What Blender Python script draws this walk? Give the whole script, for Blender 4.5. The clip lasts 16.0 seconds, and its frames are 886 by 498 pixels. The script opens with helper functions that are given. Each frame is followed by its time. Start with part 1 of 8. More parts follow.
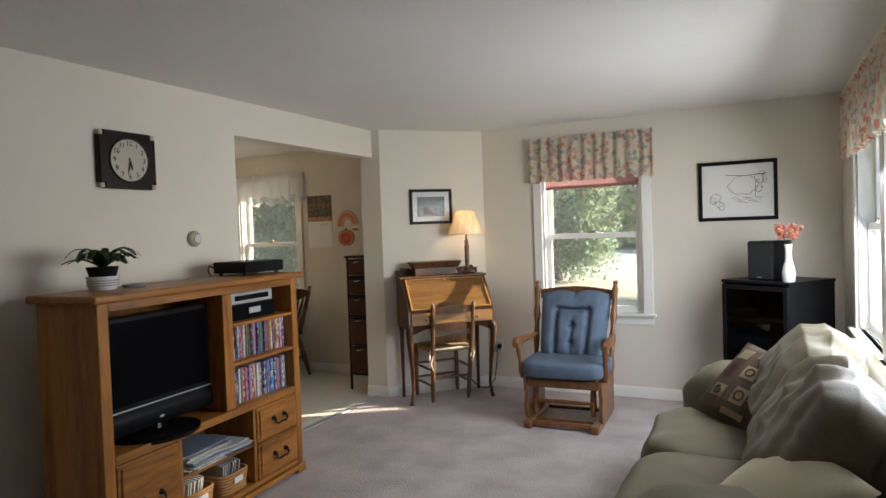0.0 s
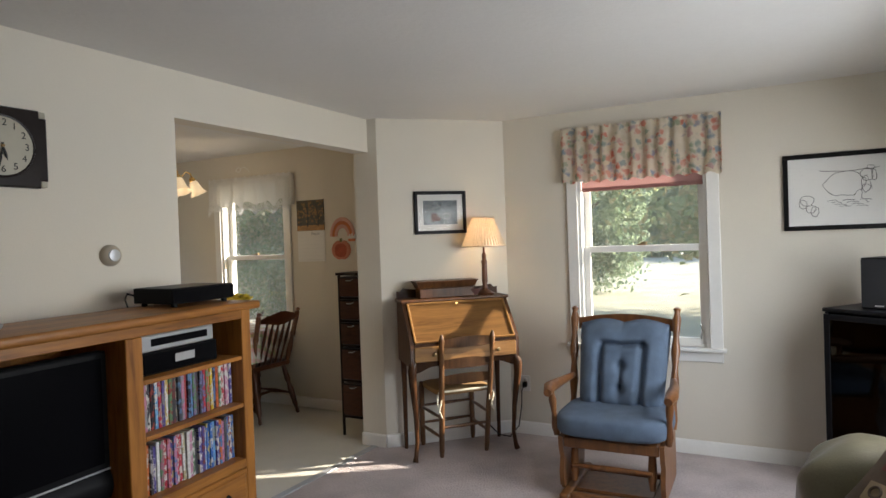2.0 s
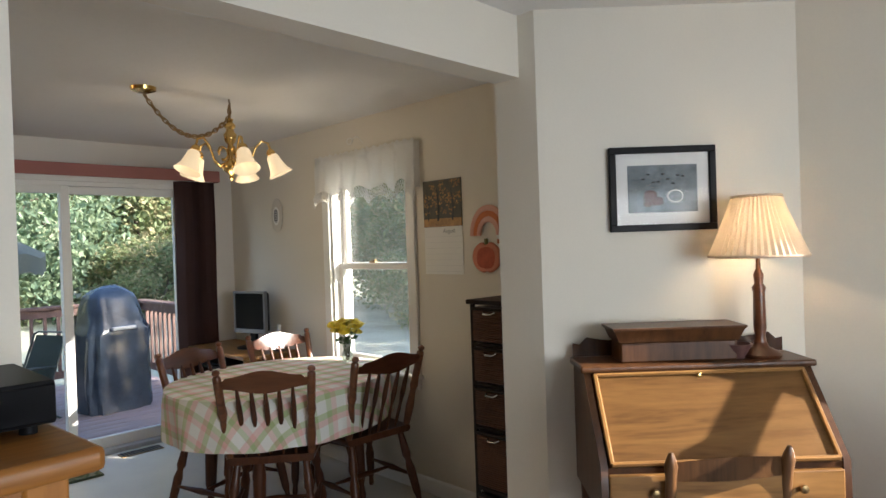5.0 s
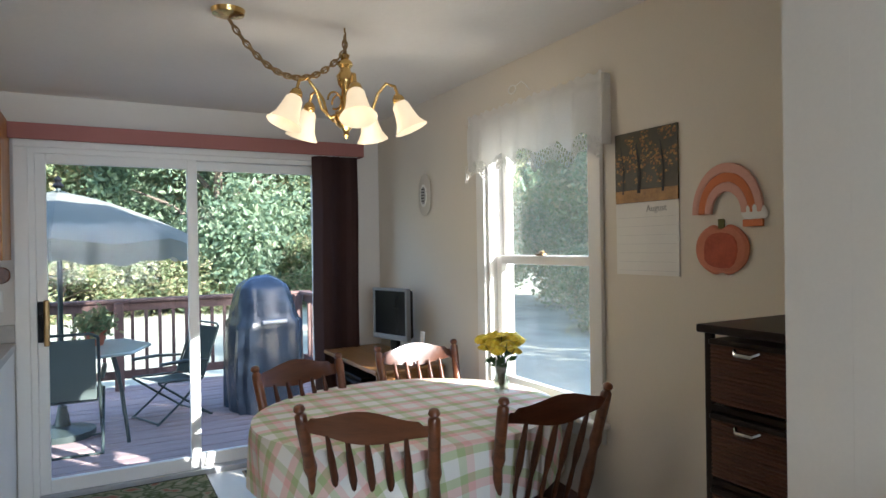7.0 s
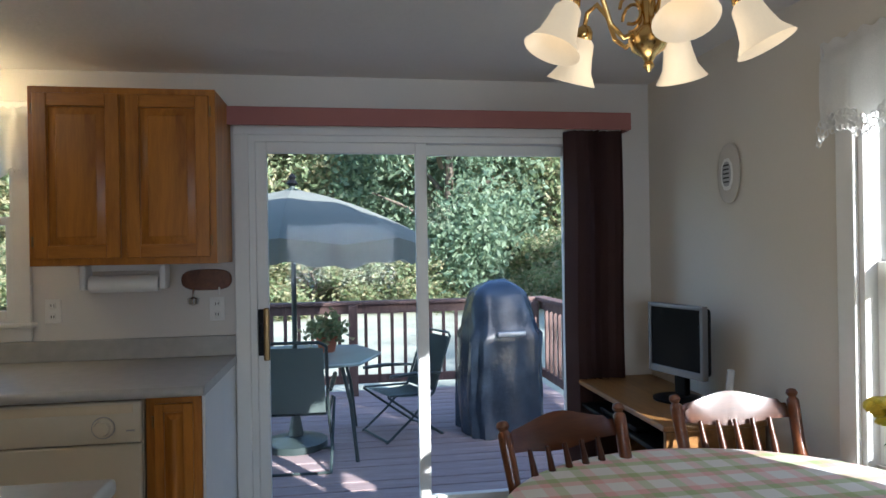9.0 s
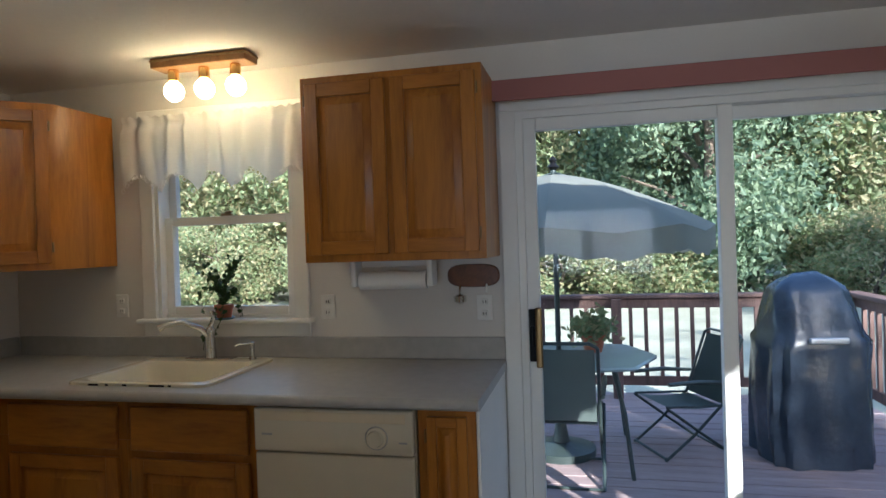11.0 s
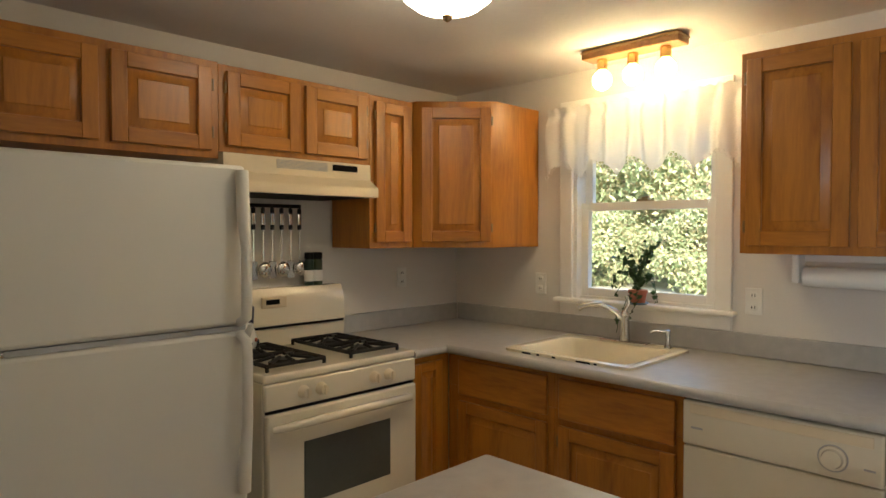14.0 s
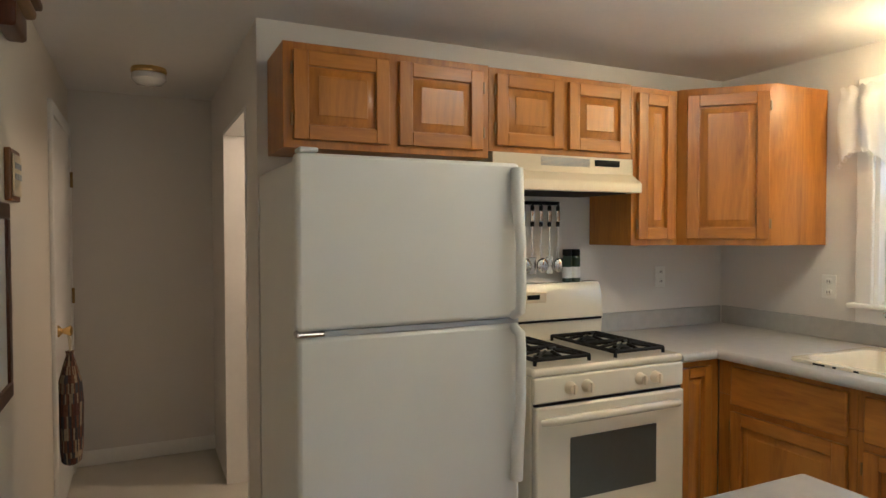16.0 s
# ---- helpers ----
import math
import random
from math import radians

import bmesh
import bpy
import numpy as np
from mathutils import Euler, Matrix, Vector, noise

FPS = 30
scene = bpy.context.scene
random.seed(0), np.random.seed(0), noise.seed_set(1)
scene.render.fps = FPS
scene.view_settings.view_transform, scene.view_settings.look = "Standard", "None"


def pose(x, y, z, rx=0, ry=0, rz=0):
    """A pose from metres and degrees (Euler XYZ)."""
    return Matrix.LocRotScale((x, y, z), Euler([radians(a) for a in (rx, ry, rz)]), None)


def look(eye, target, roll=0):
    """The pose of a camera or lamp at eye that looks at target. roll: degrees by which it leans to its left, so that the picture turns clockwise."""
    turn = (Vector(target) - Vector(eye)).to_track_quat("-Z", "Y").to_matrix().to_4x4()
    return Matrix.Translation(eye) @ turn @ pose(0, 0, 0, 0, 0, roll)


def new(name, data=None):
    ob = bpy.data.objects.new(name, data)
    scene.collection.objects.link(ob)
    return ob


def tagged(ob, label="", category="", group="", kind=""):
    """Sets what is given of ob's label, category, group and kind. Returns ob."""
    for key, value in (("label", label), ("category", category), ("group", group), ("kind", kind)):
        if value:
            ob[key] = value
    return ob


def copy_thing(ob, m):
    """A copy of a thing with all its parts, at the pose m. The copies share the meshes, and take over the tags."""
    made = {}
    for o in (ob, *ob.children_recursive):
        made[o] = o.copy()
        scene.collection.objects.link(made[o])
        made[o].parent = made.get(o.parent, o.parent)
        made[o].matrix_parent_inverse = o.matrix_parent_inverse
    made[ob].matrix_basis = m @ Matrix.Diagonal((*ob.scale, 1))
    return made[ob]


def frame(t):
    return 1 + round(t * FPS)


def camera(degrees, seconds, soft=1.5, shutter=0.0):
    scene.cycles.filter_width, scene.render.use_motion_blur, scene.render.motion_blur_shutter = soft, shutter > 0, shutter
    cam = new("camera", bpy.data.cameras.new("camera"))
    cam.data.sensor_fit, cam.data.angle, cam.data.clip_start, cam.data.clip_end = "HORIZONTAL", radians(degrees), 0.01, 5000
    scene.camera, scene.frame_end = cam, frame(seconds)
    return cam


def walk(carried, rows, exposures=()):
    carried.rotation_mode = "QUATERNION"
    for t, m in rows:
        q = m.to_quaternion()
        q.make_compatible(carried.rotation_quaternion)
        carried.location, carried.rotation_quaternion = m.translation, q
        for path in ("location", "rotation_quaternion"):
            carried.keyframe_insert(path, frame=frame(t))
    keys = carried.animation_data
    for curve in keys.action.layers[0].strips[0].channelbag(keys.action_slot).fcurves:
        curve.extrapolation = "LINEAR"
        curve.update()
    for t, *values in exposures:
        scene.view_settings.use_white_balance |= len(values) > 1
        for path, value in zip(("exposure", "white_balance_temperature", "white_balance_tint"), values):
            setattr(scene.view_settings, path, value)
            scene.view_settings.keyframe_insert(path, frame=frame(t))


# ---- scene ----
cam = camera(69.6, 16.0)
PATH = [
    (0, (0.079, -0.12, 1.41), (-0.822, 1.665, 1.356), -2.0),
    (0.5, (-0.03, 0.097, 1.402), (-0.921, 1.886, 1.359), -1.7),
    (1, (-0.11, 0.325, 1.407), (-1.014, 2.109, 1.37), -1.6),
    (1.5, (-0.22, 0.574, 1.426), (-1.143, 2.348, 1.389), -1.9),
    (2, (-0.35, 0.843, 1.435), (-1.303, 2.601, 1.408), -2.0),
    (2.5, (-0.473, 1.099, 1.458), (-1.489, 2.822, 1.43), -1.8),
    (3, (-0.6, 1.384, 1.504), (-1.707, 3.049, 1.455), -1.5),
    (3.5, (-0.813, 1.67, 1.509), (-1.984, 3.29, 1.46), -2.0),
    (5.8, (-1.771, 3.024, 1.434), (-3.321, 4.288, 1.426), -1.3),
    (6, (-1.848, 3.085, 1.431), (-3.429, 4.311, 1.422), -1.2),
    (6.5, (-2.08, 3.295, 1.415), (-3.755, 4.389, 1.406), -1.2),
    (7, (-2.315, 3.42, 1.41), (-4.072, 4.376, 1.4), -0.9),
    (7.5, (-2.539, 3.52, 1.408), (-4.371, 4.321, 1.403), -0.7),
    (8, (-2.821, 3.553, 1.401), (-4.715, 4.197, 1.401), -0.6),
    (8.5, (-3.047, 3.587, 1.401), (-4.99, 4.062, 1.402), -0.9),
    (9, (-3.278, 3.566, 1.414), (-5.256, 3.865, 1.416), -0.9),
    (11.3, (-3.747, 3.36, 1.437), (-5.668, 2.806, 1.421), -1.6),
    (11.5, (-3.745, 3.338, 1.436), (-5.645, 2.714, 1.424), -1.3),
    (12, (-3.729, 3.308, 1.445), (-5.558, 2.499, 1.429), -0.9),
    (12.5, (-3.71, 3.268, 1.452), (-5.455, 2.291, 1.427), -0.5),
    (13, (-3.687, 3.225, 1.453), (-5.337, 2.095, 1.412), 0.0),
    (13.5, (-3.659, 3.189, 1.453), (-5.203, 1.918, 1.404), 0.0),
    (14, (-3.635, 3.157, 1.454), (-5.06, 1.754, 1.399), -0.0),
    (14.5, (-3.605, 3.128, 1.452), (-4.902, 1.606, 1.394), -0.1),
    (15, (-3.575, 3.103, 1.448), (-4.734, 1.474, 1.391), -0.1),
    (15.5, (-3.54, 3.073, 1.44), (-4.553, 1.349, 1.386), -0.2),
    (16, (-3.51, 3.058, 1.439), (-4.366, 1.252, 1.384), -0.1),
]
EXPOSURES = [(0, 1.9, 6450, 11.5), (3.5, 1.8, 6400, 11.5), (6.5, 2.3, 5600, 10), (7, 2.3, 5500, 10), (8, 1.95, 5250, 10), (9, 1.7, 5250, 10), (11.5, 1.65, 5350, 9.5), (12.5, 2.0, 5800, 10), (14, 2.58, 6150, 10.5), (16, 3.15, 5300, 9)]
walk(cam, [(t, look(eye, target, roll)) for t, eye, target, roll in PATH], EXPOSURES)

# ---- world, sun, large lights ----
SUN_EL, SUN_X, SUN_Y = 23.0, 0.835, 0.55
world = bpy.data.worlds.new("sky_world")
scene.world = world
world.use_nodes = True
wn = world.node_tree
sky = wn.nodes.new("ShaderNodeTexSky")
sky.sky_type, sky.sun_disc = "NISHITA", False
sky.sun_elevation, sky.sun_rotation = radians(SUN_EL), math.atan2(SUN_X, SUN_Y)
wn.nodes["Background"].inputs[1].default_value = 0.15
wn.links.new(sky.outputs[0], wn.nodes["Background"].inputs[0])
sun_data = bpy.data.lights.new("sun", "SUN")
sun_data.energy, sun_data.angle, sun_data.color = 5.0, radians(0.6), (1.0, 0.9, 0.76)
sun = new("sun", sun_data)
sun.matrix_world = look((8 * SUN_X, 8 * SUN_Y, 8 * math.tan(radians(SUN_EL))), (0, 0, 0))


def area(name, eye, target, sx, sy, watts, color=(0.9, 0.95, 1.0)):
    """Daylight that enters through a window's opening."""
    d = bpy.data.lights.new(name, "AREA")
    d.shape, d.size, d.size_y, d.energy, d.color = "RECTANGLE", sx, sy, watts, color
    o = new(name, d)
    o.matrix_world = look(eye, target)
    return o


def point(name, p, watts, color, radius=0.03):
    d = bpy.data.lights.new(name, "POINT")
    d.energy, d.color, d.shadow_soft_size = watts, color, radius
    o = new(name, d)
    o.location = p
    return o


WARM = (1.0, 0.72, 0.40)
area("daylight_east", (0.72, 3.35, 1.35), (-2.6, 3.0, -0.6), 2.0, 1.15, 20)
point("desk_lamp_bulb", (-2.243, 4.939, 1.49), 1.7, WARM)
point("chandelier_bulbs", (-4.776, 4.32, 1.70), 1.2, (1.0, 0.80, 0.55), 0.12)
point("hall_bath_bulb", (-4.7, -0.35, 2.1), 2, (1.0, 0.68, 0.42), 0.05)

# ---- materials ----


def nodes_of(name):
    m = bpy.data.materials.new(name)
    m.use_nodes = True
    return m, m.node_tree, m.node_tree.nodes["Principled BSDF"]


def link(t, a, b):
    t.links.new(a, b)


def node(t, kind, **ins):
    n = t.nodes.new(kind)
    for k, v in ins.items():
        n.inputs[k.replace("_", " ")].default_value = v
    return n


def ramp(t, fac, stops):
    r = t.nodes.new("ShaderNodeValToRGB")
    e = r.color_ramp.elements
    while len(e) < len(stops):
        e.new(0.5)
    for el, (p, c) in zip(e, stops):
        el.position, el.color = p, (*c, 1)
    link(t, fac, r.inputs[0])
    return r.outputs[0]


def coords(t, scale=(1, 1, 1), world_space=False):
    m = t.nodes.new("ShaderNodeMapping")
    m.inputs["Scale"].default_value = scale
    if world_space:
        link(t, t.nodes.new("ShaderNodeNewGeometry").outputs["Position"], m.inputs[0])
    else:
        link(t, t.nodes.new("ShaderNodeTexCoord").outputs["Object"], m.inputs[0])
    return m.outputs[0]


def scaled(c, f):
    return tuple(min(1.0, v * f) for v in c)


def bump(t, b, height, strength, dist=0.002):
    n = node(t, "ShaderNodeBump", Strength=strength, Distance=dist)
    link(t, height, n.inputs["Height"])
    link(t, n.outputs[0], b.inputs["Normal"])


def paint(name, c, rough=0.5, metal=0.0, var=0.08, big=3.0, fine=60.0, relief=0.15, dist=0.001, world_space=False, coat=0.0, spec=0.5):
    """A surface with variation at two scales and fine relief."""
    m, t, b = nodes_of(name)
    v = coords(t, world_space=world_space)
    n1 = node(t, "ShaderNodeTexNoise", Scale=big, Detail=4.0)
    n2 = node(t, "ShaderNodeTexNoise", Scale=fine, Detail=5.0)
    link(t, v, n1.inputs["Vector"])
    link(t, v, n2.inputs["Vector"])
    mix = node(t, "ShaderNodeMath")
    mix.operation = "MULTIPLY_ADD"
    link(t, n2.outputs[0], mix.inputs[0])
    mix.inputs[1].default_value = 0.45
    link(t, n1.outputs[0], mix.inputs[2])
    link(t, ramp(t, mix.outputs[0], [(0.42, scaled(c, 1 - var)), (1.0, scaled(c, 1 + var))]), b.inputs["Base Color"])
    b.inputs["Roughness"].default_value, b.inputs["Metallic"].default_value = rough, metal
    b.inputs["Coat Weight"].default_value, b.inputs["Specular IOR Level"].default_value = coat, spec
    if relief:
        bump(t, b, n2.outputs[0], relief, dist)
    return m


def wood(name, dark, light, rough=0.35, along="z", ring=14.0, coat=0.15, knots=False, spec=0.5):
    m, t, b = nodes_of(name)
    s = {"x": (0.12, 1, 1), "y": (1, 0.12, 1), "z": (1, 1, 0.12)}[along]
    v = coords(t, s)
    w = node(t, "ShaderNodeTexNoise", Scale=ring, Detail=6.0, Roughness=0.6, Distortion=1.6)
    f = node(t, "ShaderNodeTexNoise", Scale=ring * 9, Detail=3.0)
    link(t, v, w.inputs["Vector"])
    link(t, v, f.inputs["Vector"])
    mix = node(t, "ShaderNodeMath")
    mix.operation = "MULTIPLY_ADD"
    link(t, f.outputs[0], mix.inputs[0])
    mix.inputs[1].default_value = 0.35
    link(t, w.outputs[0], mix.inputs[2])
    info = t.nodes.new("ShaderNodeObjectInfo")
    add = node(t, "ShaderNodeMath")
    add.operation = "MULTIPLY_ADD"
    link(t, info.outputs["Random"], add.inputs[0])
    add.inputs[1].default_value = 0.10
    link(t, mix.outputs[0], add.inputs[2])
    mid = tuple((a + c) / 2 for a, c in zip(dark, light))
    col = ramp(t, add.outputs[0], [(0.45, dark), (0.62, mid), (0.85, light)])
    if knots:
        k = node(t, "ShaderNodeTexVoronoi", Scale=3.3)
        link(t, coords(t, (1, 1, 0.6)), k.inputs["Vector"])
        kr = ramp(t, k.outputs["Distance"], [(0.05, (0, 0, 0)), (0.13, (1, 1, 1))])
        mx = t.nodes.new("ShaderNodeMix")
        mx.data_type = "RGBA"
        link(t, kr, mx.inputs[0])
        mx.inputs[6].default_value = (*scaled(dark, 0.35), 1)
        link(t, col, mx.inputs[7])
        col = mx.outputs[2]
    link(t, col, b.inputs["Base Color"])
    b.inputs["Roughness"].default_value, b.inputs["Coat Weight"].default_value = rough, coat
    b.inputs["Coat Roughness"].default_value, b.inputs["Specular IOR Level"].default_value = 0.25, spec
    bump(t, b, f.outputs[0], 0.12, 0.0008)
    return m


def glow(name, c, strength, base=(0.9, 0.88, 0.8)):
    m, t, b = nodes_of(name)
    b.inputs["Base Color"].default_value = (*base, 1)
    b.inputs["Roughness"].default_value = 0.4
    n = node(t, "ShaderNodeTexNoise", Scale=25.0, Detail=2.0)
    link(t, ramp(t, n.outputs[0], [(0.3, scaled(c, 0.85)), (0.7, c)]), b.inputs["Emission Color"])
    b.inputs["Emission Strength"].default_value = strength
    return m


def pane_glass(name, gloss=0.06, tint=(1, 1, 1)):
    m = bpy.data.materials.new(name)
    m.use_nodes = True
    t = m.node_tree
    t.nodes.remove(t.nodes["Principled BSDF"])
    a = t.nodes.new("ShaderNodeBsdfTransparent")
    a.inputs[0].default_value = (*tint, 1)
    g = t.nodes.new("ShaderNodeBsdfGlossy")
    g.inputs["Roughness"].default_value = 0.03
    mx = t.nodes.new("ShaderNodeMixShader")
    mx.inputs[0].default_value = gloss
    link(t, a.outputs[0], mx.inputs[1])
    link(t, g.outputs[0], mx.inputs[2])
    link(t, mx.outputs[0], t.nodes["Material Output"].inputs[0])
    return m


def thin_cloth(name, c, see=0.25, pattern=None, fine=350.0):
    """Cloth that lets light through; see is the part that is open weave."""
    m = bpy.data.materials.new(name)
    m.use_nodes = True
    t = m.node_tree
    t.nodes.remove(t.nodes["Principled BSDF"])
    d, tr, op = t.nodes.new("ShaderNodeBsdfDiffuse"), t.nodes.new("ShaderNodeBsdfTranslucent"), t.nodes.new("ShaderNodeBsdfTransparent")
    if pattern:
        col = pattern(t)
    else:
        n = node(t, "ShaderNodeTexNoise", Scale=fine, Detail=2.0)
        link(t, coords(t), n.inputs["Vector"])
        col = ramp(t, n.outputs[0], [(0.3, scaled(c, 0.88)), (0.7, c)])
    for s in (d, tr):
        link(t, col, s.inputs[0])
    m1, m2 = t.nodes.new("ShaderNodeMixShader"), t.nodes.new("ShaderNodeMixShader")
    m1.inputs[0].default_value, m2.inputs[0].default_value = 0.4, see
    link(t, d.outputs[0], m1.inputs[1])
    link(t, tr.outputs[0], m1.inputs[2])
    link(t, m1.outputs[0], m2.inputs[1])
    link(t, op.outputs[0], m2.inputs[2])
    link(t, m2.outputs[0], t.nodes["Material Output"].inputs[0])
    return m


def by_random(name, stops, rough=0.4, island=False, constant=True, emit=0.0):
    """One colour a piece, drawn from the stops."""
    m, t, b = nodes_of(name)
    if island:
        fac = t.nodes.new("ShaderNodeNewGeometry").outputs["Random Per Island"]
    else:
        fac = t.nodes.new("ShaderNodeObjectInfo").outputs["Random"]
    r = t.nodes.new("ShaderNodeValToRGB")
    r.color_ramp.interpolation = "CONSTANT" if constant else "LINEAR"
    e = r.color_ramp.elements
    while len(e) < len(stops):
        e.new(0.5)
    for i, (el, c) in enumerate(zip(e, stops)):
        el.position, el.color = i / len(stops), (*c, 1)
    link(t, fac, r.inputs[0])
    n = node(t, "ShaderNodeTexNoise", Scale=90.0, Detail=3.0)
    link(t, coords(t), n.inputs["Vector"])
    mx = t.nodes.new("ShaderNodeMix")
    mx.data_type, mx.blend_type = "RGBA", "MULTIPLY"
    mx.inputs[0].default_value = 0.5
    link(t, r.outputs[0], mx.inputs[6])
    link(t, ramp(t, n.outputs[0], [(0.35, (0.45, 0.45, 0.45)), (0.6, (1, 1, 1))]), mx.inputs[7])
    link(t, mx.outputs[2], b.inputs["Base Color"])
    b.inputs["Roughness"].default_value = rough
    return m


def floral(t):
    """Printed flowers in rose, blue and sage on cream."""
    v = coords(t, world_space=True)
    vo = node(t, "ShaderNodeTexVoronoi", Scale=27.0)
    nz = node(t, "ShaderNodeTexNoise", Scale=26.0, Detail=5.0)
    link(t, v, nz.inputs["Vector"])
    ad = t.nodes.new("ShaderNodeMix")
    ad.data_type = "RGBA"
    ad.inputs[0].default_value = 0.06
    link(t, v, ad.inputs[6])
    link(t, nz.outputs["Color"], ad.inputs[7])
    link(t, ad.outputs[2], vo.inputs["Vector"])
    sep = t.nodes.new("ShaderNodeSeparateColor")
    link(t, vo.outputs["Color"], sep.inputs[0])
    hue = ramp(t, sep.outputs[0], [(0.0, (0.60, 0.20, 0.15)), (0.25, (0.68, 0.38, 0.30)), (0.45, (0.32, 0.38, 0.46)), (0.62, (0.36, 0.40, 0.28)), (0.8, (0.70, 0.62, 0.48))])
    mask = ramp(t, vo.outputs["Distance"], [(0.36, (1, 1, 1)), (0.72, (0, 0, 0))])
    mx = t.nodes.new("ShaderNodeMix")
    mx.data_type = "RGBA"
    link(t, mask, mx.inputs[0])
    mx.inputs[6].default_value = (0.72, 0.64, 0.52, 1)
    link(t, hue, mx.inputs[7])
    return mx.outputs[2]


def plaid_material():
    """Woven check of rose, green and white."""
    m, t, b = nodes_of("plaid_cloth")
    v = coords(t)
    # over the table's edge the check runs on down the drop
    zs = t.nodes.new("ShaderNodeSeparateXYZ")
    link(t, v, zs.inputs[0])
    flat, size, wide = (t.nodes.new("ShaderNodeVectorMath") for _ in range(3))
    flat.operation, size.operation, wide.operation = "MULTIPLY", "LENGTH", "SCALE"
    flat.inputs[1].default_value = (1, 1, 0)
    link(t, v, flat.inputs[0])
    link(t, flat.outputs[0], size.inputs[0])
    drop, ratio, more = (t.nodes.new("ShaderNodeMath") for _ in range(3))
    drop.operation, ratio.operation, more.operation = "SUBTRACT", "DIVIDE", "ADD"
    drop.use_clamp = True
    drop.inputs[0].default_value = 0.736
    link(t, zs.outputs["Z"], drop.inputs[1])
    link(t, drop.outputs[0], ratio.inputs[0])
    link(t, size.outputs["Value"], ratio.inputs[1])
    link(t, ratio.outputs[0], more.inputs[0])
    more.inputs[1].default_value = 1.0
    link(t, flat.outputs[0], wide.inputs[0])
    link(t, more.outputs[0], wide.inputs["Scale"])
    v = wide.outputs[0]
    sep = t.nodes.new("ShaderNodeSeparateXYZ")
    link(t, v, sep.inputs[0])
    outs = []
    for k, ax in enumerate(("X", "Y")):
        w = node(t, "ShaderNodeMath")
        w.operation = "PINGPONG"
        link(t, sep.outputs[ax], w.inputs[0])
        w.inputs[1].default_value = 0.062
        g = node(t, "ShaderNodeMath")
        g.operation = "GREATER_THAN"
        link(t, w.outputs[0], g.inputs[0])
        g.inputs[1].default_value = 0.031
        q = node(t, "ShaderNodeMath")
        q.operation = "PINGPONG"
        link(t, sep.outputs[ax], q.inputs[0])
        q.inputs[1].default_value = 0.124
        h = node(t, "ShaderNodeMath")
        h.operation = "GREATER_THAN"
        link(t, q.outputs[0], h.inputs[0])
        h.inputs[1].default_value = 0.062
        outs.append((g.outputs[0], h.outputs[0]))
    col = None
    for (g, h) in outs:
        tint = t.nodes.new("ShaderNodeMix")
        tint.data_type = "RGBA"
        link(t, h, tint.inputs[0])
        tint.inputs[6].default_value, tint.inputs[7].default_value = (0.84, 0.62, 0.58, 1), (0.60, 0.66, 0.42, 1)
        band = t.nodes.new("ShaderNodeMix")
        band.data_type = "RGBA"
        link(t, g, band.inputs[0])
        band.inputs[6].default_value = (0.86, 0.85, 0.81, 1)
        link(t, tint.outputs[2], band.inputs[7])
        if col is None:
            col = band.outputs[2]
        else:
            mx = t.nodes.new("ShaderNodeMix")
            mx.data_type, mx.blend_type = "RGBA", "MULTIPLY"
            mx.inputs[0].default_value = 0.8
            link(t, col, mx.inputs[6])
            link(t, band.outputs[2], mx.inputs[7])
            col = mx.outputs[2]
    link(t, col, b.inputs["Base Color"])
    b.inputs["Roughness"].default_value = 0.8
    n = node(t, "ShaderNodeTexNoise", Scale=400.0)
    link(t, v, n.inputs["Vector"])
    bump(t, b, n.outputs[0], 0.2, 0.001)
    return m


def leaf_material(name, stops, through_part=0.35):
    m = by_random(name, stops, 0.5, island=True, constant=False)
    t = m.node_tree
    b = t.nodes["Principled BSDF"]
    tr = t.nodes.new("ShaderNodeBsdfTranslucent")
    src = b.inputs["Base Color"].links[0].from_socket
    link(t, src, tr.inputs[0])
    mx = t.nodes.new("ShaderNodeMixShader")
    mx.inputs[0].default_value = through_part
    link(t, b.outputs[0], mx.inputs[1])
    link(t, tr.outputs[0], mx.inputs[2])
    link(t, mx.outputs[0], t.nodes["Material Output"].inputs[0])
    return m


def _rug_noise(t):
    n = node(t, "ShaderNodeTexNoise", Scale=11.0, Detail=1.0)
    link(t, coords(t, world_space=True), n.inputs["Vector"])
    return n.outputs[0]


WALL = paint("cream_wall_paint", (0.71, 0.66, 0.565), 0.75, var=0.04, big=1.2, fine=140, relief=0.25, world_space=True)
WALL_W = paint("white_wall_paint", (0.70, 0.67, 0.62), 0.7, var=0.045, big=1.5, fine=120, relief=0.25, world_space=True)
CEIL = paint("ceiling_paint", (0.74, 0.725, 0.70), 0.85, var=0.04, big=1.0, fine=45, relief=0.5, dist=0.003, world_space=True)
TRIM = paint("white_trim_paint", (0.80, 0.79, 0.75), 0.35, var=0.04, fine=40, relief=0.08)
CARPET = paint("mauve_grey_carpet", (0.45, 0.395, 0.385), 0.95, var=0.26, big=3.5, fine=75, relief=1.0, dist=0.008, world_space=True)
VINYL = paint("pale_vinyl_floor", (0.66, 0.63, 0.54), 0.35, var=0.06, big=5, fine=90, relief=0.05, world_space=True)
PINE = wood("honey_pine", (0.105, 0.035, 0.006), (0.39, 0.158, 0.030), 0.5, "z", 9, coat=0.03, knots=True, spec=0.3)
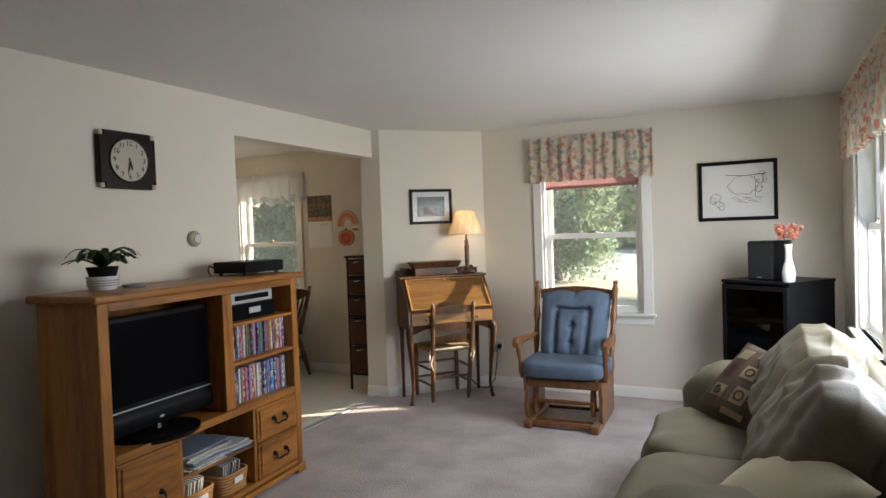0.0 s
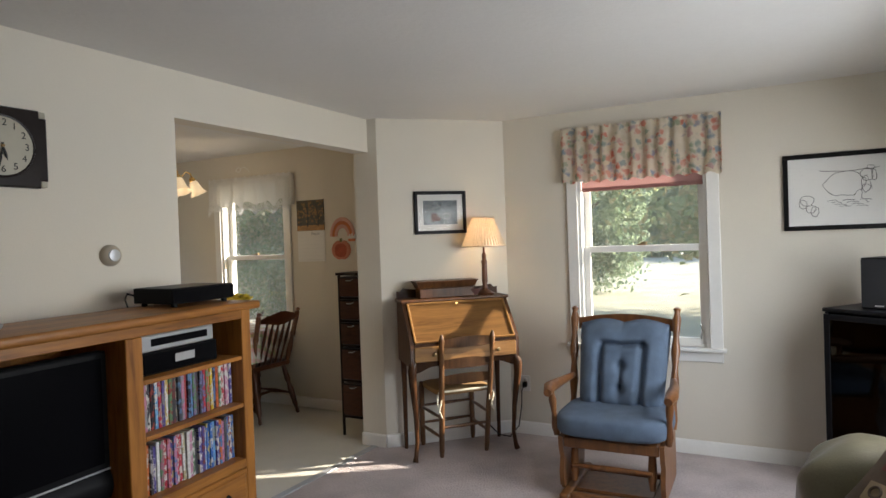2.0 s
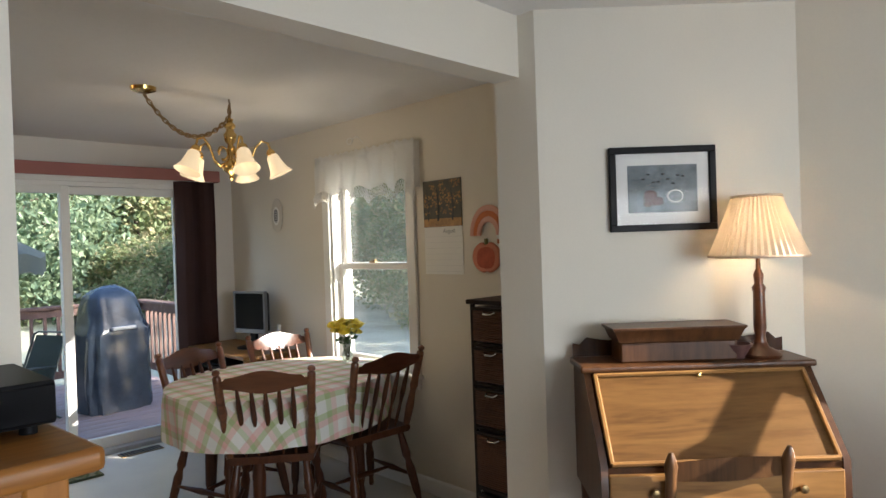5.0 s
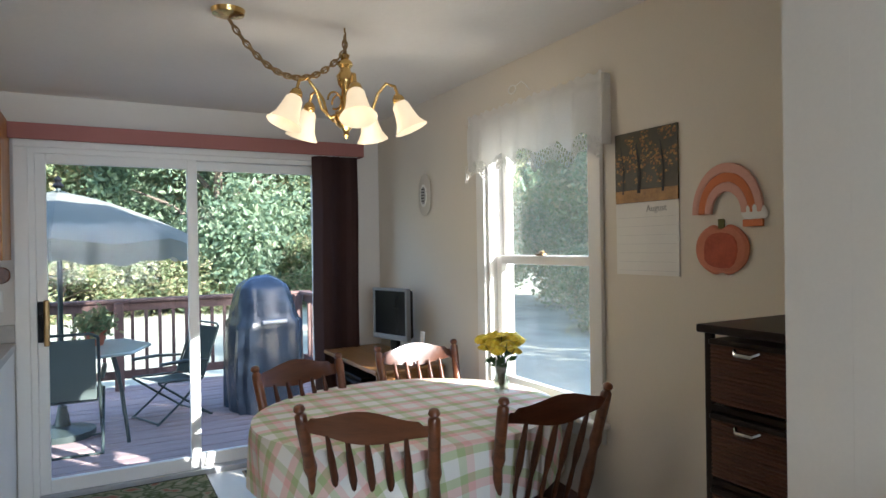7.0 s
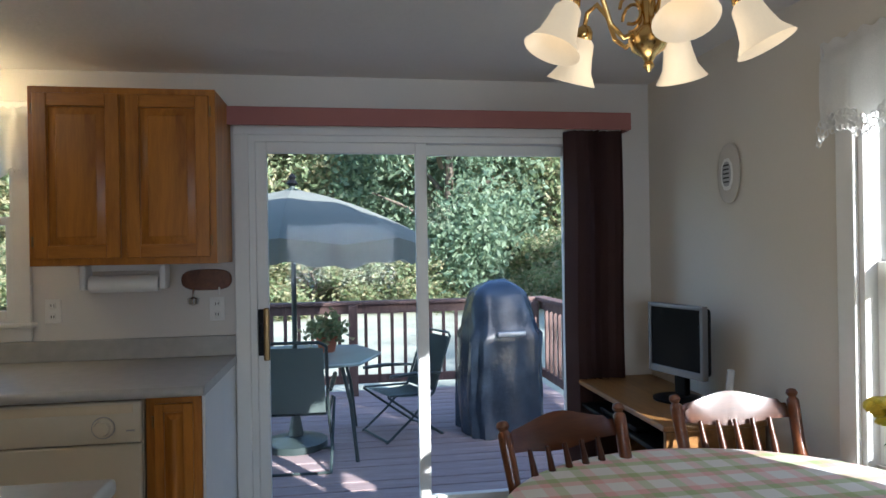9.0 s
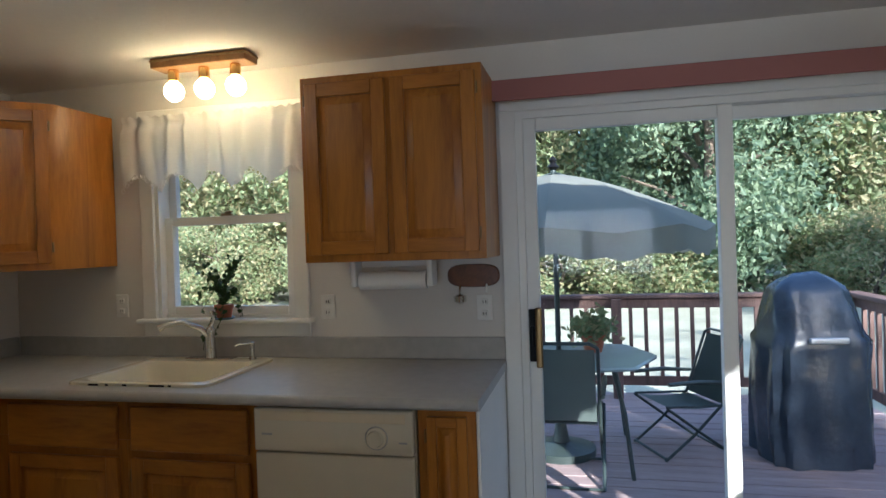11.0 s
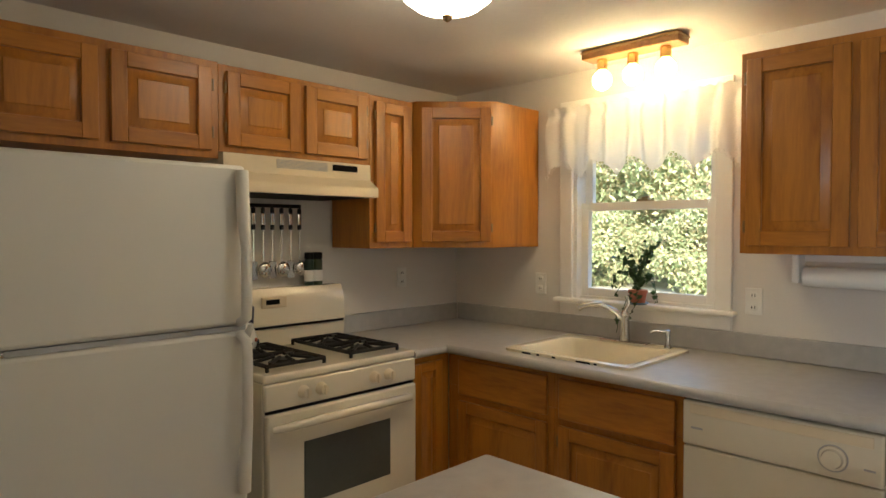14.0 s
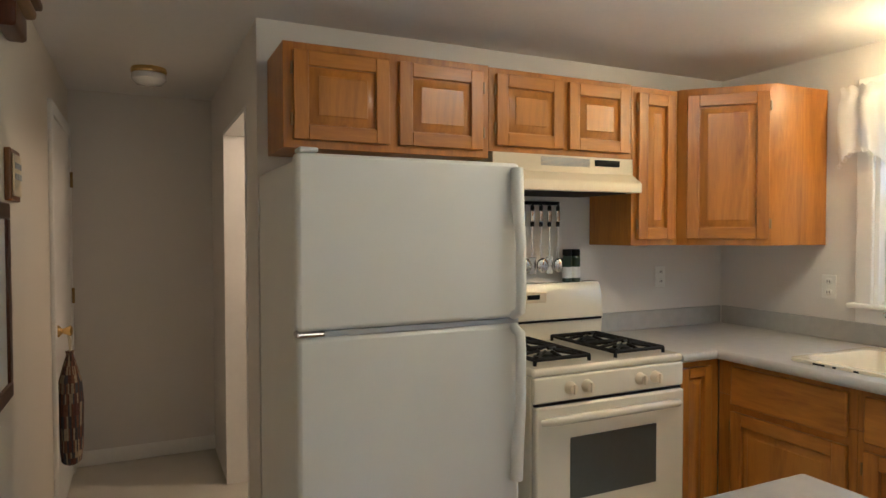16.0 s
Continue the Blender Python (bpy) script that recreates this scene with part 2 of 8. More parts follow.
PINE_Y = wood("honey_pine_rail", (0.105, 0.035, 0.006), (0.39, 0.158, 0.030), 0.42, "y", 9, coat=0.04, knots=True, spec=0.35)
OAK = wood("honey_oak_cabinet", (0.25, 0.084, 0.008), (0.47, 0.185, 0.017), 0.36, "z", 10, coat=0.10)
OAK_X = wood("honey_oak_rail", (0.25, 0.084, 0.008), (0.47, 0.185, 0.017), 0.36, "x", 10, coat=0.10)
OAK_D = wood("oak_edge", (0.09, 0.032, 0.007), (0.19, 0.072, 0.016), 0.4, "z", 10)
MAPLE = wood("dark_maple", (0.034, 0.010, 0.0045), (0.088, 0.029, 0.011), 0.34, "z", 12, coat=0.1, spec=0.3)
MAPLE_L = wood("red_maple_rail", (0.066, 0.020, 0.008), (0.165, 0.056, 0.020), 0.28, "x", 12, coat=0.25)
DESKW = wood("antique_oak", (0.028, 0.011, 0.005), (0.088, 0.036, 0.013), 0.36, "z", 14, coat=0.08, spec=0.25)
LID = wood("golden_oak_lid", (0.15, 0.068, 0.019), (0.32, 0.160, 0.048), 0.35, "x", 10, coat=0.1)
ROCK = wood("amber_oak_glider", (0.095, 0.034, 0.010), (0.23, 0.092, 0.028), 0.35, "z", 12, coat=0.1)
LADDER = wood("walnut_ladder_chair", (0.052, 0.022, 0.009), (0.15, 0.070, 0.026), 0.35, "z", 12, coat=0.1)
RUSH = wood("woven_rush", (0.16, 0.085, 0.03), (0.38, 0.23, 0.09), 0.8, "x", 60, coat=0.0)
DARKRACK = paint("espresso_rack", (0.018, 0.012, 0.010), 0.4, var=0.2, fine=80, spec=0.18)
WICKER = wood("brown_wicker", (0.030, 0.011, 0.006), (0.095, 0.034, 0.014), 0.7, "x", 50, coat=0.0)
BASKETW = wood("honey_wicker", (0.28, 0.12, 0.035), (0.50, 0.26, 0.09), 0.7, "y", 60, coat=0.0)
BLACK = paint("black_plastic", (0.009, 0.009, 0.010), 0.4, var=0.2, fine=200, relief=0.08, spec=0.1)
BLACKG = paint("gloss_black", (0.005, 0.005, 0.006), 0.12, var=0.1, relief=0.0, spec=0.12)
SCREEN = paint("dark_screen", (0.003, 0.003, 0.004), 0.24, var=0.1, relief=0.0, spec=0.05)
IRON = paint("cast_iron", (0.010, 0.010, 0.010), 0.55, var=0.25, fine=120, relief=0.4, spec=0.22)
SILVER = paint("silver_plastic", (0.45, 0.46, 0.47), 0.35, metal=0.4, var=0.05)
CHROME = paint("brushed_chrome", (0.62, 0.62, 0.60), 0.16, metal=1.0, var=0.05, relief=0.02)
BRASS = paint("polished_brass", (0.72, 0.49, 0.18), 0.2, metal=1.0, var=0.12, relief=0.03)
BRASS_D = paint("aged_brass", (0.30, 0.20, 0.09), 0.35, metal=0.9, var=0.2)
BISQUE = paint("bisque_enamel", (0.74, 0.68, 0.54), 0.22, var=0.03, big=2, fine=20, relief=0.02, coat=0.4)
ALMOND = paint("almond_plastic", (0.70, 0.60, 0.42), 0.35, var=0.05)
WHITE_E = paint("white_enamel", (0.74, 0.73, 0.68), 0.5, var=0.03, big=2, fine=300, relief=0.3, dist=0.0006, coat=0.03)
COUNTER = paint("grey_laminate", (0.41, 0.40, 0.375), 0.35, var=0.10, big=20, fine=350, relief=0.03)
BLUE = paint("blue_chenille", (0.105, 0.145, 0.205), 0.9, var=0.18, big=14, fine=320, relief=0.6, dist=0.003)
LEATHER = paint("sage_leather", (0.138, 0.120, 0.074), 0.40, var=0.2, big=7, fine=150, relief=0.35, dist=0.003)
CREAMC = paint("cream_cushion", (0.70, 0.63, 0.48), 0.85, var=0.1, fine=200, relief=0.4)
PAPER = paint("white_paper", (0.80, 0.79, 0.75), 0.8, var=0.03, relief=0.05)
MATTE = paint("mat_board", (0.74, 0.73, 0.70), 0.85, var=0.02, relief=0.1)
PICFR = paint("black_frame", (0.008, 0.007, 0.007), 0.4, var=0.2, spec=0.12)
ROSEW = paint("rose_fabric", (0.36, 0.155, 0.135), 0.85, var=0.08, fine=240, relief=0.3)
BROWNC = paint("brown_drape", (0.105, 0.052, 0.045), 0.75, var=0.15, fine=150, relief=0.3)
GLASS = pane_glass("window_glass", 0.025)
GLASS_S = pane_glass("slider_glass", 0.008)
CLEAR = pane_glass("vase_glass", 0.22, (0.9, 0.95, 0.93))
VAL = thin_cloth("floral_valance_cloth", (0.7, 0.6, 0.5), 0.02, floral)
SCREENM = thin_cloth("insect_screen_mesh", (0.55, 0.58, 0.57), 0.90)
SHEER = thin_cloth("white_lace", (0.90, 0.89, 0.86), 0.06)
SHADE = thin_cloth("pleated_shade_cloth", (0.74, 0.63, 0.50), 0.02)
ROLLC = thin_cloth("rose_roller_cloth", (0.40, 0.22, 0.20), 0.0)
SHADEGLOW = glow("frosted_shade", (1.0, 0.72, 0.40), 0.17, (0.74, 0.63, 0.46))
BULB = glow("lit_globe", (1.0, 0.72, 0.34), 9.5)
DOME = glow("alabaster_dome", (1.0, 0.82, 0.56), 2.6)
PLAID = plaid_material()
GREEN = leaf_material("house_leaf", [(0.02, 0.05, 0.012), (0.05, 0.11, 0.03), (0.035, 0.08, 0.02)], 0.2)
TREE = leaf_material("tree_leaf", [(0.19, 0.26, 0.12), (0.34, 0.39, 0.21), (0.26, 0.33, 0.16), (0.46, 0.42, 0.24)], 0.52)
TREE2 = leaf_material("pine_leaf", [(0.15, 0.23, 0.15), (0.23, 0.32, 0.20), (0.32, 0.40, 0.25)], 0.52)
BARK = paint("bark", (0.12, 0.095, 0.07), 0.9, var=0.35, big=6, fine=40, relief=1.0, dist=0.02)
GRASS = paint("lawn_grass", (0.40, 0.40, 0.30), 0.95, var=0.3, big=0.8, fine=30, relief=0.8, dist=0.03, world_space=True)
YELLOW = by_random("yellow_petal", [(0.80, 0.58, 0.02), (0.84, 0.68, 0.05), (0.70, 0.48, 0.01)], 0.6, island=True)
PINKP = by_random("coral_petal", [(0.68, 0.23, 0.14), (0.72, 0.34, 0.24), (0.55, 0.16, 0.10)], 0.6, island=True)
DECKW = wood("weathered_deck", (0.26, 0.185, 0.175), (0.44, 0.335, 0.32), 0.75, "y", 8, coat=0.0)
RAILW = wood("red_stained_rail", (0.070, 0.041, 0.033), (0.155, 0.090, 0.073), 0.7, "z", 8, coat=0.0)
TARP = paint("blue_grey_tarp", (0.040, 0.055, 0.080), 0.24, var=0.35, big=5, fine=30, relief=0.4, dist=0.008)
UMB = thin_cloth("umbrella_canvas", (0.31, 0.32, 0.275), 0.0)
METALG = paint("green_steel", (0.045, 0.062, 0.058), 0.4, var=0.15)
SLING = paint("green_sling", (0.13, 0.165, 0.15), 0.7, var=0.12, fine=300, relief=0.3)
FROST = paint("patio_glass", (0.48, 0.58, 0.57), 0.12, var=0.08, relief=0.0)
TERRA = paint("terracotta", (0.42, 0.14, 0.075), 0.8, var=0.12)
PORC = paint("white_porcelain", (0.80, 0.80, 0.78), 0.15, var=0.02, relief=0.0, coat=0.5)
def spine_material(name, stops):
    """Printed spines: one ground colour a case, with blocks of a second colour along it."""
    m = by_random(name, stops, 0.3)
    t = m.node_tree
    b = t.nodes["Principled BSDF"]
    rnd = t.nodes.new("ShaderNodeObjectInfo").outputs["Random"]
    far, frac, across = (t.nodes.new("ShaderNodeMath") for _ in range(3))
    far.operation, frac.operation, across.operation = "MULTIPLY", "FRACT", "MULTIPLY"
    far.inputs[1].default_value, across.inputs[1].default_value = 37.0, 900.0
    link(t, rnd, far.inputs[0])
    link(t, far.outputs[0], frac.inputs[0])
    link(t, rnd, across.inputs[0])
    other = ramp(t, frac.outputs[0], [(0.0, (0.62, 0.60, 0.56)), (0.35, (0.60, 0.58, 0.55)), (0.5, (0.02, 0.02, 0.03)), (0.68, (0.50, 0.10, 0.08)), (0.82, (0.08, 0.20, 0.42)), (1.0, (0.62, 0.45, 0.08))])
    sep, put = t.nodes.new("ShaderNodeSeparateXYZ"), t.nodes.new("ShaderNodeCombineXYZ")
    link(t, coords(t, (60, 60, 34)), sep.inputs[0])
    link(t, across.outputs[0], put.inputs[0])
    link(t, sep.outputs["Y"], put.inputs[1])
    link(t, sep.outputs["Z"], put.inputs[2])
    n = node(t, "ShaderNodeTexNoise", Scale=1.0, Detail=3.0, Roughness=0.7)
    link(t, put.outputs[0], n.inputs["Vector"])
    mask = ramp(t, n.outputs[0], [(0.50, (0, 0, 0)), (0.54, (1, 1, 1))])
    mx = t.nodes.new("ShaderNodeMix")
    mx.data_type = "RGBA"
    link(t, mask, mx.inputs[0])
    link(t, b.inputs["Base Color"].links[0].from_socket, mx.inputs[6])
    link(t, other, mx.inputs[7])
    link(t, mx.outputs[2], b.inputs["Base Color"])
    return m


DVDS = spine_material("dvd_spine", [(0.05, 0.16, 0.48), (0.50, 0.04, 0.06), (0.66, 0.64, 0.60), (0.03, 0.03, 0.04), (0.16, 0.36, 0.62), (0.66, 0.48, 0.04), (0.56, 0.24, 0.36), (0.07, 0.07, 0.08), (0.62, 0.16, 0.04), (0.70, 0.70, 0.68), (0.10, 0.08, 0.30), (0.14, 0.26, 0.14)])
MAGS = by_random("magazine_paper", [(0.62, 0.60, 0.56), (0.50, 0.52, 0.55), (0.68, 0.66, 0.60), (0.20, 0.27, 0.36), (0.6, 0.58, 0.52), (0.10, 0.10, 0.12)], 0.45)
GREYBLUE = paint("print_sea", (0.15, 0.175, 0.185), 0.6, var=0.55, big=11, fine=40, relief=0.0)
REDDK = paint("print_boat", (0.10, 0.045, 0.038), 0.6, var=0.3, fine=60, relief=0.0)
AUTUMN = by_random("print_autumn", [(0.09, 0.055, 0.014), (0.26, 0.115, 0.02), (0.05, 0.042, 0.014), (0.36, 0.19, 0.035), (0.06, 0.055, 0.018)], 0.5, island=True)
INK = paint("black_ink", (0.02, 0.02, 0.02), 0.7, var=0.1, relief=0.0)
GREYINK = paint("grey_ink", (0.40, 0.40, 0.40), 0.7, var=0.1, relief=0.0)
ORANGE = paint("orange_felt", (0.62, 0.20, 0.08), 0.8, var=0.1, fine=200)
PINKF = paint("pink_felt", (0.68, 0.38, 0.30), 0.8, var=0.1, fine=200)
REDF = paint("red_apple_felt", (0.42, 0.085, 0.042), 0.7, var=0.3, big=20, fine=120)
BAGC = by_random("quilted_bag_cloth", [(0.16, 0.07, 0.04), (0.05, 0.05, 0.06), (0.34, 0.27, 0.17), (0.10, 0.04, 0.03)], 0.9, island=True)
CLOCKF = paint("parchment_dial", (0.42, 0.39, 0.30), 0.4, var=0.08, fine=40, relief=0.02)
WALNUT = paint("dark_walnut_clock", (0.014, 0.008, 0.006), 0.32, var=0.3, fine=60, coat=0.05, spec=0.15)
RUGM = thin_cloth("leaf_mat_pile", (0.3, 0.3, 0.15), 0.0, lambda t: ramp(t, _rug_noise(t), [(0.40, (0.36, 0.33, 0.19)), (0.50, (0.13, 0.15, 0.06)), (0.58, (0.44, 0.40, 0.25)), (0.68, (0.42, 0.20, 0.12))]))

# ---- mesh helpers ----


def box(bm, x0, y0, z0, x1, y1, z1, bev=0.0):
    """A box, its edges rounded by bev."""
    x0, x1, y0, y1, z0, z1 = min(x0, x1), max(x0, x1), min(y0, y1), max(y0, y1), min(z0, z1), max(z0, z1)
    r = bmesh.ops.create_cube(bm, size=1.0)
    for v in r["verts"]:
        v.co = ((x0 + x1) / 2 + v.co.x * (x1 - x0), (y0 + y1) / 2 + v.co.y * (y1 - y0), (z0 + z1) / 2 + v.co.z * (z1 - z0))
    if bev:
        bev = min(bev, 0.45 * min(x1 - x0, y1 - y0, z1 - z0))
        ed = list({e for v in r["verts"] for e in v.link_edges})
        bmesh.ops.bevel(bm, geom=ed, offset=bev, segments=2, affect="EDGES", profile=0.5)
    return bm


def rings(bm, loops, closed=True, caps=True):
    """Joins loops of points of one length into a skin."""
    vs = [[bm.verts.new(p) for p in loop] for loop in loops]
    n = len(vs[0])
    for a, b in zip(vs, vs[1:]):
        for i in range(n if closed else n - 1):
            bm.faces.new((a[i], a[(i + 1) % n], b[(i + 1) % n], b[i]))
    if caps and closed:
        bm.faces.new(vs[0][::-1])
        bm.faces.new(vs[-1])
    return bm


def lathe(bm, prof, c=(0, 0, 0), seg=16, caps=True):
    """Turns a profile of (radius, z) round the upright axis through c."""
    return rings(bm, [[(c[0] + r * math.cos(2 * math.pi * i / seg), c[1] + r * math.sin(2 * math.pi * i / seg), c[2] + z) for i in range(seg)] for r, z in prof], caps=caps)


def tube(bm, pts, r, seg=8, turned=None):
    """A round bar along points; r is one radius or one a point."""
    pts = [Vector(p) for p in pts]
    rs = r if isinstance(r, (list, tuple)) else [r] * len(pts)
    loops, up = [], None
    for i, p in enumerate(pts):
        d = (pts[min(i + 1, len(pts) - 1)] - pts[max(i - 1, 0)]).normalized()
        if up is None:
            up = d.orthogonal().normalized()
        up = (up - d * up.dot(d)).normalized()
        side = d.cross(up)
        loops.append([p + rs[i] * (math.cos(2 * math.pi * k / seg) * up + math.sin(2 * math.pi * k / seg) * side) for k in range(seg)])
    return rings(bm, loops)


def turned_bar(bm, p0, p1, prof, seg=10):
    """A turned spindle from p0 to p1; prof is (share of the length, radius)."""
    p0, p1 = Vector(p0), Vector(p1)
    return tube(bm, [p0.lerp(p1, s) for s, _ in prof], [r for _, r in prof], seg)


def puff(bm, c, s, e=0.55, seg=20, rows=12, wob=0.0, seed=0.0, f=6.0):
    """A stuffed cushion: a rounded box of half sizes s."""
    def pw(v, k):
        return math.copysign(abs(v) ** k, v)
    loops = []
    for j in range(rows + 1):
        a = -math.pi / 2 + math.pi * (j + 0.02) / (rows + 0.04)
        loop = []
        for i in range(seg):
            b = 2 * math.pi * i / seg
            p = Vector((s[0] * pw(math.cos(a), e) * pw(math.cos(b), e), s[1] * pw(math.cos(a), e) * pw(math.sin(b), e), s[2] * pw(math.sin(a), e)))
            if wob:
                p *= 1 + wob * noise.noise(p * f + Vector((seed, 0, seed)))
            loop.append(p + Vector(c))
        loops.append(loop)
    return rings(bm, loops)


def sheet(bm, fn, nu, nv, thick=0.0):
    """A sheet of points fn(u, v); thick gives it a back."""
    def grid(off):
        return [[bm.verts.new(Vector(fn(i / nu, j / nv)) + off) for i in range(nu + 1)] for j in range(nv + 1)]
    g = grid(Vector((0, 0, 0)))
    fs = []
    for j in range(nv):
        for i in range(nu):
            fs.append(bm.faces.new((g[j][i], g[j][i + 1], g[j + 1][i + 1], g[j + 1][i])))
    if thick:
        bmesh.ops.solidify(bm, geom=fs, thickness=thick)
    return bm


def finish(bm, mat, smooth=True):
    me = bpy.data.meshes.new("mesh")
    bmesh.ops.recalc_face_normals(bm, faces=bm.faces[:])
    if smooth:
        # broad flat faces keep their own normal beside a narrow bevel
        size = {f: f.calc_area() for f in bm.faces}
        for f in bm.faces:
            f.smooth = True
        for e in bm.edges:
            if len(e.link_faces) == 2:
                a, b = sorted(size[f] for f in e.link_faces)
                turn = e.calc_face_angle(0.0)
                e.smooth = not (turn > radians(48) or (turn > radians(12) and b > 7 * a))
    bm.to_mesh(me)
    bm.free()
    me.materials.append(mat)
    return me


def part(name, bm, mat, parent, label=""):
    ob = new(name, finish(bm, mat))
    ob.parent = parent
    return tagged(ob, label)


def piece(name, me, parent, m):
    """One more object on a shared mesh."""
    ob = new(name, me)
    ob.parent = parent
    ob.matrix_local = m
    return ob


def thing(name, m, label, category, group="", kind=""):
    ob = new(name)
    ob.empty_display_size = 0.1
    ob.matrix_world = m
    return tagged(ob, label, category, group, kind)


def solid(name, bm, mat, label, category="", kind="", group=""):
    return tagged(new(name, finish(bm, mat)), label, category, group, kind)


def B():
    return bmesh.new()


def leaf_mesh(pts, size, rng, droop=0.3, long=1.8):
    """Many small leaves, each a folded pair of faces, at the points given."""
    n = len(pts)
    a = rng.normal(size=(n, 3))
    a[:, 2] -= droop
    a /= np.linalg.norm(a, axis=1)[:, None]
    b = np.cross(a, rng.normal(size=(n, 3)))
    b /= np.linalg.norm(b, axis=1)[:, None]
    s = size * rng.uniform(0.6, 1.35, (n, 1))
    c = np.cross(a, b) * s * 0.18
    p = np.asarray(pts)
    vs = np.stack([p - a * s * long / 2, p + b * s / 2 + c, p + a * s * long / 2, p - b * s / 2 + c], 1).reshape(-1, 3)
    base = np.arange(n)[:, None] * 4
    fs = np.concatenate([base + [0, 1, 2], base + [0, 2, 3]], 1).reshape(-1, 3)
    me = bpy.data.meshes.new("leaves")
    me.from_pydata(vs.tolist(), [], fs.tolist())
    return me


# ---- the house: walls, floors, ceiling ----
H = 2.30
YN, XW, YS, XE = 5.21, -6.56, 0.40, 0.58
XP, XK, XJ, YJ = -2.93, -3.12, -3.05, 4.54


def wall(name, axis, a, b, lo, hi, holes, mat, label, z0=-0.25, z1=H):
    """A wall between a and b across, from lo to hi along; holes are (from, to, foot, head)."""
    bm = B()

    def put(p, q, u, v):
        if q - p > 1e-4 and v - u > 1e-4:
            if axis == "x":
                box(bm, p, a, u, q, b, v)
            else:
                box(bm, a, p, u, b, q, v)
    at = lo
    for h0, h1, f, t in sorted(holes):
        put(at, h0, z0, z1)
        put(h0, h1, z0, f)
        put(h0, h1, t, z1)
        at = h1
    put(at, hi, z0, z1)
    return solid(name, bm, mat, label, "wall", "structure")


LRW, DRW, KW, EW = (-1.635, -0.80, 0.69, 1.98), (-5.12, -4.325, 0.69, 1.98), (1.26, 2.015, 1.10, 2.07), (2.35, 4.40, 0.74, 1.98)
SD = (3.09, 4.83, 0.0, 2.0)
wall("wall_north", "x", YN, YN + 0.15, -6.71, 0.73, [LRW, DRW], WALL, "smooth cream painted wall with two windows")
wall("wall_west", "y", XW - 0.15, XW, 0.25, YN, [KW, SD], WALL_W, "off-white painted wall with sink window and patio door")
wall("wall_south_kitchen", "x", 0.25, YS, -6.56, -3.94, [], WALL_W, "off-white painted kitchen wall behind the stove")
wall("wall_east", "y", XE, XE + 0.15, -2.2, YN, [EW], WALL, "cream painted wall with wide window behind the sofa")
wall("wall_south", "x", -2.35, -2.2, XP, 0.73, [], WALL, "plain cream painted wall")
wall("wall_partition", "y", XK, XP, -2.35, 2.94, [], WALL, "cream painted partition between living room and kitchen")
wall("wall_partition_header", "y", XJ, XP, 2.94, YN, [(2.94, YJ, -0.25, 2.07)], WALL, "cream painted header and stub beside the wide opening")
wall("wall_hall_west", "y", -4.06, -3.94, -1.5, 0.25, [(-0.73, 0.1, -0.25, 2.0)], WALL_W, "off-white hallway wall with doorway")
wall("wall_hall_end", "x", -1.5, -1.40, -3.94, XK, [], WALL_W, "off-white wall at the end of the hallway")
wall("wall_bath_west", "y", -5.3, -5.2, -1.5, 0.25, [], WALL_W, "plain off-white wall beyond the doorway")
wall("wall_bath_south", "x", -1.5, -1.40, -5.2, -4.06, [], WALL_W, "plain off-white wall beyond the doorway")
bm = B()
rings(bm, [[(-2.9298, YJ, z), (-2.854, YJ, z), (-2.182, YN - 0.001, z), (-2.9298, YN - 0.001, z)] for z in (0, H)])
solid("wall_diagonal", bm, WALL, "cream painted wall set diagonally across the corner", "wall", "structure")
solid("ceiling", box(B(), -6.71, -2.35, H, 0.73, 5.36, H + 0.1), CEIL, "off-white textured plaster ceiling", "ceiling", "structure")
solid("carpet", box(B(), -2.95, -2.2, -0.2, XE, YN, 0.0), CARPET, "mauve-grey cut pile carpet with faint tracks", "carpet", "structure")
bm = box(B(), XW, YS, -0.2, -2.95, YN, -0.004)
box(bm, -5.2, -1.4, -0.2, -2.95, YS, -0.004)
solid("floor", bm, VINYL, "pale speckled vinyl floor", "floor", "structure")
solid("threshold", box(B(), -2.975, 2.94, -0.01, -2.925, YJ, 0.006, 0.003), SILVER, "thin metal strip where carpet meets vinyl", "threshold", "structure")


def baseboard(p, q, side, h=0.09):
    """A skirting board from p to q, standing out to the given side."""
    p, q = Vector((*p, 0)), Vector((*q, 0))
    n = Vector((*side, 0)).normalized() * 0.014
    bm = B()
    prof = [(0.0, 0.0), (1.0, 0.0), (1.0, 0.075), (0.6, 0.086), (0.0, h)]
    rings(bm, [[e + n * (a + 0.05) + Vector((0, 0, z)) for a, z in prof] for e in (p, q)])
    solid("baseboard", bm, TRIM, "white moulded wooden baseboard", "baseboard", "structure")


for p, q, s in [((-2.18, YN), (XE, YN), (0, -1)), ((-2.854, YJ), (-2.182, 5.21), (0.7, -0.7)), ((XP, -2.2), (XP, 2.94), (1, 0)),
                ((XJ, YJ), (-2.854, YJ), (0, -1)), ((XE, -2.2), (XE, YN), (-1, 0)), ((XK, -0.45), (XK, 2.94), (-1, 0)),
                ((XW, YN), (XJ, YN), (0, -1)), ((XJ, YJ), (XJ, YN), (-1, 0)), ((-3.94, -1.4), (XK, -1.4), (0, 1)), ((XW, 4.86), (XW, YN), (1, 0))]:
    baseboard(p, q, s)


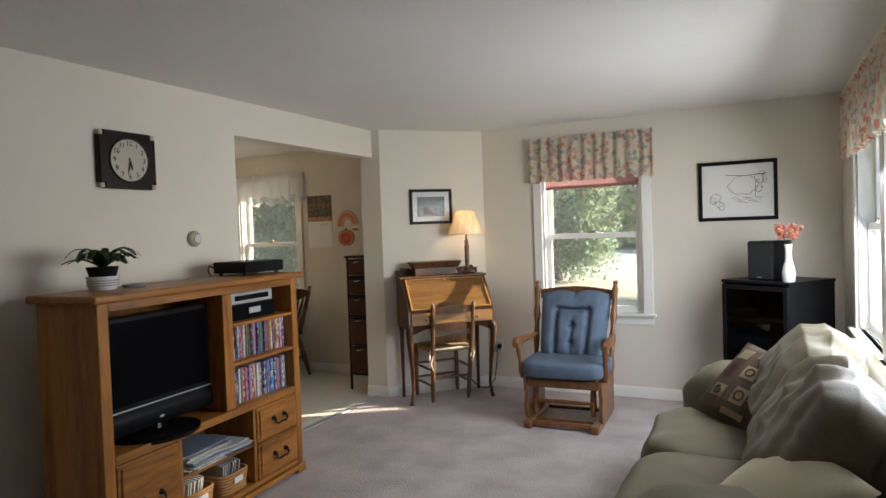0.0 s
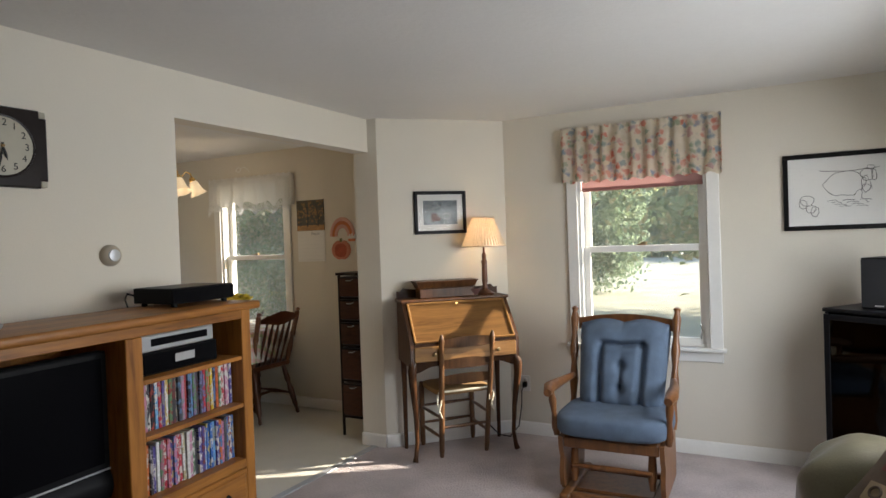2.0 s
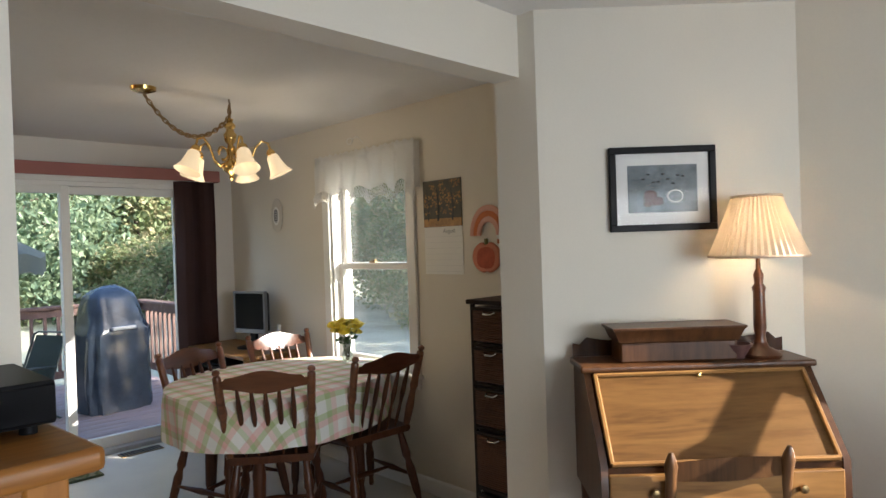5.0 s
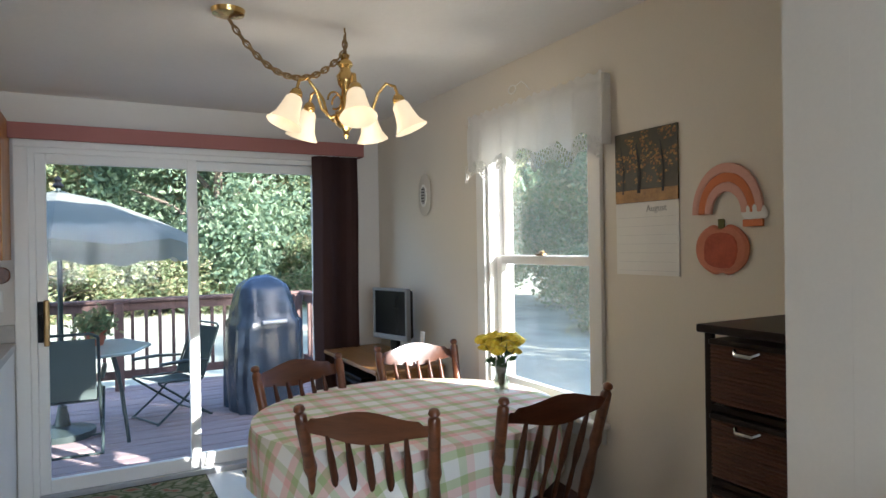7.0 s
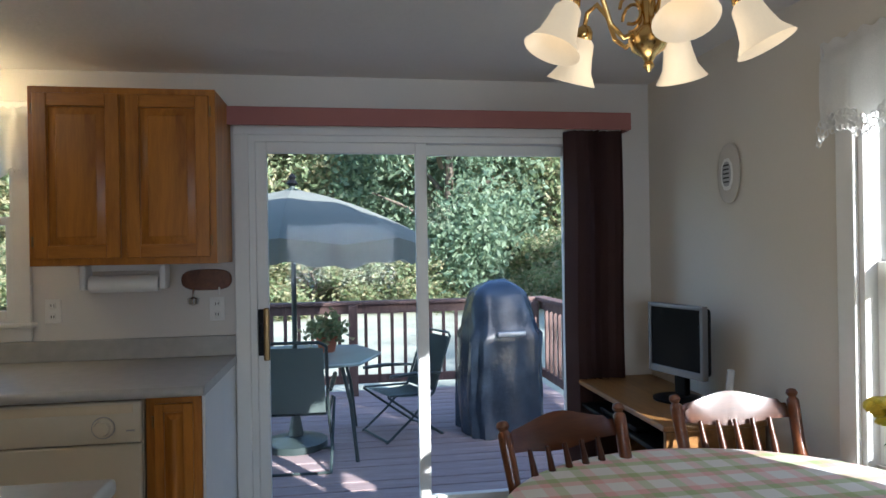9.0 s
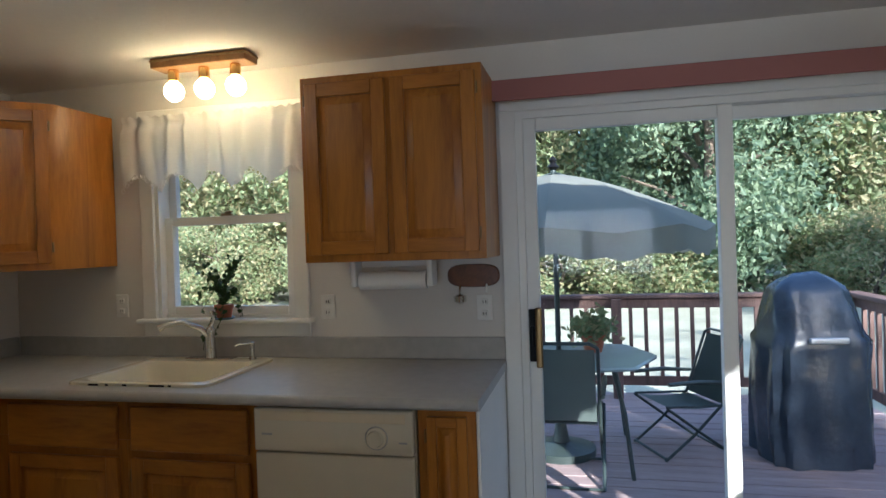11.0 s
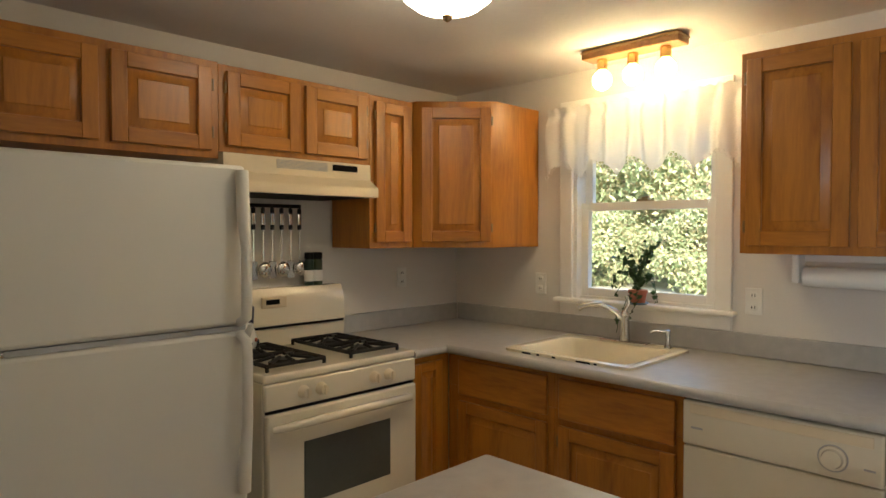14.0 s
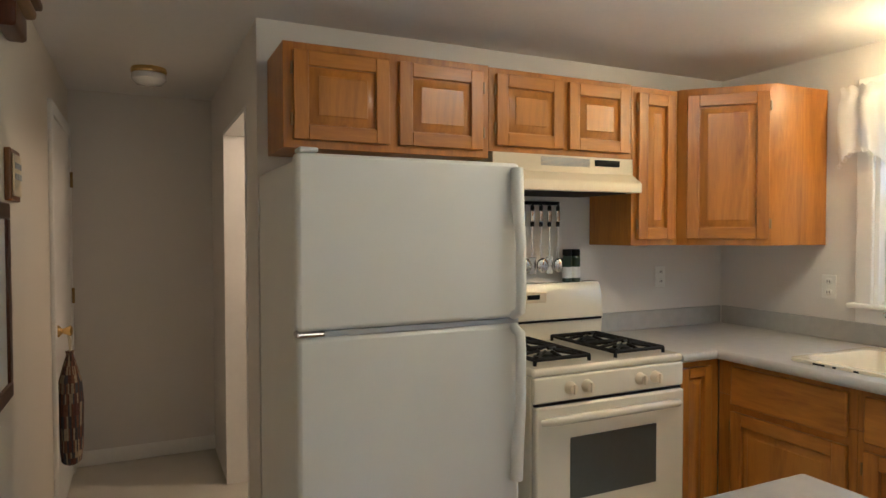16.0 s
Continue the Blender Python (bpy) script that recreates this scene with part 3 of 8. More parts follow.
def sash_window(name, w, h, label, stool=True, casing=0.075):
    """A double-hung window; local x along the wall, y out of the room, z up from the foot of the opening."""
    top = new(name)
    tagged(top, label, "window", kind="structure")
    for nm, x in (("casing", -casing), ("casing", w)):
        part(nm, box(B(), x, -0.02, -0.02, x + casing, 0.0, h, 0.004), TRIM, top)
    part("casing", box(B(), -casing, -0.021, h, w + casing, 0.0, h + casing, 0.004), TRIM, top)
    if stool:
        part("window_sill", box(B(), -casing - 0.02, -0.055, -0.022, w + casing + 0.02, 0.03, 0.0, 0.006), TRIM, top)
        part("apron", box(B(), -casing, -0.016, -0.09, w + casing, 0.0, -0.023, 0.004), TRIM, top)
    for x in (0.0, w - 0.02):
        part("jamb", box(B(), x, 0.0, 0.0, x + 0.02, 0.15, h), TRIM, top)
    part("jamb", box(B(), 0.02, 0.0, h - 0.02, w - 0.02, 0.15, h), TRIM, top)
    part("outer_sill", box(B(), 0.02, 0.031, -0.01, w - 0.02, 0.17, 0.012), TRIM, top)
    mid = h * 0.5
    for nm, y, z0, z1 in (("lower_sash", 0.045, 0.012, mid + 0.02), ("upper_sash", 0.085, mid - 0.02, h - 0.02)):
        bm = B()
        f = 0.042
        box(bm, 0.02, y, z0, 0.02 + f, y + 0.035, z1, 0.003)
        box(bm, w - 0.02 - f, y, z0, w - 0.02, y + 0.035, z1, 0.003)
        box(bm, 0.02 + f, y, z0, w - 0.02 - f, y + 0.035, z0 + f, 0.003)
        box(bm, 0.02 + f, y, z1 - f, w - 0.02 - f, y + 0.035, z1, 0.003)
        s = part(nm, bm, TRIM, top)
        g = part("pane", box(B(), 0.02 + f, y + 0.015, z0 + f, w - 0.02 - f, y + 0.019, z1 - f), GLASS, s)
        g.visible_shadow = False
    lock = B()
    box(lock, w / 2 - 0.03, 0.03, mid + 0.021, w / 2 + 0.03, 0.055, mid + 0.032, 0.003)
    tube(lock, [(w / 2 - 0.005, 0.04, mid + 0.036), (w / 2 + 0.035, 0.03, mid + 0.04)], 0.006)
    part("sash_lock", lock, BRASS_D, top, "tarnished brass sash lock")
    return top


sw = sash_window("window_1", LRW[1] - LRW[0], LRW[3] - LRW[2], "white painted double-hung wooden window")
sw.matrix_world = pose(LRW[0], YN, LRW[2])
part("insect_screen", sheet(B(), lambda u, v: (0.02 + (LRW[1] - LRW[0] - 0.04) * u, 0.145, 0.02 + (LRW[3] - LRW[2] - 0.04) * v), 1, 1), SCREENM, sw, "fine grey insect screen")
sw = sash_window("window_2", DRW[1] - DRW[0], DRW[3] - DRW[2], "white double-hung window beside the dining table")
sw.matrix_world = pose(DRW[0], YN, DRW[2])
part("insect_screen", sheet(B(), lambda u, v: (0.02 + (DRW[1] - DRW[0] - 0.04) * u, 0.145, 0.02 + (DRW[3] - DRW[2] - 0.04) * v), 1, 1), SCREENM, sw, "fine grey insect screen")
sash_window("window_3", KW[1] - KW[0], KW[3] - KW[2], "white double-hung window above the kitchen sink").matrix_world = pose(XW, KW[0], KW[2], 0, 0, 90)
for k, (a, b) in enumerate(((3.39, 4.40), (2.35, 3.36))):
    sash_window("window_4" if k == 0 else "window_%d" % (4 + k), b - a, 1.24, "white double-hung window behind the sofa").matrix_world = pose(XE, b, 0.74, 0, 0, -90)
for y in (3.375,):
    solid("trim", box(B(), XE + 0.002, y - 0.015, 0.74, XE + 0.15, y + 0.015, 1.98), TRIM, "white painted mullion between windows", "trim", "structure")

# patio door
door = tagged(new("door_1"), "white framed sliding glass patio door", "patio door", kind="structure")
for a in (3.02, 4.83):
    part("casing", box(B(), XW + 0.0, a, 0.0, XW + 0.022, a + 0.07, 2.0, 0.004), TRIM, door)
part("casing", box(B(), XW, 3.02, 2.0, XW + 0.023, 4.90, 2.055, 0.004), TRIM, door)
bm = B()
box(bm, XW - 0.14, 3.09, 0.0, XW - 0.0, 3.12, 2.0)
box(bm, XW - 0.14, 4.80, 0.0, XW - 0.0, 4.83, 2.0)
box(bm, XW - 0.14, 3.12, 1.97, XW - 0.0, 4.80, 2.0)
part("door_frame", bm, TRIM, door)
part("sill_track", box(B(), XW - 0.14, 3.12, -0.01, XW + 0.01, 4.80, 0.03, 0.004), SILVER, door, "dull aluminium sill track")
for nm, x, y0, y1 in (("sliding_panel", XW - 0.055, 3.12, 3.985), ("fixed_panel", XW - 0.105, 3.93, 4.80)):
    bm = B()
    box(bm, x, y0, 0.03, x + 0.04, y0 + 0.055, 1.97, 0.004)
    box(bm, x, y1 - 0.06, 0.03, x + 0.04, y1, 1.97, 0.004)
    box(bm, x, y0 + 0.055, 0.03, x + 0.04, y1 - 0.06, 0.11, 0.004)
    box(bm, x, y0 + 0.055, 1.915, x + 0.04, y1 - 0.06, 1.97, 0.004)
    pn = part(nm, bm, TRIM, door)
    g = part("pane", box(B(), x + 0.016, y0 + 0.055, 0.11, x + 0.022, y1 - 0.06, 1.915), GLASS_S, pn)
    g.visible_shadow = False
bm = B()
box(bm, XW - 0.014, 3.125, 0.90, XW + 0.01, 3.155, 1.13, 0.004)
box(bm, XW - 0.01, 3.13, 0.97, XW + 0.045, 3.15, 1.06, 0.005)
part("latch_plate", bm, BLACK, door, "black latch plate")
part("pull_handle", box(B(), XW + 0.03, 3.156, 0.88, XW + 0.052, 3.185, 1.14, 0.006), BRASS_D, door, "tan wooden pull handle")

# hall door with hinges, knob
door2 = tagged(new("door_2"), "white painted flush door in the hallway", "door", kind="structure")
part("slab", box(B(), XK - 0.012, -1.27, 0.01, XK - 0.001, -0.52, 2.0, 0.003), TRIM, door2)
part("casing", box(B(), XK - 0.02, -0.515, 0.0, XK - 0.0005, -0.45, 2.07, 0.004), TRIM, door2)
part("casing", box(B(), XK - 0.02, -1.34, 0.0, XK - 0.0005, -1.275, 2.07, 0.004), TRIM, door2)
part("casing", box(B(), XK - 0.019, -1.275, 2.005, XK - 0.0005, -0.515, 2.07, 0.004), TRIM, door2)
for z in (1.70, 1.02, 0.3):
    part("hinge", tube(B(), [(XK - 0.026, -1.268, z), (XK - 0.026, -1.268, z + 0.09)], 0.008), BRASS_D, door2, "aged brass hinge")
bm = B()
tube(bm, [(XK - 0.012, -0.58, 0.95), (XK - 0.02, -0.58, 0.95), (XK - 0.035, -0.58, 0.95), (XK - 0.05, -0.58, 0.95), (XK - 0.07, -0.58, 0.95), (XK - 0.078, -0.58, 0.95)], [0.03, 0.028, 0.012, 0.018, 0.028, 0.015], 14)
part("door_knob", bm, BRASS, door2, "brass door knob")
bm = B()
box(bm, -4.065, -0.735, 0.0, -3.935, -0.715, 2.0)
box(bm, -4.065, 0.085, 0.0, -3.935, 0.105, 2.0)
box(bm, -4.065, -0.715, 1.98, -3.935, 0.085, 2.0)
solid("trim", bm, TRIM, "white painted doorway jamb in the hallway", "trim", "structure")

# ---- outdoors ----
bm = B()
GZ = -0.5
bmesh.ops.create_grid(bm, x_segments=60, y_segments=60, size=400)
for v in bm.verts:
    d = max(abs(v.co.x + 3), abs(v.co.y))
    v.co.z = GZ + (0.25 * noise.noise(v.co * 0.05) if d > 12 else 0)
solid("ground", bm, GRASS, "sunlit short lawn with worn dry patches", "lawn", "structure")
rng = np.random.default_rng(4)


def crown_points(n, rad, clumps, rng, low=-0.9):
    c = rng.normal(size=(clumps, 3))
    c /= np.linalg.norm(c, axis=1)[:, None]
    c *= rng.uniform(0.55, 1.0, (clumps, 1)) ** 0.6
    c[:, 2] = np.maximum(c[:, 2], low)
    k = rng.integers(0, clumps, n)
    return (c[k] + rng.normal(size=(n, 3)) * 0.13) * np.asarray(rad)


def make_tree(name, h, rad, leaves, size, mat, label, seed, skirt=0.25, trunk=0.14, category="tree"):
    """A tapered trunk with limbs and a crown of leaf clumps."""
    r = np.random.default_rng(seed)
    top = thing(name, Matrix.Identity(4), label, category, "trees behind the house")
    bm = B()
    bend = [(0.15 * math.sin(seed + k), 0.15 * math.cos(seed * 2 + k), h * k / 6) for k in range(7)]
    tube(bm, [(0, 0, -0.4)] + bend, [trunk * 1.3] + [trunk * (1 - 0.13 * k) for k in range(7)], 9)
    for k in range(9):
        z = h * (0.25 + 0.07 * k)
        a = 2.4 * k + seed
        e = Vector((math.cos(a) * rad[0] * 0.75, math.sin(a) * rad[1] * 0.75, z + 0.25 * rad[2]))
        s = Vector((0.1 * math.cos(a), 0.1 * math.sin(a), z))
        tube(bm, [s, s.lerp(e, 0.5) + Vector((0, 0, 0.12)), e], [trunk * 0.45, trunk * 0.28, trunk * 0.1], 6)
    part("trunk", bm, BARK, top)
    pts = crown_points(leaves, rad, 46, r) + np.array([0, 0, skirt * h + rad[2]])
    me = leaf_mesh(pts, size, r)
    me.materials.append(mat)
    c = new("crown", me)
    c.parent = top
    return top


t1 = make_tree("maple_tree", 6.0, (2.6, 2.6, 3.0), 30000, 0.086, TREE, "leafy green maple tree in full sun", 3, 0.03)
t2 = make_tree("pine_tree", 6.5, (2.2, 2.2, 3.2), 32000, 0.080, TREE2, "blue-green bushy pine tree behind the deck", 5, 0.0)
t3 = make_tree("birch_tree", 7.0, (2.4, 2.2, 3.0), 22000, 0.088, TREE, "thin-stemmed birch tree with yellowing leaves", 8, 0.16, 0.07)
bush = make_tree("shrub", 1.6, (1.5, 1.4, 1.1), 17000, 0.054, TREE, "dense green shrub at the edge of the lawn", 11, -0.12, 0.05, "shrub")


def edge_of_woods(x, y, turn=0.0, tall=1.0):
    """A place along the wood's edge, beyond the open lawn behind the deck."""
    return pose(-3.5 + (x + 3.5) * 1.72, 3.5 + (y - 3.5) * 1.55, GZ, 0, 0, turn) @ Matrix.Diagonal((1.5, 1.5, 1.55 * tall, 1))


t1.matrix_world = edge_of_woods(-17.0, 1.0)
t2.matrix_world = edge_of_woods(-15.6, 5.6)
t3.matrix_world = edge_of_woods(-18.5, 3.5)
bush.matrix_world = edge_of_woods(-15.2, -1.4)
UNSCALE = Matrix.Diagonal((1 / 1.5, 1 / 1.5, 1 / 1.55, 1))


def at_scale(m):
    """copy_thing() keeps the first one's scale: take it out of m."""
    return m @ UNSCALE


spots = [(-17.2, -3.2), (-16.8, 8.6), (-19.5, -0.8), (-20.0, 6.2), (-18.0, -6.5), (-17.5, 12.0), (-21.5, 2.2), (-20.5, 10.0), (-21.0, -4.0), (-20, -10), (-22.5, 14), (-16.0, -9.5)]
for k, (x, y) in enumerate(spots):
    copy_thing((t1, t2, t3)[(k * 2 + k // 3) % 3], at_scale(edge_of_woods(x, y, 67 * k, 0.95 + 0.06 * (k % 5))))
for k, (x, y) in enumerate([(-14.8, 2.8), (-14.6, 8.2), (-15.0, -4.6), (-14.7, 0.6), (-14.9, 11.2), (-15.1, 4.6)]):
    copy_thing(bush, at_scale(edge_of_woods(x, y, 83 * k, 0.7 + 0.1 * (k % 4))))
for k, (x, y) in enumerate([(-12.5, 13.4), (-10.2, 13.9)]):
    copy_thing(bush, at_scale(pose(x, y, GZ, 0, 0, 83 * k)))
for k, (x, y) in enumerate([(-12.2, 15.6), (-9.0, 15.8), (-15.0, 16.2), (-6.5, 21.5), (-18.2, 17.5), (-11, 19.5)]):
    copy_thing((t1, t2)[k % 2], at_scale(pose(x, y, GZ, 0, 0, 51 * k)))
big = make_tree("oak_tree", 6.5, (5.6, 4.0, 2.6), 34000, 0.12, TREE, "broad oak tree with low hanging boughs over the lawn", 15, 0.22, 0.3)
big.matrix_world = pose(0.9, 17.2, GZ) @ Matrix.Diagonal((1.25, 1.2, 1.15, 1))
# tree added out of view to the east: it dapples the sun on the sofa
copy_thing(t1, at_scale(pose(7.2, 6.9, GZ, 0, 0, 40)))
# unseen sun blocker: a copy squeezed slim and tall to shade only the grill
copy_thing(t1, at_scale(pose(4.8, 13.7, GZ, 0, 0, 110) @ Matrix.Diagonal((0.42, 0.42, 1.5, 1))))
pts = np.stack([rng.uniform(-75, 75, 60000), rng.normal(0, 1.0, 60000), rng.uniform(0, 1, 60000) ** 0.8 * 9], 1)
pts[:, 2] *= 0.75 + 0.25 * np.sin(pts[:, 0] * 0.6) * np.cos(pts[:, 0] * 0.23)
for nm, m in (("backdrop_west", pose(-47, 5, GZ, 0, 0, 90) @ Matrix.Diagonal((1, 1, 1.6, 1))), ("backdrop_north", pose(-10, 55, GZ))):
    me = leaf_mesh(pts, 0.55, rng)
    me.materials.append(TREE2)
    o = new(nm, me)
    o.matrix_world = m
    tagged(o, "distant belt of dense green woods", "woods", kind="stuff")

# bench on the far lawn
bn = thing("picnic_table", pose(-0.55, 14.6, GZ, 0, 0, 20), "weathered dark wooden picnic table on the lawn", "picnic table")
part("tabletop", box(B(), -0.9, -0.38, 0.70, 0.9, 0.38, 0.75, 0.01), RAILW, bn)
for y in (-0.7, 0.7):
    part("seat", box(B(), -0.9, y - 0.13, 0.41, 0.9, y + 0.13, 0.45, 0.01), RAILW, bn)
for x in (-0.6, 0.6):
    bm = B()
    tube(bm, [(x, -0.75, 0), (x, -0.2, 0.7)], 0.05, 6)
    tube(bm, [(x, 0.75, 0), (x, 0.2, 0.7)], 0.05, 6)
    tube(bm, [(x, -0.78, 0.38), (x, 0.78, 0.38)], 0.045, 6)
    part("leg_frame", bm, RAILW, bn)

# deck
DZ, DX = -0.08, -10.0
deck = tagged(new("deck"), "weathered reddish-grey wooden deck behind the house", "deck", kind="structure")
plank = finish(box(B(), -0.068, -2.35, -0.03, 0.068, 2.35, 0.0, 0.004), DECKW)
for k in range(24):
    piece("plank", plank, deck, pose(-6.79 - 0.143 * k, 3.35, DZ + 0.002 * (k % 3)))
part("joist_frame", box(B(), DX - 0.1, 1.0, DZ - 0.3, -6.72, 5.65, DZ - 0.034), DECKW, deck)
rail = tagged(new("deck_railing"), "red-brown stained wooden deck railing with balusters", "railing")
part("top_rail", box(B(), DX - 0.09, 1.0, 0.85, DX + 0.05, 5.72, 0.888, 0.006), RAILW, rail)
part("top_rail", box(B(), DX + 0.05, 5.58, 0.85, -6.75, 5.72, 0.888, 0.006), RAILW, rail)
for z in (0.76, 0.03):
    part("rail_board", box(B(), DX - 0.02, 1.0, z, DX + 0.018, 5.63, z + 0.088, 0.004), RAILW, rail)
    part("rail_board", box(B(), DX + 0.02, 5.63, z, -6.75, 5.668, z + 0.088, 0.004), RAILW, rail)
bal = finish(box(B(), -0.017, -0.017, 0, 0.017, 0.017, 0.645, 0.003), RAILW)
for k in range(33):
    piece("baluster", bal, rail, pose(DX, 1.15 + 0.137 * k, 0.117))
for k in range(22):
    piece("baluster", bal, rail, pose(DX + 0.2 + 0.137 * k, 5.649, 0.117))
post = finish(box(B(), -0.046, -0.046, DZ, 0.046, 0.046, 0.85, 0.005), RAILW)
for x, y in [(DX + 0.07, 3.62), (DX + 0.07, 1.6), (DX + 0.07, 5.55), (-8.2, 5.575)]:
    piece("post", post, rail, pose(x, y, 0))

# covered grill
gr = thing("covered_grill", pose(-8.45, 4.80, DZ, 0, 0, 8), "gas grill under a shiny blue-grey plastic cover", "grill")
bm = B()
loops = []
for j in range(29):
    s = j / 28
    q = max(0.0, (s - 0.66) / 0.34)
    cap = max(0.02, 1 - max(0.0, (q - 0.72) / 0.28) ** 2.2)
    hx = (0.29 if q == 0 else 0.265 - 0.12 * q) * cap
    hy = (0.325 if q == 0 else 0.295 - 0.10 * q ** 1.3) * (0.35 + 0.65 * cap)
    z = 1.24 * s
    loop = []
    for i in range(48):
        a = 2 * math.pi * i / 48
        p = Vector((hx * math.copysign(abs(math.cos(a)) ** 0.55, math.cos(a)), hy * math.copysign(abs(math.sin(a)) ** 0.55, math.sin(a)), z))
        w = 1 + 0.035 * noise.noise(Vector((p.x * 8, p.y * 8, z * 2.2))) + 0.06 * math.sin(a * 11 + z * 2 + 2.0 * noise.noise(Vector((a, z * 2, 0)))) * (1 - s) ** 0.6 - 0.05 * max(0.0, noise.noise(Vector((p.x * 14, p.y * 14, z * 5)))) ** 0.6
        loop.append((p.x * w, p.y * w, z + 0.012 * noise.noise(p * 9)))
    loops.append(loop)
rings(bm, loops)
part("cover", bm, TARP, gr)
part("vent_flap", box(B(), 0.275, -0.12, 0.80, 0.305, 0.12, 0.84, 0.01), SILVER, gr, "pale vent flap")

# umbrella and patio set
um = thing("patio_umbrella", pose(-8.3, 3.16, DZ), "faded grey-green canvas patio umbrella, open", "umbrella")
part("pole", tube(B(), [(0, 0, 0), (0, 0, 2.03)], 0.019, 10), METALG, um)
part("base", lathe(B(), [(0.24, 0), (0.24, 0.05), (0.06, 0.09), (0.03, 0.25)], seg=20), METALG, um)
part("finial", lathe(B(), [(0.02, 2.0), (0.045, 2.02), (0.02, 2.05), (0.03, 2.07), (0.005, 2.10)], seg=12), BLACK, um)
bm = B()


def canopy(u, v):
    a = 2 * math.pi * u
    k = abs(((u * 8) % 1) - 0.5) * 2
    r = 1.06 * v * (1 - 0.05 * (1 - k * k) * v)
    z = 1.97 - 0.39 * v ** 1.5 - 0.045 * (1 - k) * v
    return (r * math.cos(a), r * math.sin(a), z)


def skirt(u, v):
    x, y, z = canopy(u, 1.0)
    return (x, y, z - 0.15 * v + 0.012 * v * math.sin(u * 150))


sheet(bm, canopy, 96, 12)
part("canopy", bm, UMB, um)
part("valance", sheet(B(), skirt, 96, 3), UMB, um)
for k in range(8):
    a = 2 * math.pi * k / 8
    e = canopy(k / 8, 0.97)
    part("rib", tube(B(), [(0, 0, 1.985), canopy(k / 8, 0.5), e][0:1] + [(canopy(k / 8, 0.5)[0], canopy(k / 8, 0.5)[1], canopy(k / 8, 0.5)[2] - 0.014), (e[0], e[1], e[2] - 0.014)], 0.006, 5), METALG, um)
pt = thing("patio_table", pose(-8.3, 3.16, DZ), "glass-topped patio table with a green steel frame", "table")
bm = B()
lathe(bm, [(0.62, 0.675), (0.64, 0.69), (0.62, 0.70)], seg=8)
for v in bm.verts:
    v.co.x, v.co.y = max(-0.56, min(0.56, v.co.x)), max(-0.60, min(0.66, v.co.y * 1.1))
part("tabletop", bm, FROST, pt, "frosted pale green glass top")
for x, y in ((-0.42, -0.42), (0.42, -0.42), (-0.42, 0.42), (0.42, 0.42)):
    part("leg", tube(B(), [(x * 1.1, y * 1.1, 0), (x, y, 0.4), (x * 0.85, y * 0.85, 0.675)], 0.014, 8), METALG, pt)


def patio_chair():
    c = thing("patio_chair", Matrix.Identity(4), "folding patio chair with green sling seat and steel frame", "chair", "chairs on the deck")
    bm = B()

    def seat(u, v):
        return (-0.23 + 0.46 * u, -0.22 + 0.46 * v, 0.42 + 0.03 * v - 0.025 * math.sin(math.pi * v))
    part("seat", sheet(B(), seat, 6, 8, 0.006), SLING, c)

    def back(u, v):
        return (-0.23 + 0.46 * u, -0.22 - 0.19 * v, 0.44 + 0.52 * v)
    part("backrest", sheet(B(), back, 6, 8, 0.006), SLING, c)
    for s in (-0.25, 0.25):
        part("back_frame", tube(B(), [(s, -0.40, 0.97), (s, -0.22, 0.44), (s, 0.02, 0.2), (s, 0.27, 0.0)], 0.012, 8), METALG, c)
        part("leg", tube(B(), [(s * 1.06, 0.25, 0.44), (s * 1.06, -0.02, 0.22), (s * 1.06, -0.30, 0.0)], 0.012, 8), METALG, c)
        part("armrest", tube(B(), [(s * 1.08, -0.27, 0.62), (s * 1.1, 0.0, 0.645), (s * 1.1, 0.24, 0.64)], [0.014, 0.02, 0.018], 8), METALG, c)
        part("seat_rail", tube(B(), [(s, -0.22, 0.425), (s, 0.25, 0.45)], 0.011, 8), METALG, c)
    part("top_bar", tube(B(), [(-0.25, -0.40, 0.97), (-0.2, -0.415, 1.0), (0.2, -0.415, 1.0), (0.25, -0.40, 0.97)], 0.012, 8), METALG, c)
    part("foot_bar", tube(B(), [(-0.265, -0.30, 0.01), (0.265, -0.30, 0.01)], 0.011, 8), METALG, c)
    part("foot_bar", tube(B(), [(-0.25, 0.26, 0.02), (0.25, 0.26, 0.02)], 0.011, 8), METALG, c)
    return c


pc = patio_chair()
SMALL = Matrix.Diagonal((0.94, 0.94, 0.90, 1))
pc.matrix_world = pose(-7.92, 3.2, DZ, 0, 0, 88) @ SMALL
copy_thing(pc, pose(-8.5, 3.98, DZ, 0, 0, 203) @ SMALL)
copy_thing(pc, pose(-8.95, 2.35, DZ, 0, 0, -35) @ SMALL)
fp = thing("flower_pot", pose(-8.42, 3.40, DZ + 0.70), "terracotta pot of trailing green plants on the patio table", "potted plant")
part("pot", lathe(B(), [(0.06, 0), (0.085, 0.10), (0.092, 0.10), (0.092, 0.125), (0.08, 0.125)], seg=16), TERRA, fp)
me = leaf_mesh(rng.normal(size=(420, 3)) * [0.075, 0.075, 0.05] + [0, 0, 0.17], 0.036, rng)
me.materials.append(TREE)
o = new("foliage", me)
o.parent = fp

# ---- living room ----


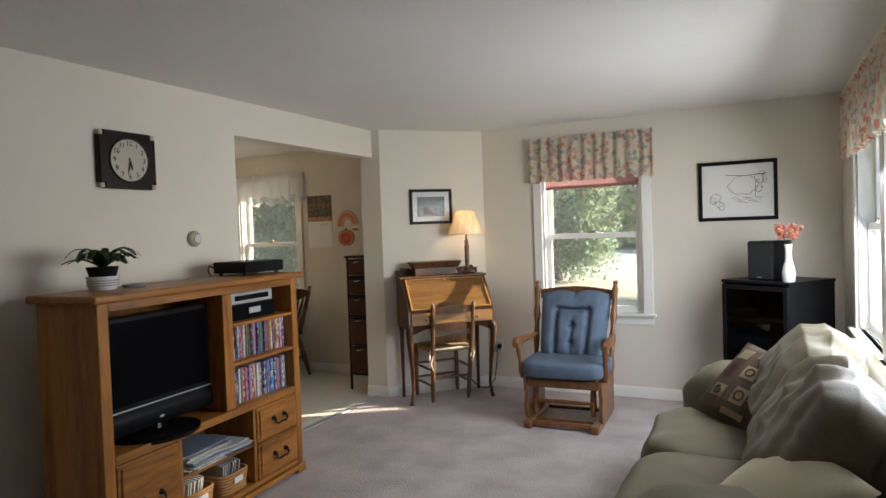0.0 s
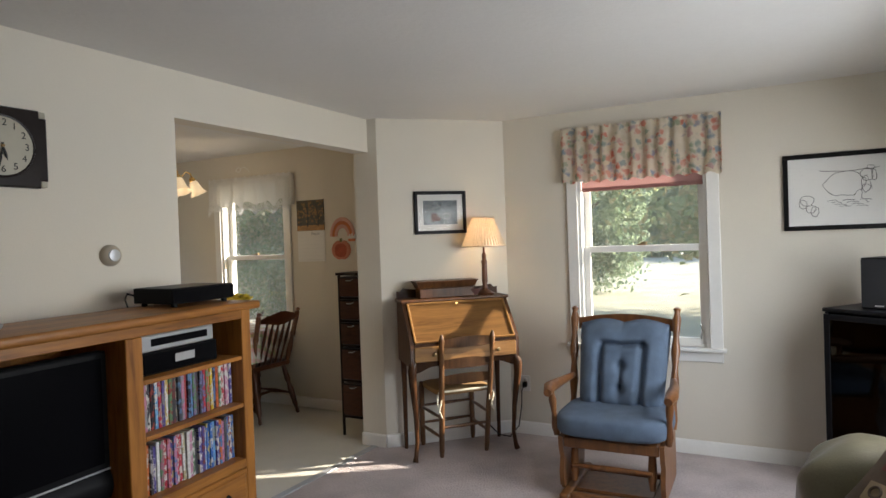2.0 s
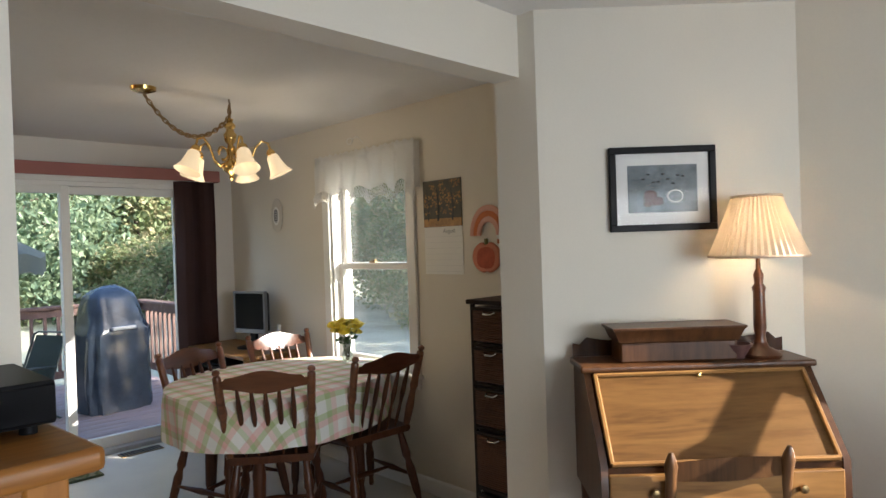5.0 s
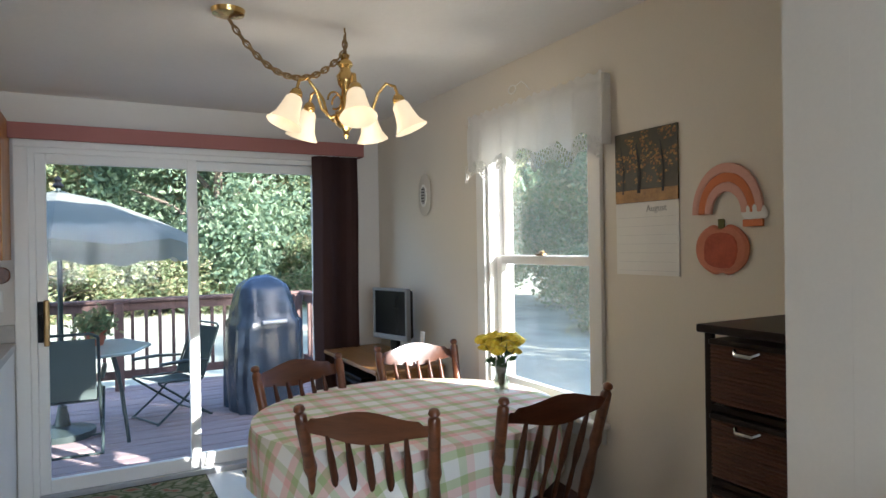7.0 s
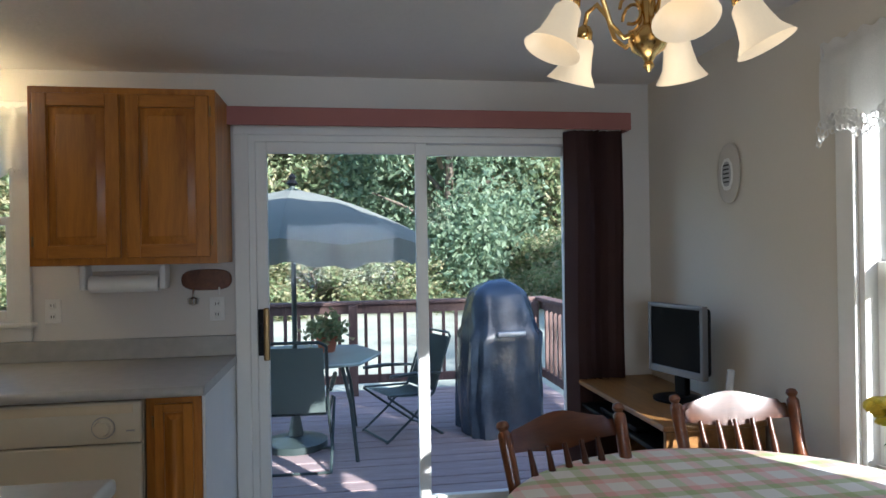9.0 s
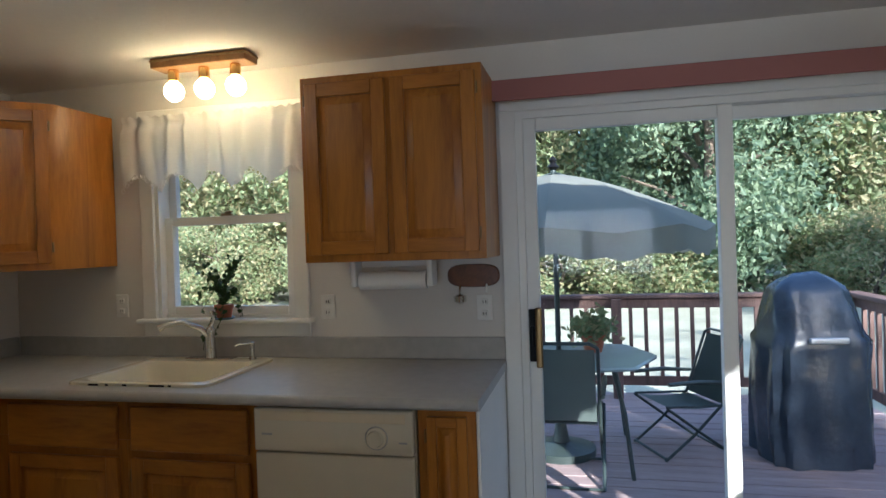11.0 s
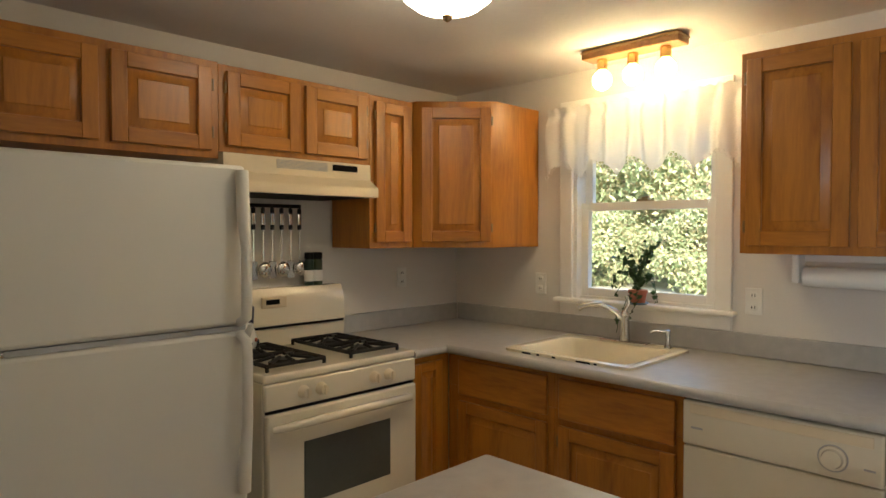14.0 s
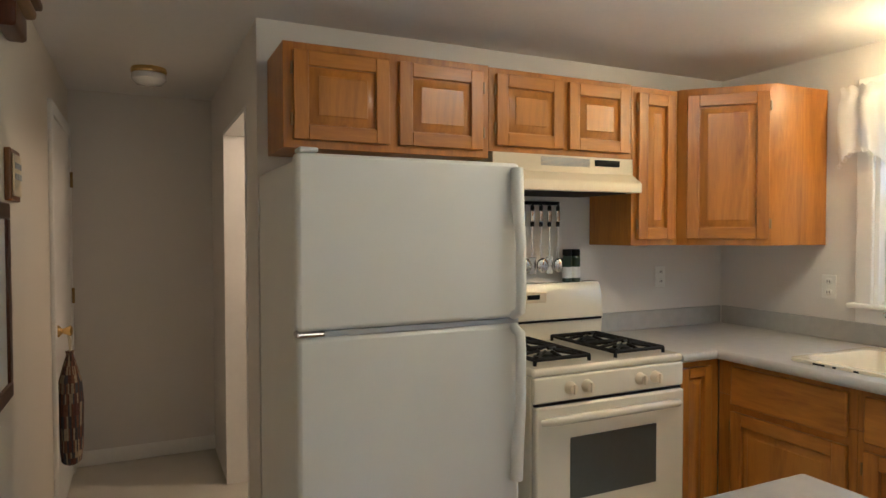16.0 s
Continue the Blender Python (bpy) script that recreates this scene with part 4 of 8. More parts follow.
def ruffle(top, name, w, z0, z1, mat, folds=9, depth=0.03, seed=0.0, scallop=0.0, label="", head=0.045):
    """A gathered valance hanging in front of a window; local x along it, y into the wall."""
    def f(u, v):
        x = w * u
        n = noise.noise(Vector((u * folds * 1.6, v * 1.1, seed)))
        amp = depth * (0.55 + 0.45 * v)
        y = -0.05 - amp * (math.sin(u * folds * 2 * math.pi + 2.2 * n) * 0.55 + 0.6 * n)
        z = z1 - (z1 - z0) * v
        if v > 0.99:
            z += 0.008 * math.sin(u * folds * 2 * math.pi) + scallop * abs(math.sin(u * math.pi * 5))
        elif scallop:
            z += scallop * abs(math.sin(u * math.pi * 5)) * v
        if v < 0.01:
            z += 0.006 * math.sin(u * folds * 5 * math.pi)
        if head and 0.0 < v < 0.16:
            y += 0.012
        return (x + 0.012 * n * v, y, z)
    return part(name, sheet(B(), f, 150, 14), mat, top, label)


v1 = thing("valance", pose(-1.73, YN, 0), "gathered floral chintz valance with rose and blue flowers", "valance", "floral valances")
ruffle(v1, "cloth", 1.03, 1.80, 2.175, VAL, 11, 0.028)
for x in (0.004, 1.026):
    part("return", sheet(B(), lambda u, v, x=x: (x, -0.055 + 0.055 * u, 2.165 - 0.36 * v), 3, 8), VAL, v1)
part("rod", tube(B(), [(0.01, -0.012, 2.13), (1.02, -0.012, 2.13)], 0.006), TRIM, v1)
v2 = thing("valance", pose(XE, 4.56, 0, 0, 0, -90), "gathered floral chintz valance above the sofa window", "valance", "floral valances")
ruffle(v2, "cloth", 2.4, 1.77, 2.17, VAL, 25, 0.032, 3.0)
for x in (0.004, 2.396):
    part("return", sheet(B(), lambda u, v, x=x: (x, -0.075 + 0.075 * u, 2.16 - 0.39 * v), 3, 8), VAL, v2)
part("rod", tube(B(), [(0.01, -0.012, 2.13), (2.39, -0.012, 2.13)], 0.006), TRIM, v2)
rs = thing("roller_shade", pose(-1.635, YN, 0), "dusty rose roller shade drawn nearly up", "roller shade")
part("cloth", sheet(B(), lambda u, v: (0.024 + 0.787 * u, 0.028, 1.955 - 0.2 * v), 6, 6), ROLLC, rs)
part("roller", tube(B(), [(0.024, 0.03, 1.945), (0.81, 0.03, 1.945)], 0.012), TRIM, rs)
part("hem_bar", box(B(), 0.024, 0.02, 1.738, 0.811, 0.034, 1.762, 0.004), ROLLC, rs)
crank = thing("window_crank", pose(-0.86, YN + 0.03, 0.74), "small chrome pull hanging at the lower sash", "window pull")
part("lever", tube(B(), [(0, 0, 0), (0.012, -0.01, 0.05), (0, -0.01, 0.10)], 0.006), CHROME, crank)


def frame_on_wall(name, w, h, m, label, fr=0.022, mat_w=0.05, print_mat=None):
    """A framed picture; local x along the wall, -y into the room, centre at the origin."""
    t = thing(name, m, label, "framed picture")
    bm = B()
    for x0, x1, z0, z1 in ((-w / 2, w / 2, h / 2 - fr, h / 2), (-w / 2, w / 2, -h / 2, -h / 2 + fr), (-w / 2, -w / 2 + fr, -h / 2 + fr, h / 2 - fr), (w / 2 - fr, w / 2, -h / 2 + fr, h / 2 - fr)):
        box(bm, x0, -0.022, z0, x1, -0.002, z1, 0.003)
    part("frame", bm, PICFR, t, "narrow black frame")
    part("mat", box(B(), -w / 2 + fr, -0.010, -h / 2 + fr, w / 2 - fr, -0.003, h / 2 - fr), MATTE, t)
    if print_mat:
        part("print", box(B(), -w / 2 + fr + mat_w, -0.0125, -h / 2 + fr + mat_w, w / 2 - fr - mat_w, -0.0102, h / 2 - fr - mat_w), print_mat, t)
    g = part("glass", box(B(), -w / 2 + fr, -0.0165, -h / 2 + fr, w / 2 - fr, -0.0155, h / 2 - fr), GLASS_S, t)
    g.visible_shadow = False
    return t


s = 0.555
pic = frame_on_wall("framed_photo", 0.385, 0.305, pose(-2.932 + s * 0.7071, 4.462 + s * 0.7071, 1.635, 0, 0, 45), "black-framed photograph of red boats on grey water", 0.024, 0.043, GREYBLUE)
bm = B()
for x, z, w, h in ((-0.045, -0.03, 0.05, 0.05), (-0.02, -0.045, 0.045, 0.03), (-0.055, -0.055, 0.03, 0.02)):
    puff(bm, (x, -0.0128, z), (w / 2, 0.001, h / 2), 0.7, 10, 6)
part("boat", bm, REDDK, pic, "dark red boat hull in the photograph")
bm = B()
for k in range(9):
    x, z = -0.07 + 0.018 * k, 0.035 + 0.018 * math.sin(k * 1.9)
    puff(bm, (x, -0.0128, z), (0.007, 0.0008, 0.003), 0.7, 8, 4)
part("birds", bm, INK, pic)
bm = B()
tube(bm, [(0.045 + 0.028 * math.cos(a * 0.5), -0.0127, -0.028 + 0.022 * math.sin(a * 0.5)) for a in range(13)], 0.0022, 5)
part("rigging", bm, MATTE, pic)
art = frame_on_wall("framed_drawing", 0.545, 0.45, pose(-0.098, YN, 1.643), "black-framed line drawing of children and a cow", 0.027)
bm = B()


def squiggle(bm, cx, cz, rx, rz, n=22, wob=0.25, a0=0.0, a1=6.3, r=0.0016):
    pts = []
    for k in range(n + 1):
        a = a0 + (a1 - a0) * k / n
        q = 1 + wob * noise.noise(Vector((cx * 9 + math.cos(a) * 2, cz * 9 + math.sin(a) * 2, rx)))
        pts.append((cx + rx * q * math.cos(a), -0.0112, cz + rz * q * math.sin(a)))
    tube(bm, pts, r, 4)


for cx, cz, rx, rz in ((0.04, 0.04, 0.10, 0.07), (0.15, 0.085, 0.03, 0.035), (0.145, 0.03, 0.022, 0.045), (-0.15, -0.05, 0.035, 0.03), (-0.17, -0.07, 0.02, 0.025), (-0.13, -0.10, 0.025, 0.022), (-0.11, -0.115, 0.02, 0.03),
                       (0.17, 0.125, 0.018, 0.012), (0.185, 0.08, 0.012, 0.03)):
    squiggle(bm, cx, cz, rx, rz)
for k in range(9):
    squiggle(bm, -0.02 + 0.02 * k, -0.06 - 0.012 * (k % 4), 0.03, 0.006, 8, 0.4, 0.2, 2.6)
squiggle(bm, 0.06, 0.13, 0.14, 0.02, 14, 0.3, 3.3, 6.1)
squiggle(bm, 0.15, -0.02, 0.03, 0.05, 14, 0.4, 0.5, 5)
part("ink_lines", bm, INK, art, "thin black ink lines")

# wall clock with stepped corners
ck = thing("wall_clock", pose(XP, 2.148, 1.842, 0, 0, 90), "square dark walnut wall clock with gilt corners", "clock")
bm = B()
w, h = 0.168, 0.150
n = 0.028
out = [(-w + n, -h), (w - n, -h), (w - n, -h + n), (w, -h + n), (w, h - n), (w - n, h - n), (w - n, h), (-w + n, h), (-w + n, h - n), (-w, h - n), (-w, -h + n), (-w + n, -h + n)]
rings(bm, [[(x * k, -y, z * k) for x, z in out] for y, k in ((0.001, 1.0), (0.028, 1.0), (0.034, 0.965))])
part("case", bm, WALNUT, ck)
for sx in (-1, 1):
    for sz in (-1, 1):
        part("corner_piece", box(B(), sx * (w - n * 0.98), -0.03, sz * (h - n * 0.98), sx * (w - 0.003), -0.002, sz * (h - 0.003), 0.003), CLOCKF, ck, "pale gilt corner block")
bm = B()
rings(bm, [[(r * math.cos(2 * math.pi * i / 40), -y, r * math.sin(2 * math.pi * i / 40)) for i in range(40)] for r, y in ((0.112, 0.033), (0.112, 0.038), (0.108, 0.039))])
part("dial", bm, CLOCKF, ck, "round parchment coloured dial")
bm = B()
tube(bm, [(0.113 * math.cos(2 * math.pi * i / 40), -0.037, 0.113 * math.sin(2 * math.pi * i / 40)) for i in range(41)], 0.005, 6)
part("bezel", bm, WALNUT, ck)


def words(text, size, m, mat, parent, name="lettering", depth=0.0006):
    c = bpy.data.curves.new("letters", "FONT")
    c.body, c.size, c.align_x, c.align_y, c.extrude = text, size, "CENTER", "CENTER", depth
    tmp = bpy.data.objects.new("letters", c)
    me = bpy.data.meshes.new_from_object(tmp)
    bpy.data.objects.remove(tmp)
    bpy.data.curves.remove(c)
    me.materials.append(mat)
    o = new(name, me)
    o.parent = parent
    o.matrix_local = m
    return o


for k in range(1, 13):
    a = math.pi / 2 - k * math.pi / 6
    words(str(k), 0.036, pose(0.087 * math.cos(a), -0.0405, 0.087 * math.sin(a), 90), INK, ck, "numeral")
for nm, a, ln, r in (("hour_hand", -75, 0.055, 0.005), ("minute_hand", -100, 0.078, 0.0035)):
    a = radians(a)
    part(nm, tube(B(), [(-0.012 * math.cos(a), -0.043, -0.012 * math.sin(a)), (ln * 0.6 * math.cos(a), -0.043, ln * 0.6 * math.sin(a)), (ln * math.cos(a), -0.043, ln * math.sin(a))], [r * 0.6, r, 0.001], 6), INK, ck)
part("hub", lathe(B(), [(0.007, 0), (0.006, 0.006), (0.001, 0.008)], seg=10), BRASS_D, ck).matrix_local = pose(0, -0.041, 0, 90)
th = thing("thermostat", pose(XP, 2.577, 1.42, 90, 0, 90), "round beige wall thermostat with clear dial", "thermostat")
part("body", lathe(B(), [(0.047, 0), (0.047, 0.012), (0.043, 0.022), (0.036, 0.03), (0.02, 0.034)], seg=28), paint("taupe_plastic", (0.40, 0.35, 0.27), 0.4, var=0.06), th)
part("dial", lathe(B(), [(0.027, 0.030), (0.025, 0.040), (0.010, 0.042)], seg=24), SILVER, th, "silver dial")

# entertainment centre, standing slightly askew to the wall
BEFORE = set(bpy.data.objects)
TVX0, TVX1, TY0, TY1 = -2.69, -2.33, 1.535, 2.79
ec = thing("entertainment_center", Matrix.Identity(4), "rustic honey pine entertainment center with drawers and shelves", "tv cabinet")
for y in (TY0, TY1 - 0.05):
    part("side_panel", box(B(), TVX0, y, 0.05, TVX1, y + 0.05, 1.165, 0.004), PINE, ec)
part("back_panel", box(B(), TVX0, TY0 + 0.05, 0.07, TVX0 + 0.015, TY1 - 0.05, 1.16), PINE, ec)
part("top", box(B(), TVX0 - 0.02, TY0 - 0.03, 1.166, TVX1 + 0.03, TY1 + 0.035, 1.20, 0.009), PINE_Y, ec)
part("top_rail", box(B(), TVX1 - 0.022, TY0 + 0.05, 1.128, TVX1 - 0.001, TY1 - 0.05, 1.165, 0.003), PINE_Y, ec)
part("divider", box(B(), TVX0 + 0.016, 2.205, 0.53, TVX1 - 0.002, 2.27, 1.127, 0.004), PINE, ec)
part("shelf", box(B(), TVX0 + 0.016, TY0 + 0.051, 0.485, TVX1 - 0.001, TY1 - 0.051, 0.525, 0.004), PINE_Y, ec)
for z in (0.745, 0.950):
    part("shelf", box(B(), TVX0 + 0.016, 2.271, z, TVX1 - 0.004, TY1 - 0.051, z + 0.018, 0.003), PINE_Y, ec)
part("bottom", box(B(), TVX0 + 0.016, TY0 + 0.051, 0.06, TVX1 - 0.002, TY1 - 0.051, 0.085, 0.003), PINE_Y, ec)
for y in (1.90, 2.385):
    part("divider", box(B(), TVX0 + 0.016, y, 0.086, TVX1 - 0.003, y + 0.022, 0.484, 0.003), PINE, ec)
part("shelf", box(B(), TVX0 + 0.016, 1.923, 0.285, TVX1 - 0.01, 2.384, 0.303, 0.003), PINE_Y, ec)
bm = B()
box(bm, TVX0, TY0 - 0.012, 0.0, TVX1 + 0.012, TY0 + 0.06, 0.05, 0.006)
box(bm, TVX0, TY1 - 0.06, 0.0, TVX1 + 0.012, TY1 + 0.012, 0.05, 0.006)
box(bm, TVX1 - 0.03, TY0 + 0.061, 0.022, TVX1 + 0.011, TY1 - 0.061, 0.05, 0.005)
part("plinth", bm, PINE_Y, ec)


def bail_pull(parent, x, y, z, mat=IRON):
    bm = B()
    for s in (-0.045, 0.045):
        tube(bm, [(x, y + s, z + 0.012), (x + 0.01, y + s, z + 0.012), (x + 0.022, y + s, z + 0.010)], [0.014, 0.011, 0.006], 10)
    tube(bm, [(x + 0.02, y - 0.045, z + 0.01), (x + 0.024, y - 0.05, z - 0.01), (x + 0.026, y - 0.03, z - 0.022), (x + 0.027, y, z - 0.015), (x + 0.026, y + 0.03, z - 0.022), (x + 0.024, y + 0.05, z - 0.01), (x + 0.02, y + 0.045, z + 0.01)], 0.0055, 7)
    return part("handle", bm, mat, parent, "wrought black iron pull")


for y0, y1, z0, z1 in ((TY0 + 0.053, 1.897, 0.09, 0.482), (2.41, TY1 - 0.053, 0.09, 0.285), (2.41, TY1 - 0.053, 0.292, 0.482)):
    bm = box(B(), TVX1 - 0.022, y0, z0, TVX1 + 0.002, y1, z1, 0.004)
    box(bm, TVX1 + 0.001, y0 + 0.016, z0 + 0.016, TVX1 + 0.010, y1 - 0.016, z1 - 0.016, 0.006)
    d = part("drawer", bm, PINE_Y, ec)
    bail_pull(d, TVX1 + 0.008, (y0 + y1) / 2, (z0 + z1) / 2)

tv = thing("television", pose(-2.47, 1.895, 0.513, 0, 0, 90) @ Matrix.Diagonal((1.07, 1, 1.05, 1)), "black flat-screen television switched off in the cabinet", "television")
bm = box(B(), -0.298, -0.035, 0.045, 0.298, 0.02, 0.545, 0.008)
box(bm, -0.22, 0.0, 0.1, 0.22, 0.07, 0.5, 0.02)
part("body", bm, BLACK, tv)
part("screen", box(B(), -0.272, -0.039, 0.170, 0.272, -0.034, 0.522, 0.001), SCREEN, tv, "dark glossy screen")
part("trim_line", box(B(), -0.298, -0.0405, 0.145, 0.298, -0.0352, 0.151, 0.001), SILVER, tv, "thin silver line under the screen")
bm = B()
sheet(bm, lambda u, v: (-0.296 + 0.592 * u, -0.036 - 0.016 * math.sin(math.pi * v), 0.05 + 0.09 * v), 20, 8)
part("speaker_bar", bm, BLACK, tv)
bm = B()
lathe(bm, [(0.19, 0.0), (0.19, 0.012), (0.15, 0.02), (0.05, 0.03), (0.045, 0.05)], seg=30)
part("stand", bm, BLACKG, tv, "gloss black oval stand")
part("power_light", puff(B(), (0.0, -0.053, 0.08), (0.012, 0.002, 0.006), 0.8, 10, 6), SILVER, tv)

dv = thing("video_recorder", pose(-2.565, 2.665, 1.20, 0, 0, 87) @ Matrix.Diagonal((0.82, 0.9, 1.15, 1)), "black video recorder with a cable on the cabinet top", "video recorder")
bm = box(B(), -0.185, -0.13, 0.012, 0.185, 0.13, 0.068, 0.004)
part("body", bm, BLACK, dv)
part("front_panel", box(B(), -0.183, -0.137, 0.016, 0.183, -0.131, 0.064, 0.002), BLACKG, dv)
for x in (-0.15, 0.15):
    for y in (-0.1, 0.1):
        part("foot", lathe(B(), [(0.014, 0), (0.014, 0.012)], (x, y, 0), 10), BLACK, dv)
part("cable", tube(B(), [(-0.18, 0.12, 0.04), (-0.21, 0.14, 0.05), (-0.23, 0.13, 0.03), (-0.24, 0.10, 0.006)], 0.004, 6), BLACK, dv)
sb = thing("cable_box", pose(-2.50, 2.47, 1.054, 0, 0, 90) @ Matrix.Diagonal((1, 0.9, 1.12, 1)), "silver and black cable box on a recorder", "cable box")
part("body", box(B(), -0.175, -0.12, 0.002, 0.16, 0.12, 0.060, 0.004), BLACK, sb)
part("front_panel", box(B(), -0.178, -0.135, 0.003, 0.163, -0.12, 0.060, 0.010), SILVER, sb, "curved silver front")
part("display", box(B(), -0.13, -0.1365, 0.020, 0.13, -0.1345, 0.045, 0.006), BLACKG, sb)
vc = thing("receiver", pose(-2.50, 2.47, 0.968, 0, 0, 90) @ Matrix.Diagonal((1, 0.9, 1.55, 1)), "black receiver with round knob on the shelf", "receiver")
part("body", box(B(), -0.17, -0.12, 0.0, 0.19, 0.12, 0.055, 0.003), BLACK, vc)
part("front_panel", box(B(), -0.168, -0.127, 0.004, 0.185, -0.121, 0.052, 0.003), BLACKG, vc)
part("label_strip", box(B(), -0.02, -0.1285, 0.02, 0.07, -0.1265, 0.04), GREYINK, vc)
case = finish(box(B(), -0.09, -0.0068, 0, 0.045, 0.0068, 0.188, 0.0015), DVDS)
rr = random.Random(5)
for z, lab in ((0.763, "upper"), (0.525, "lower")):
    y = 2.283
    while y < 2.73:
        o = piece("dvd_case", case, None, pose(-2.43 + rr.uniform(-0.006, 0.006), y, z + 0.0006, rr.uniform(-1.2, 1.2), 0, 0) @ Matrix.Diagonal((1, 1, rr.choice([1, 1, 1, 0.99, 0.93]), 1)))
        tagged(o, "film case with a colourful printed spine", "film case", "films on the shelves")
        y += 0.0147
pap = finish(box(B(), -0.105, -0.14, 0, 0.105, 0.14, 0.006, 0.001), MAGS)
for k in range(13):
    o = piece("magazine", pap, None, pose(-2.46 + rr.uniform(-0.02, 0.025), 2.10 + rr.uniform(-0.03, 0.05), 0.3032 + 0.0064 * k, 0, 0, rr.uniform(-9, 9)))
    tagged(o, "glossy magazine in an untidy pile", "magazine", "magazines in the cabinet")
for k in range(6):
    o = piece("magazine", pap, None, pose(-2.45 + rr.uniform(-0.02, 0.02), 2.28, 0.3032 + 0.0064 * k, 0, 0, 90 + rr.uniform(-9, 9)) @ Matrix.Diagonal((0.75, 0.9, 1, 1)))
    tagged(o, "glossy magazine in an untidy pile", "magazine", "magazines in the cabinet")
bk = None
for y in (2.035, 2.27):
    if bk is None:
        bk = thing("wicker_basket", pose(-2.46, y, 0.0855), "woven honey wicker basket filled with magazines", "basket", "baskets in the cabinet")
        for k in range(7):
            zz = 0.008 + 0.0155 * k
            g = 0.012 * k / 7
            bm = B()
            pts = []
            for i in range(25):
                a = 2 * math.pi * i / 24
                pts.append(((0.1 + g) * math.copysign(abs(math.cos(a)) ** 0.4, math.cos(a)), (0.085 + g) * math.copysign(abs(math.sin(a)) ** 0.4, math.sin(a)), zz + 0.0015 * math.sin(12 * a + math.pi * k)))
            tube(bm, pts, 0.009, 6)
            part("weave", bm, BASKETW, bk)
        part("bottom", box(B(), -0.095, -0.08, 0.0, 0.095, 0.08, 0.008), BASKETW, bk)
        part("label_plate", box(B(), 0.118, -0.03, 0.055, 0.124, 0.03, 0.085, 0.002), PAPER, bk, "white paper label")
    else:
        copy_thing(bk, pose(-2.46, y, 0.0855))
for y in (2.035, 2.27):
    for k in range(7):
        o = piece("magazine", pap, None, pose(-2.48 + rr.uniform(-0.01, 0.01), y - 0.055 + 0.018 * k, 0.115 + 0.0002 * k, 90, 8, 0) @ pose(0, 0.045, 0) @ Matrix.Diagonal((0.75, 0.62, 1, 1)))
        tagged(o, "magazine standing in a wicker basket", "magazine", "magazines in the cabinet")
pl = thing("potted_plant", pose(-2.60, 1.775, 1.20), "leafy green cactus plant in a white pot", "potted plant")
part("pot", lathe(B(), [(0.05, 0.0), (0.058, 0.012), (0.062, 0.05), (0.066, 0.055), (0.066, 0.062), (0.055, 0.06)], seg=20), PORC, pl, "white porcelain pot with grey bands")
part("inner_pot", lathe(B(), [(0.052, 0.055), (0.064, 0.10), (0.066, 0.105), (0.05, 0.10)], seg=18), BLACK, pl)
for a in range(3):
    part("pot_band", lathe(B(), [(0.0645, 0.018 + 0.011 * a), (0.0655, 0.021 + 0.011 * a), (0.0645, 0.024 + 0.011 * a)], seg=20, caps=False), GREYINK, pl)
for k in range(30):
    a, ln = rr.uniform(0, 6.28), rr.uniform(0.10, 0.185)
    up = rr.uniform(0.03, 0.09)
    bm = B()
    seg = []
    for j in range(7):
        q = j / 6
        seg.append((math.cos(a) * ln * q, math.sin(a) * ln * q, 0.10 + up * math.sin(q * 2.5) + 0.03 * q * (1 - q)))
    wd = rr.uniform(0.012, 0.018)
    sheet(bm, lambda u, v, seg=seg, a=a, wd=wd: (lambda i: (seg[i][0] - math.sin(a) * wd * (u - 0.5) * 2 * (0.45 + 0.55 * abs(math.sin(i * 1.9 + 0.8))), seg[i][1] + math.cos(a) * wd * (u - 0.5) * 2 * (0.45 + 0.55 * abs(math.sin(i * 1.9 + 0.8))), seg[i][2] - 0.004 * abs(u - 0.5) * 2))(min(6, int(round(v * 6)))), 2, 6, 0.002)
    part("leaf", bm, GREEN, pl)
co = thing("coaster", pose(-2.56, 1.90, 1.20), "small clear round dish on the cabinet", "dish")
part("dish", lathe(B(), [(0.045, 0), (0.052, 0.014), (0.049, 0.016), (0.042, 0.005)], seg=20), SILVER, co)

TURN = Matrix.Translation((TVX1, TY0, 0)) @ pose(0, 0, 0, 0, 0, 4.5) @ Matrix.Diagonal((1, 1.085, 1, 1)) @ Matrix.Translation((-TVX1, -TY0, 0))
for o in set(bpy.data.objects) - BEFORE:
    if o.parent is None:
        o.matrix_basis = TURN @ o.matrix_basis

# slant-front desk across the corner: local x along the diagonal wall, -y into the room
DG = pose(-2.932, 4.462, 0, 0, 0, 45)
dk = thing("slant_front_desk", DG @ pose(0.58, 0, 0), "antique oak slant-front desk with curved legs", "desk")
W2 = 0.375
for x in (-W2, W2 - 0.022):
    part("side_panel", rings(B(), [[(x + q, -0.05, 0.62), (x + q, -0.05, 1.02), (x + q, -0.215, 1.02), (x + q, -0.415, 0.775), (x + q, -0.42, 0.62)] for q in (0, 0.022)]), DESKW, dk)
part("top", box(B(), -W2 - 0.012, -0.235, 1.02, W2 + 0.012, -0.04, 1.042, 0.006), DESKW, dk)
bm = B()
sheet(bm, lambda u, v: (-W2 + 2 * W2 * u, -0.042, 1.042 + v * (0.055 + 0.03 * math.cos((u - 0.5) * math.pi * 1.7) ** 2 - 0.03 * (abs(u - 0.5) > 0.44))), 30, 2, 0.018)
part("gallery", bm, DESKW, dk)
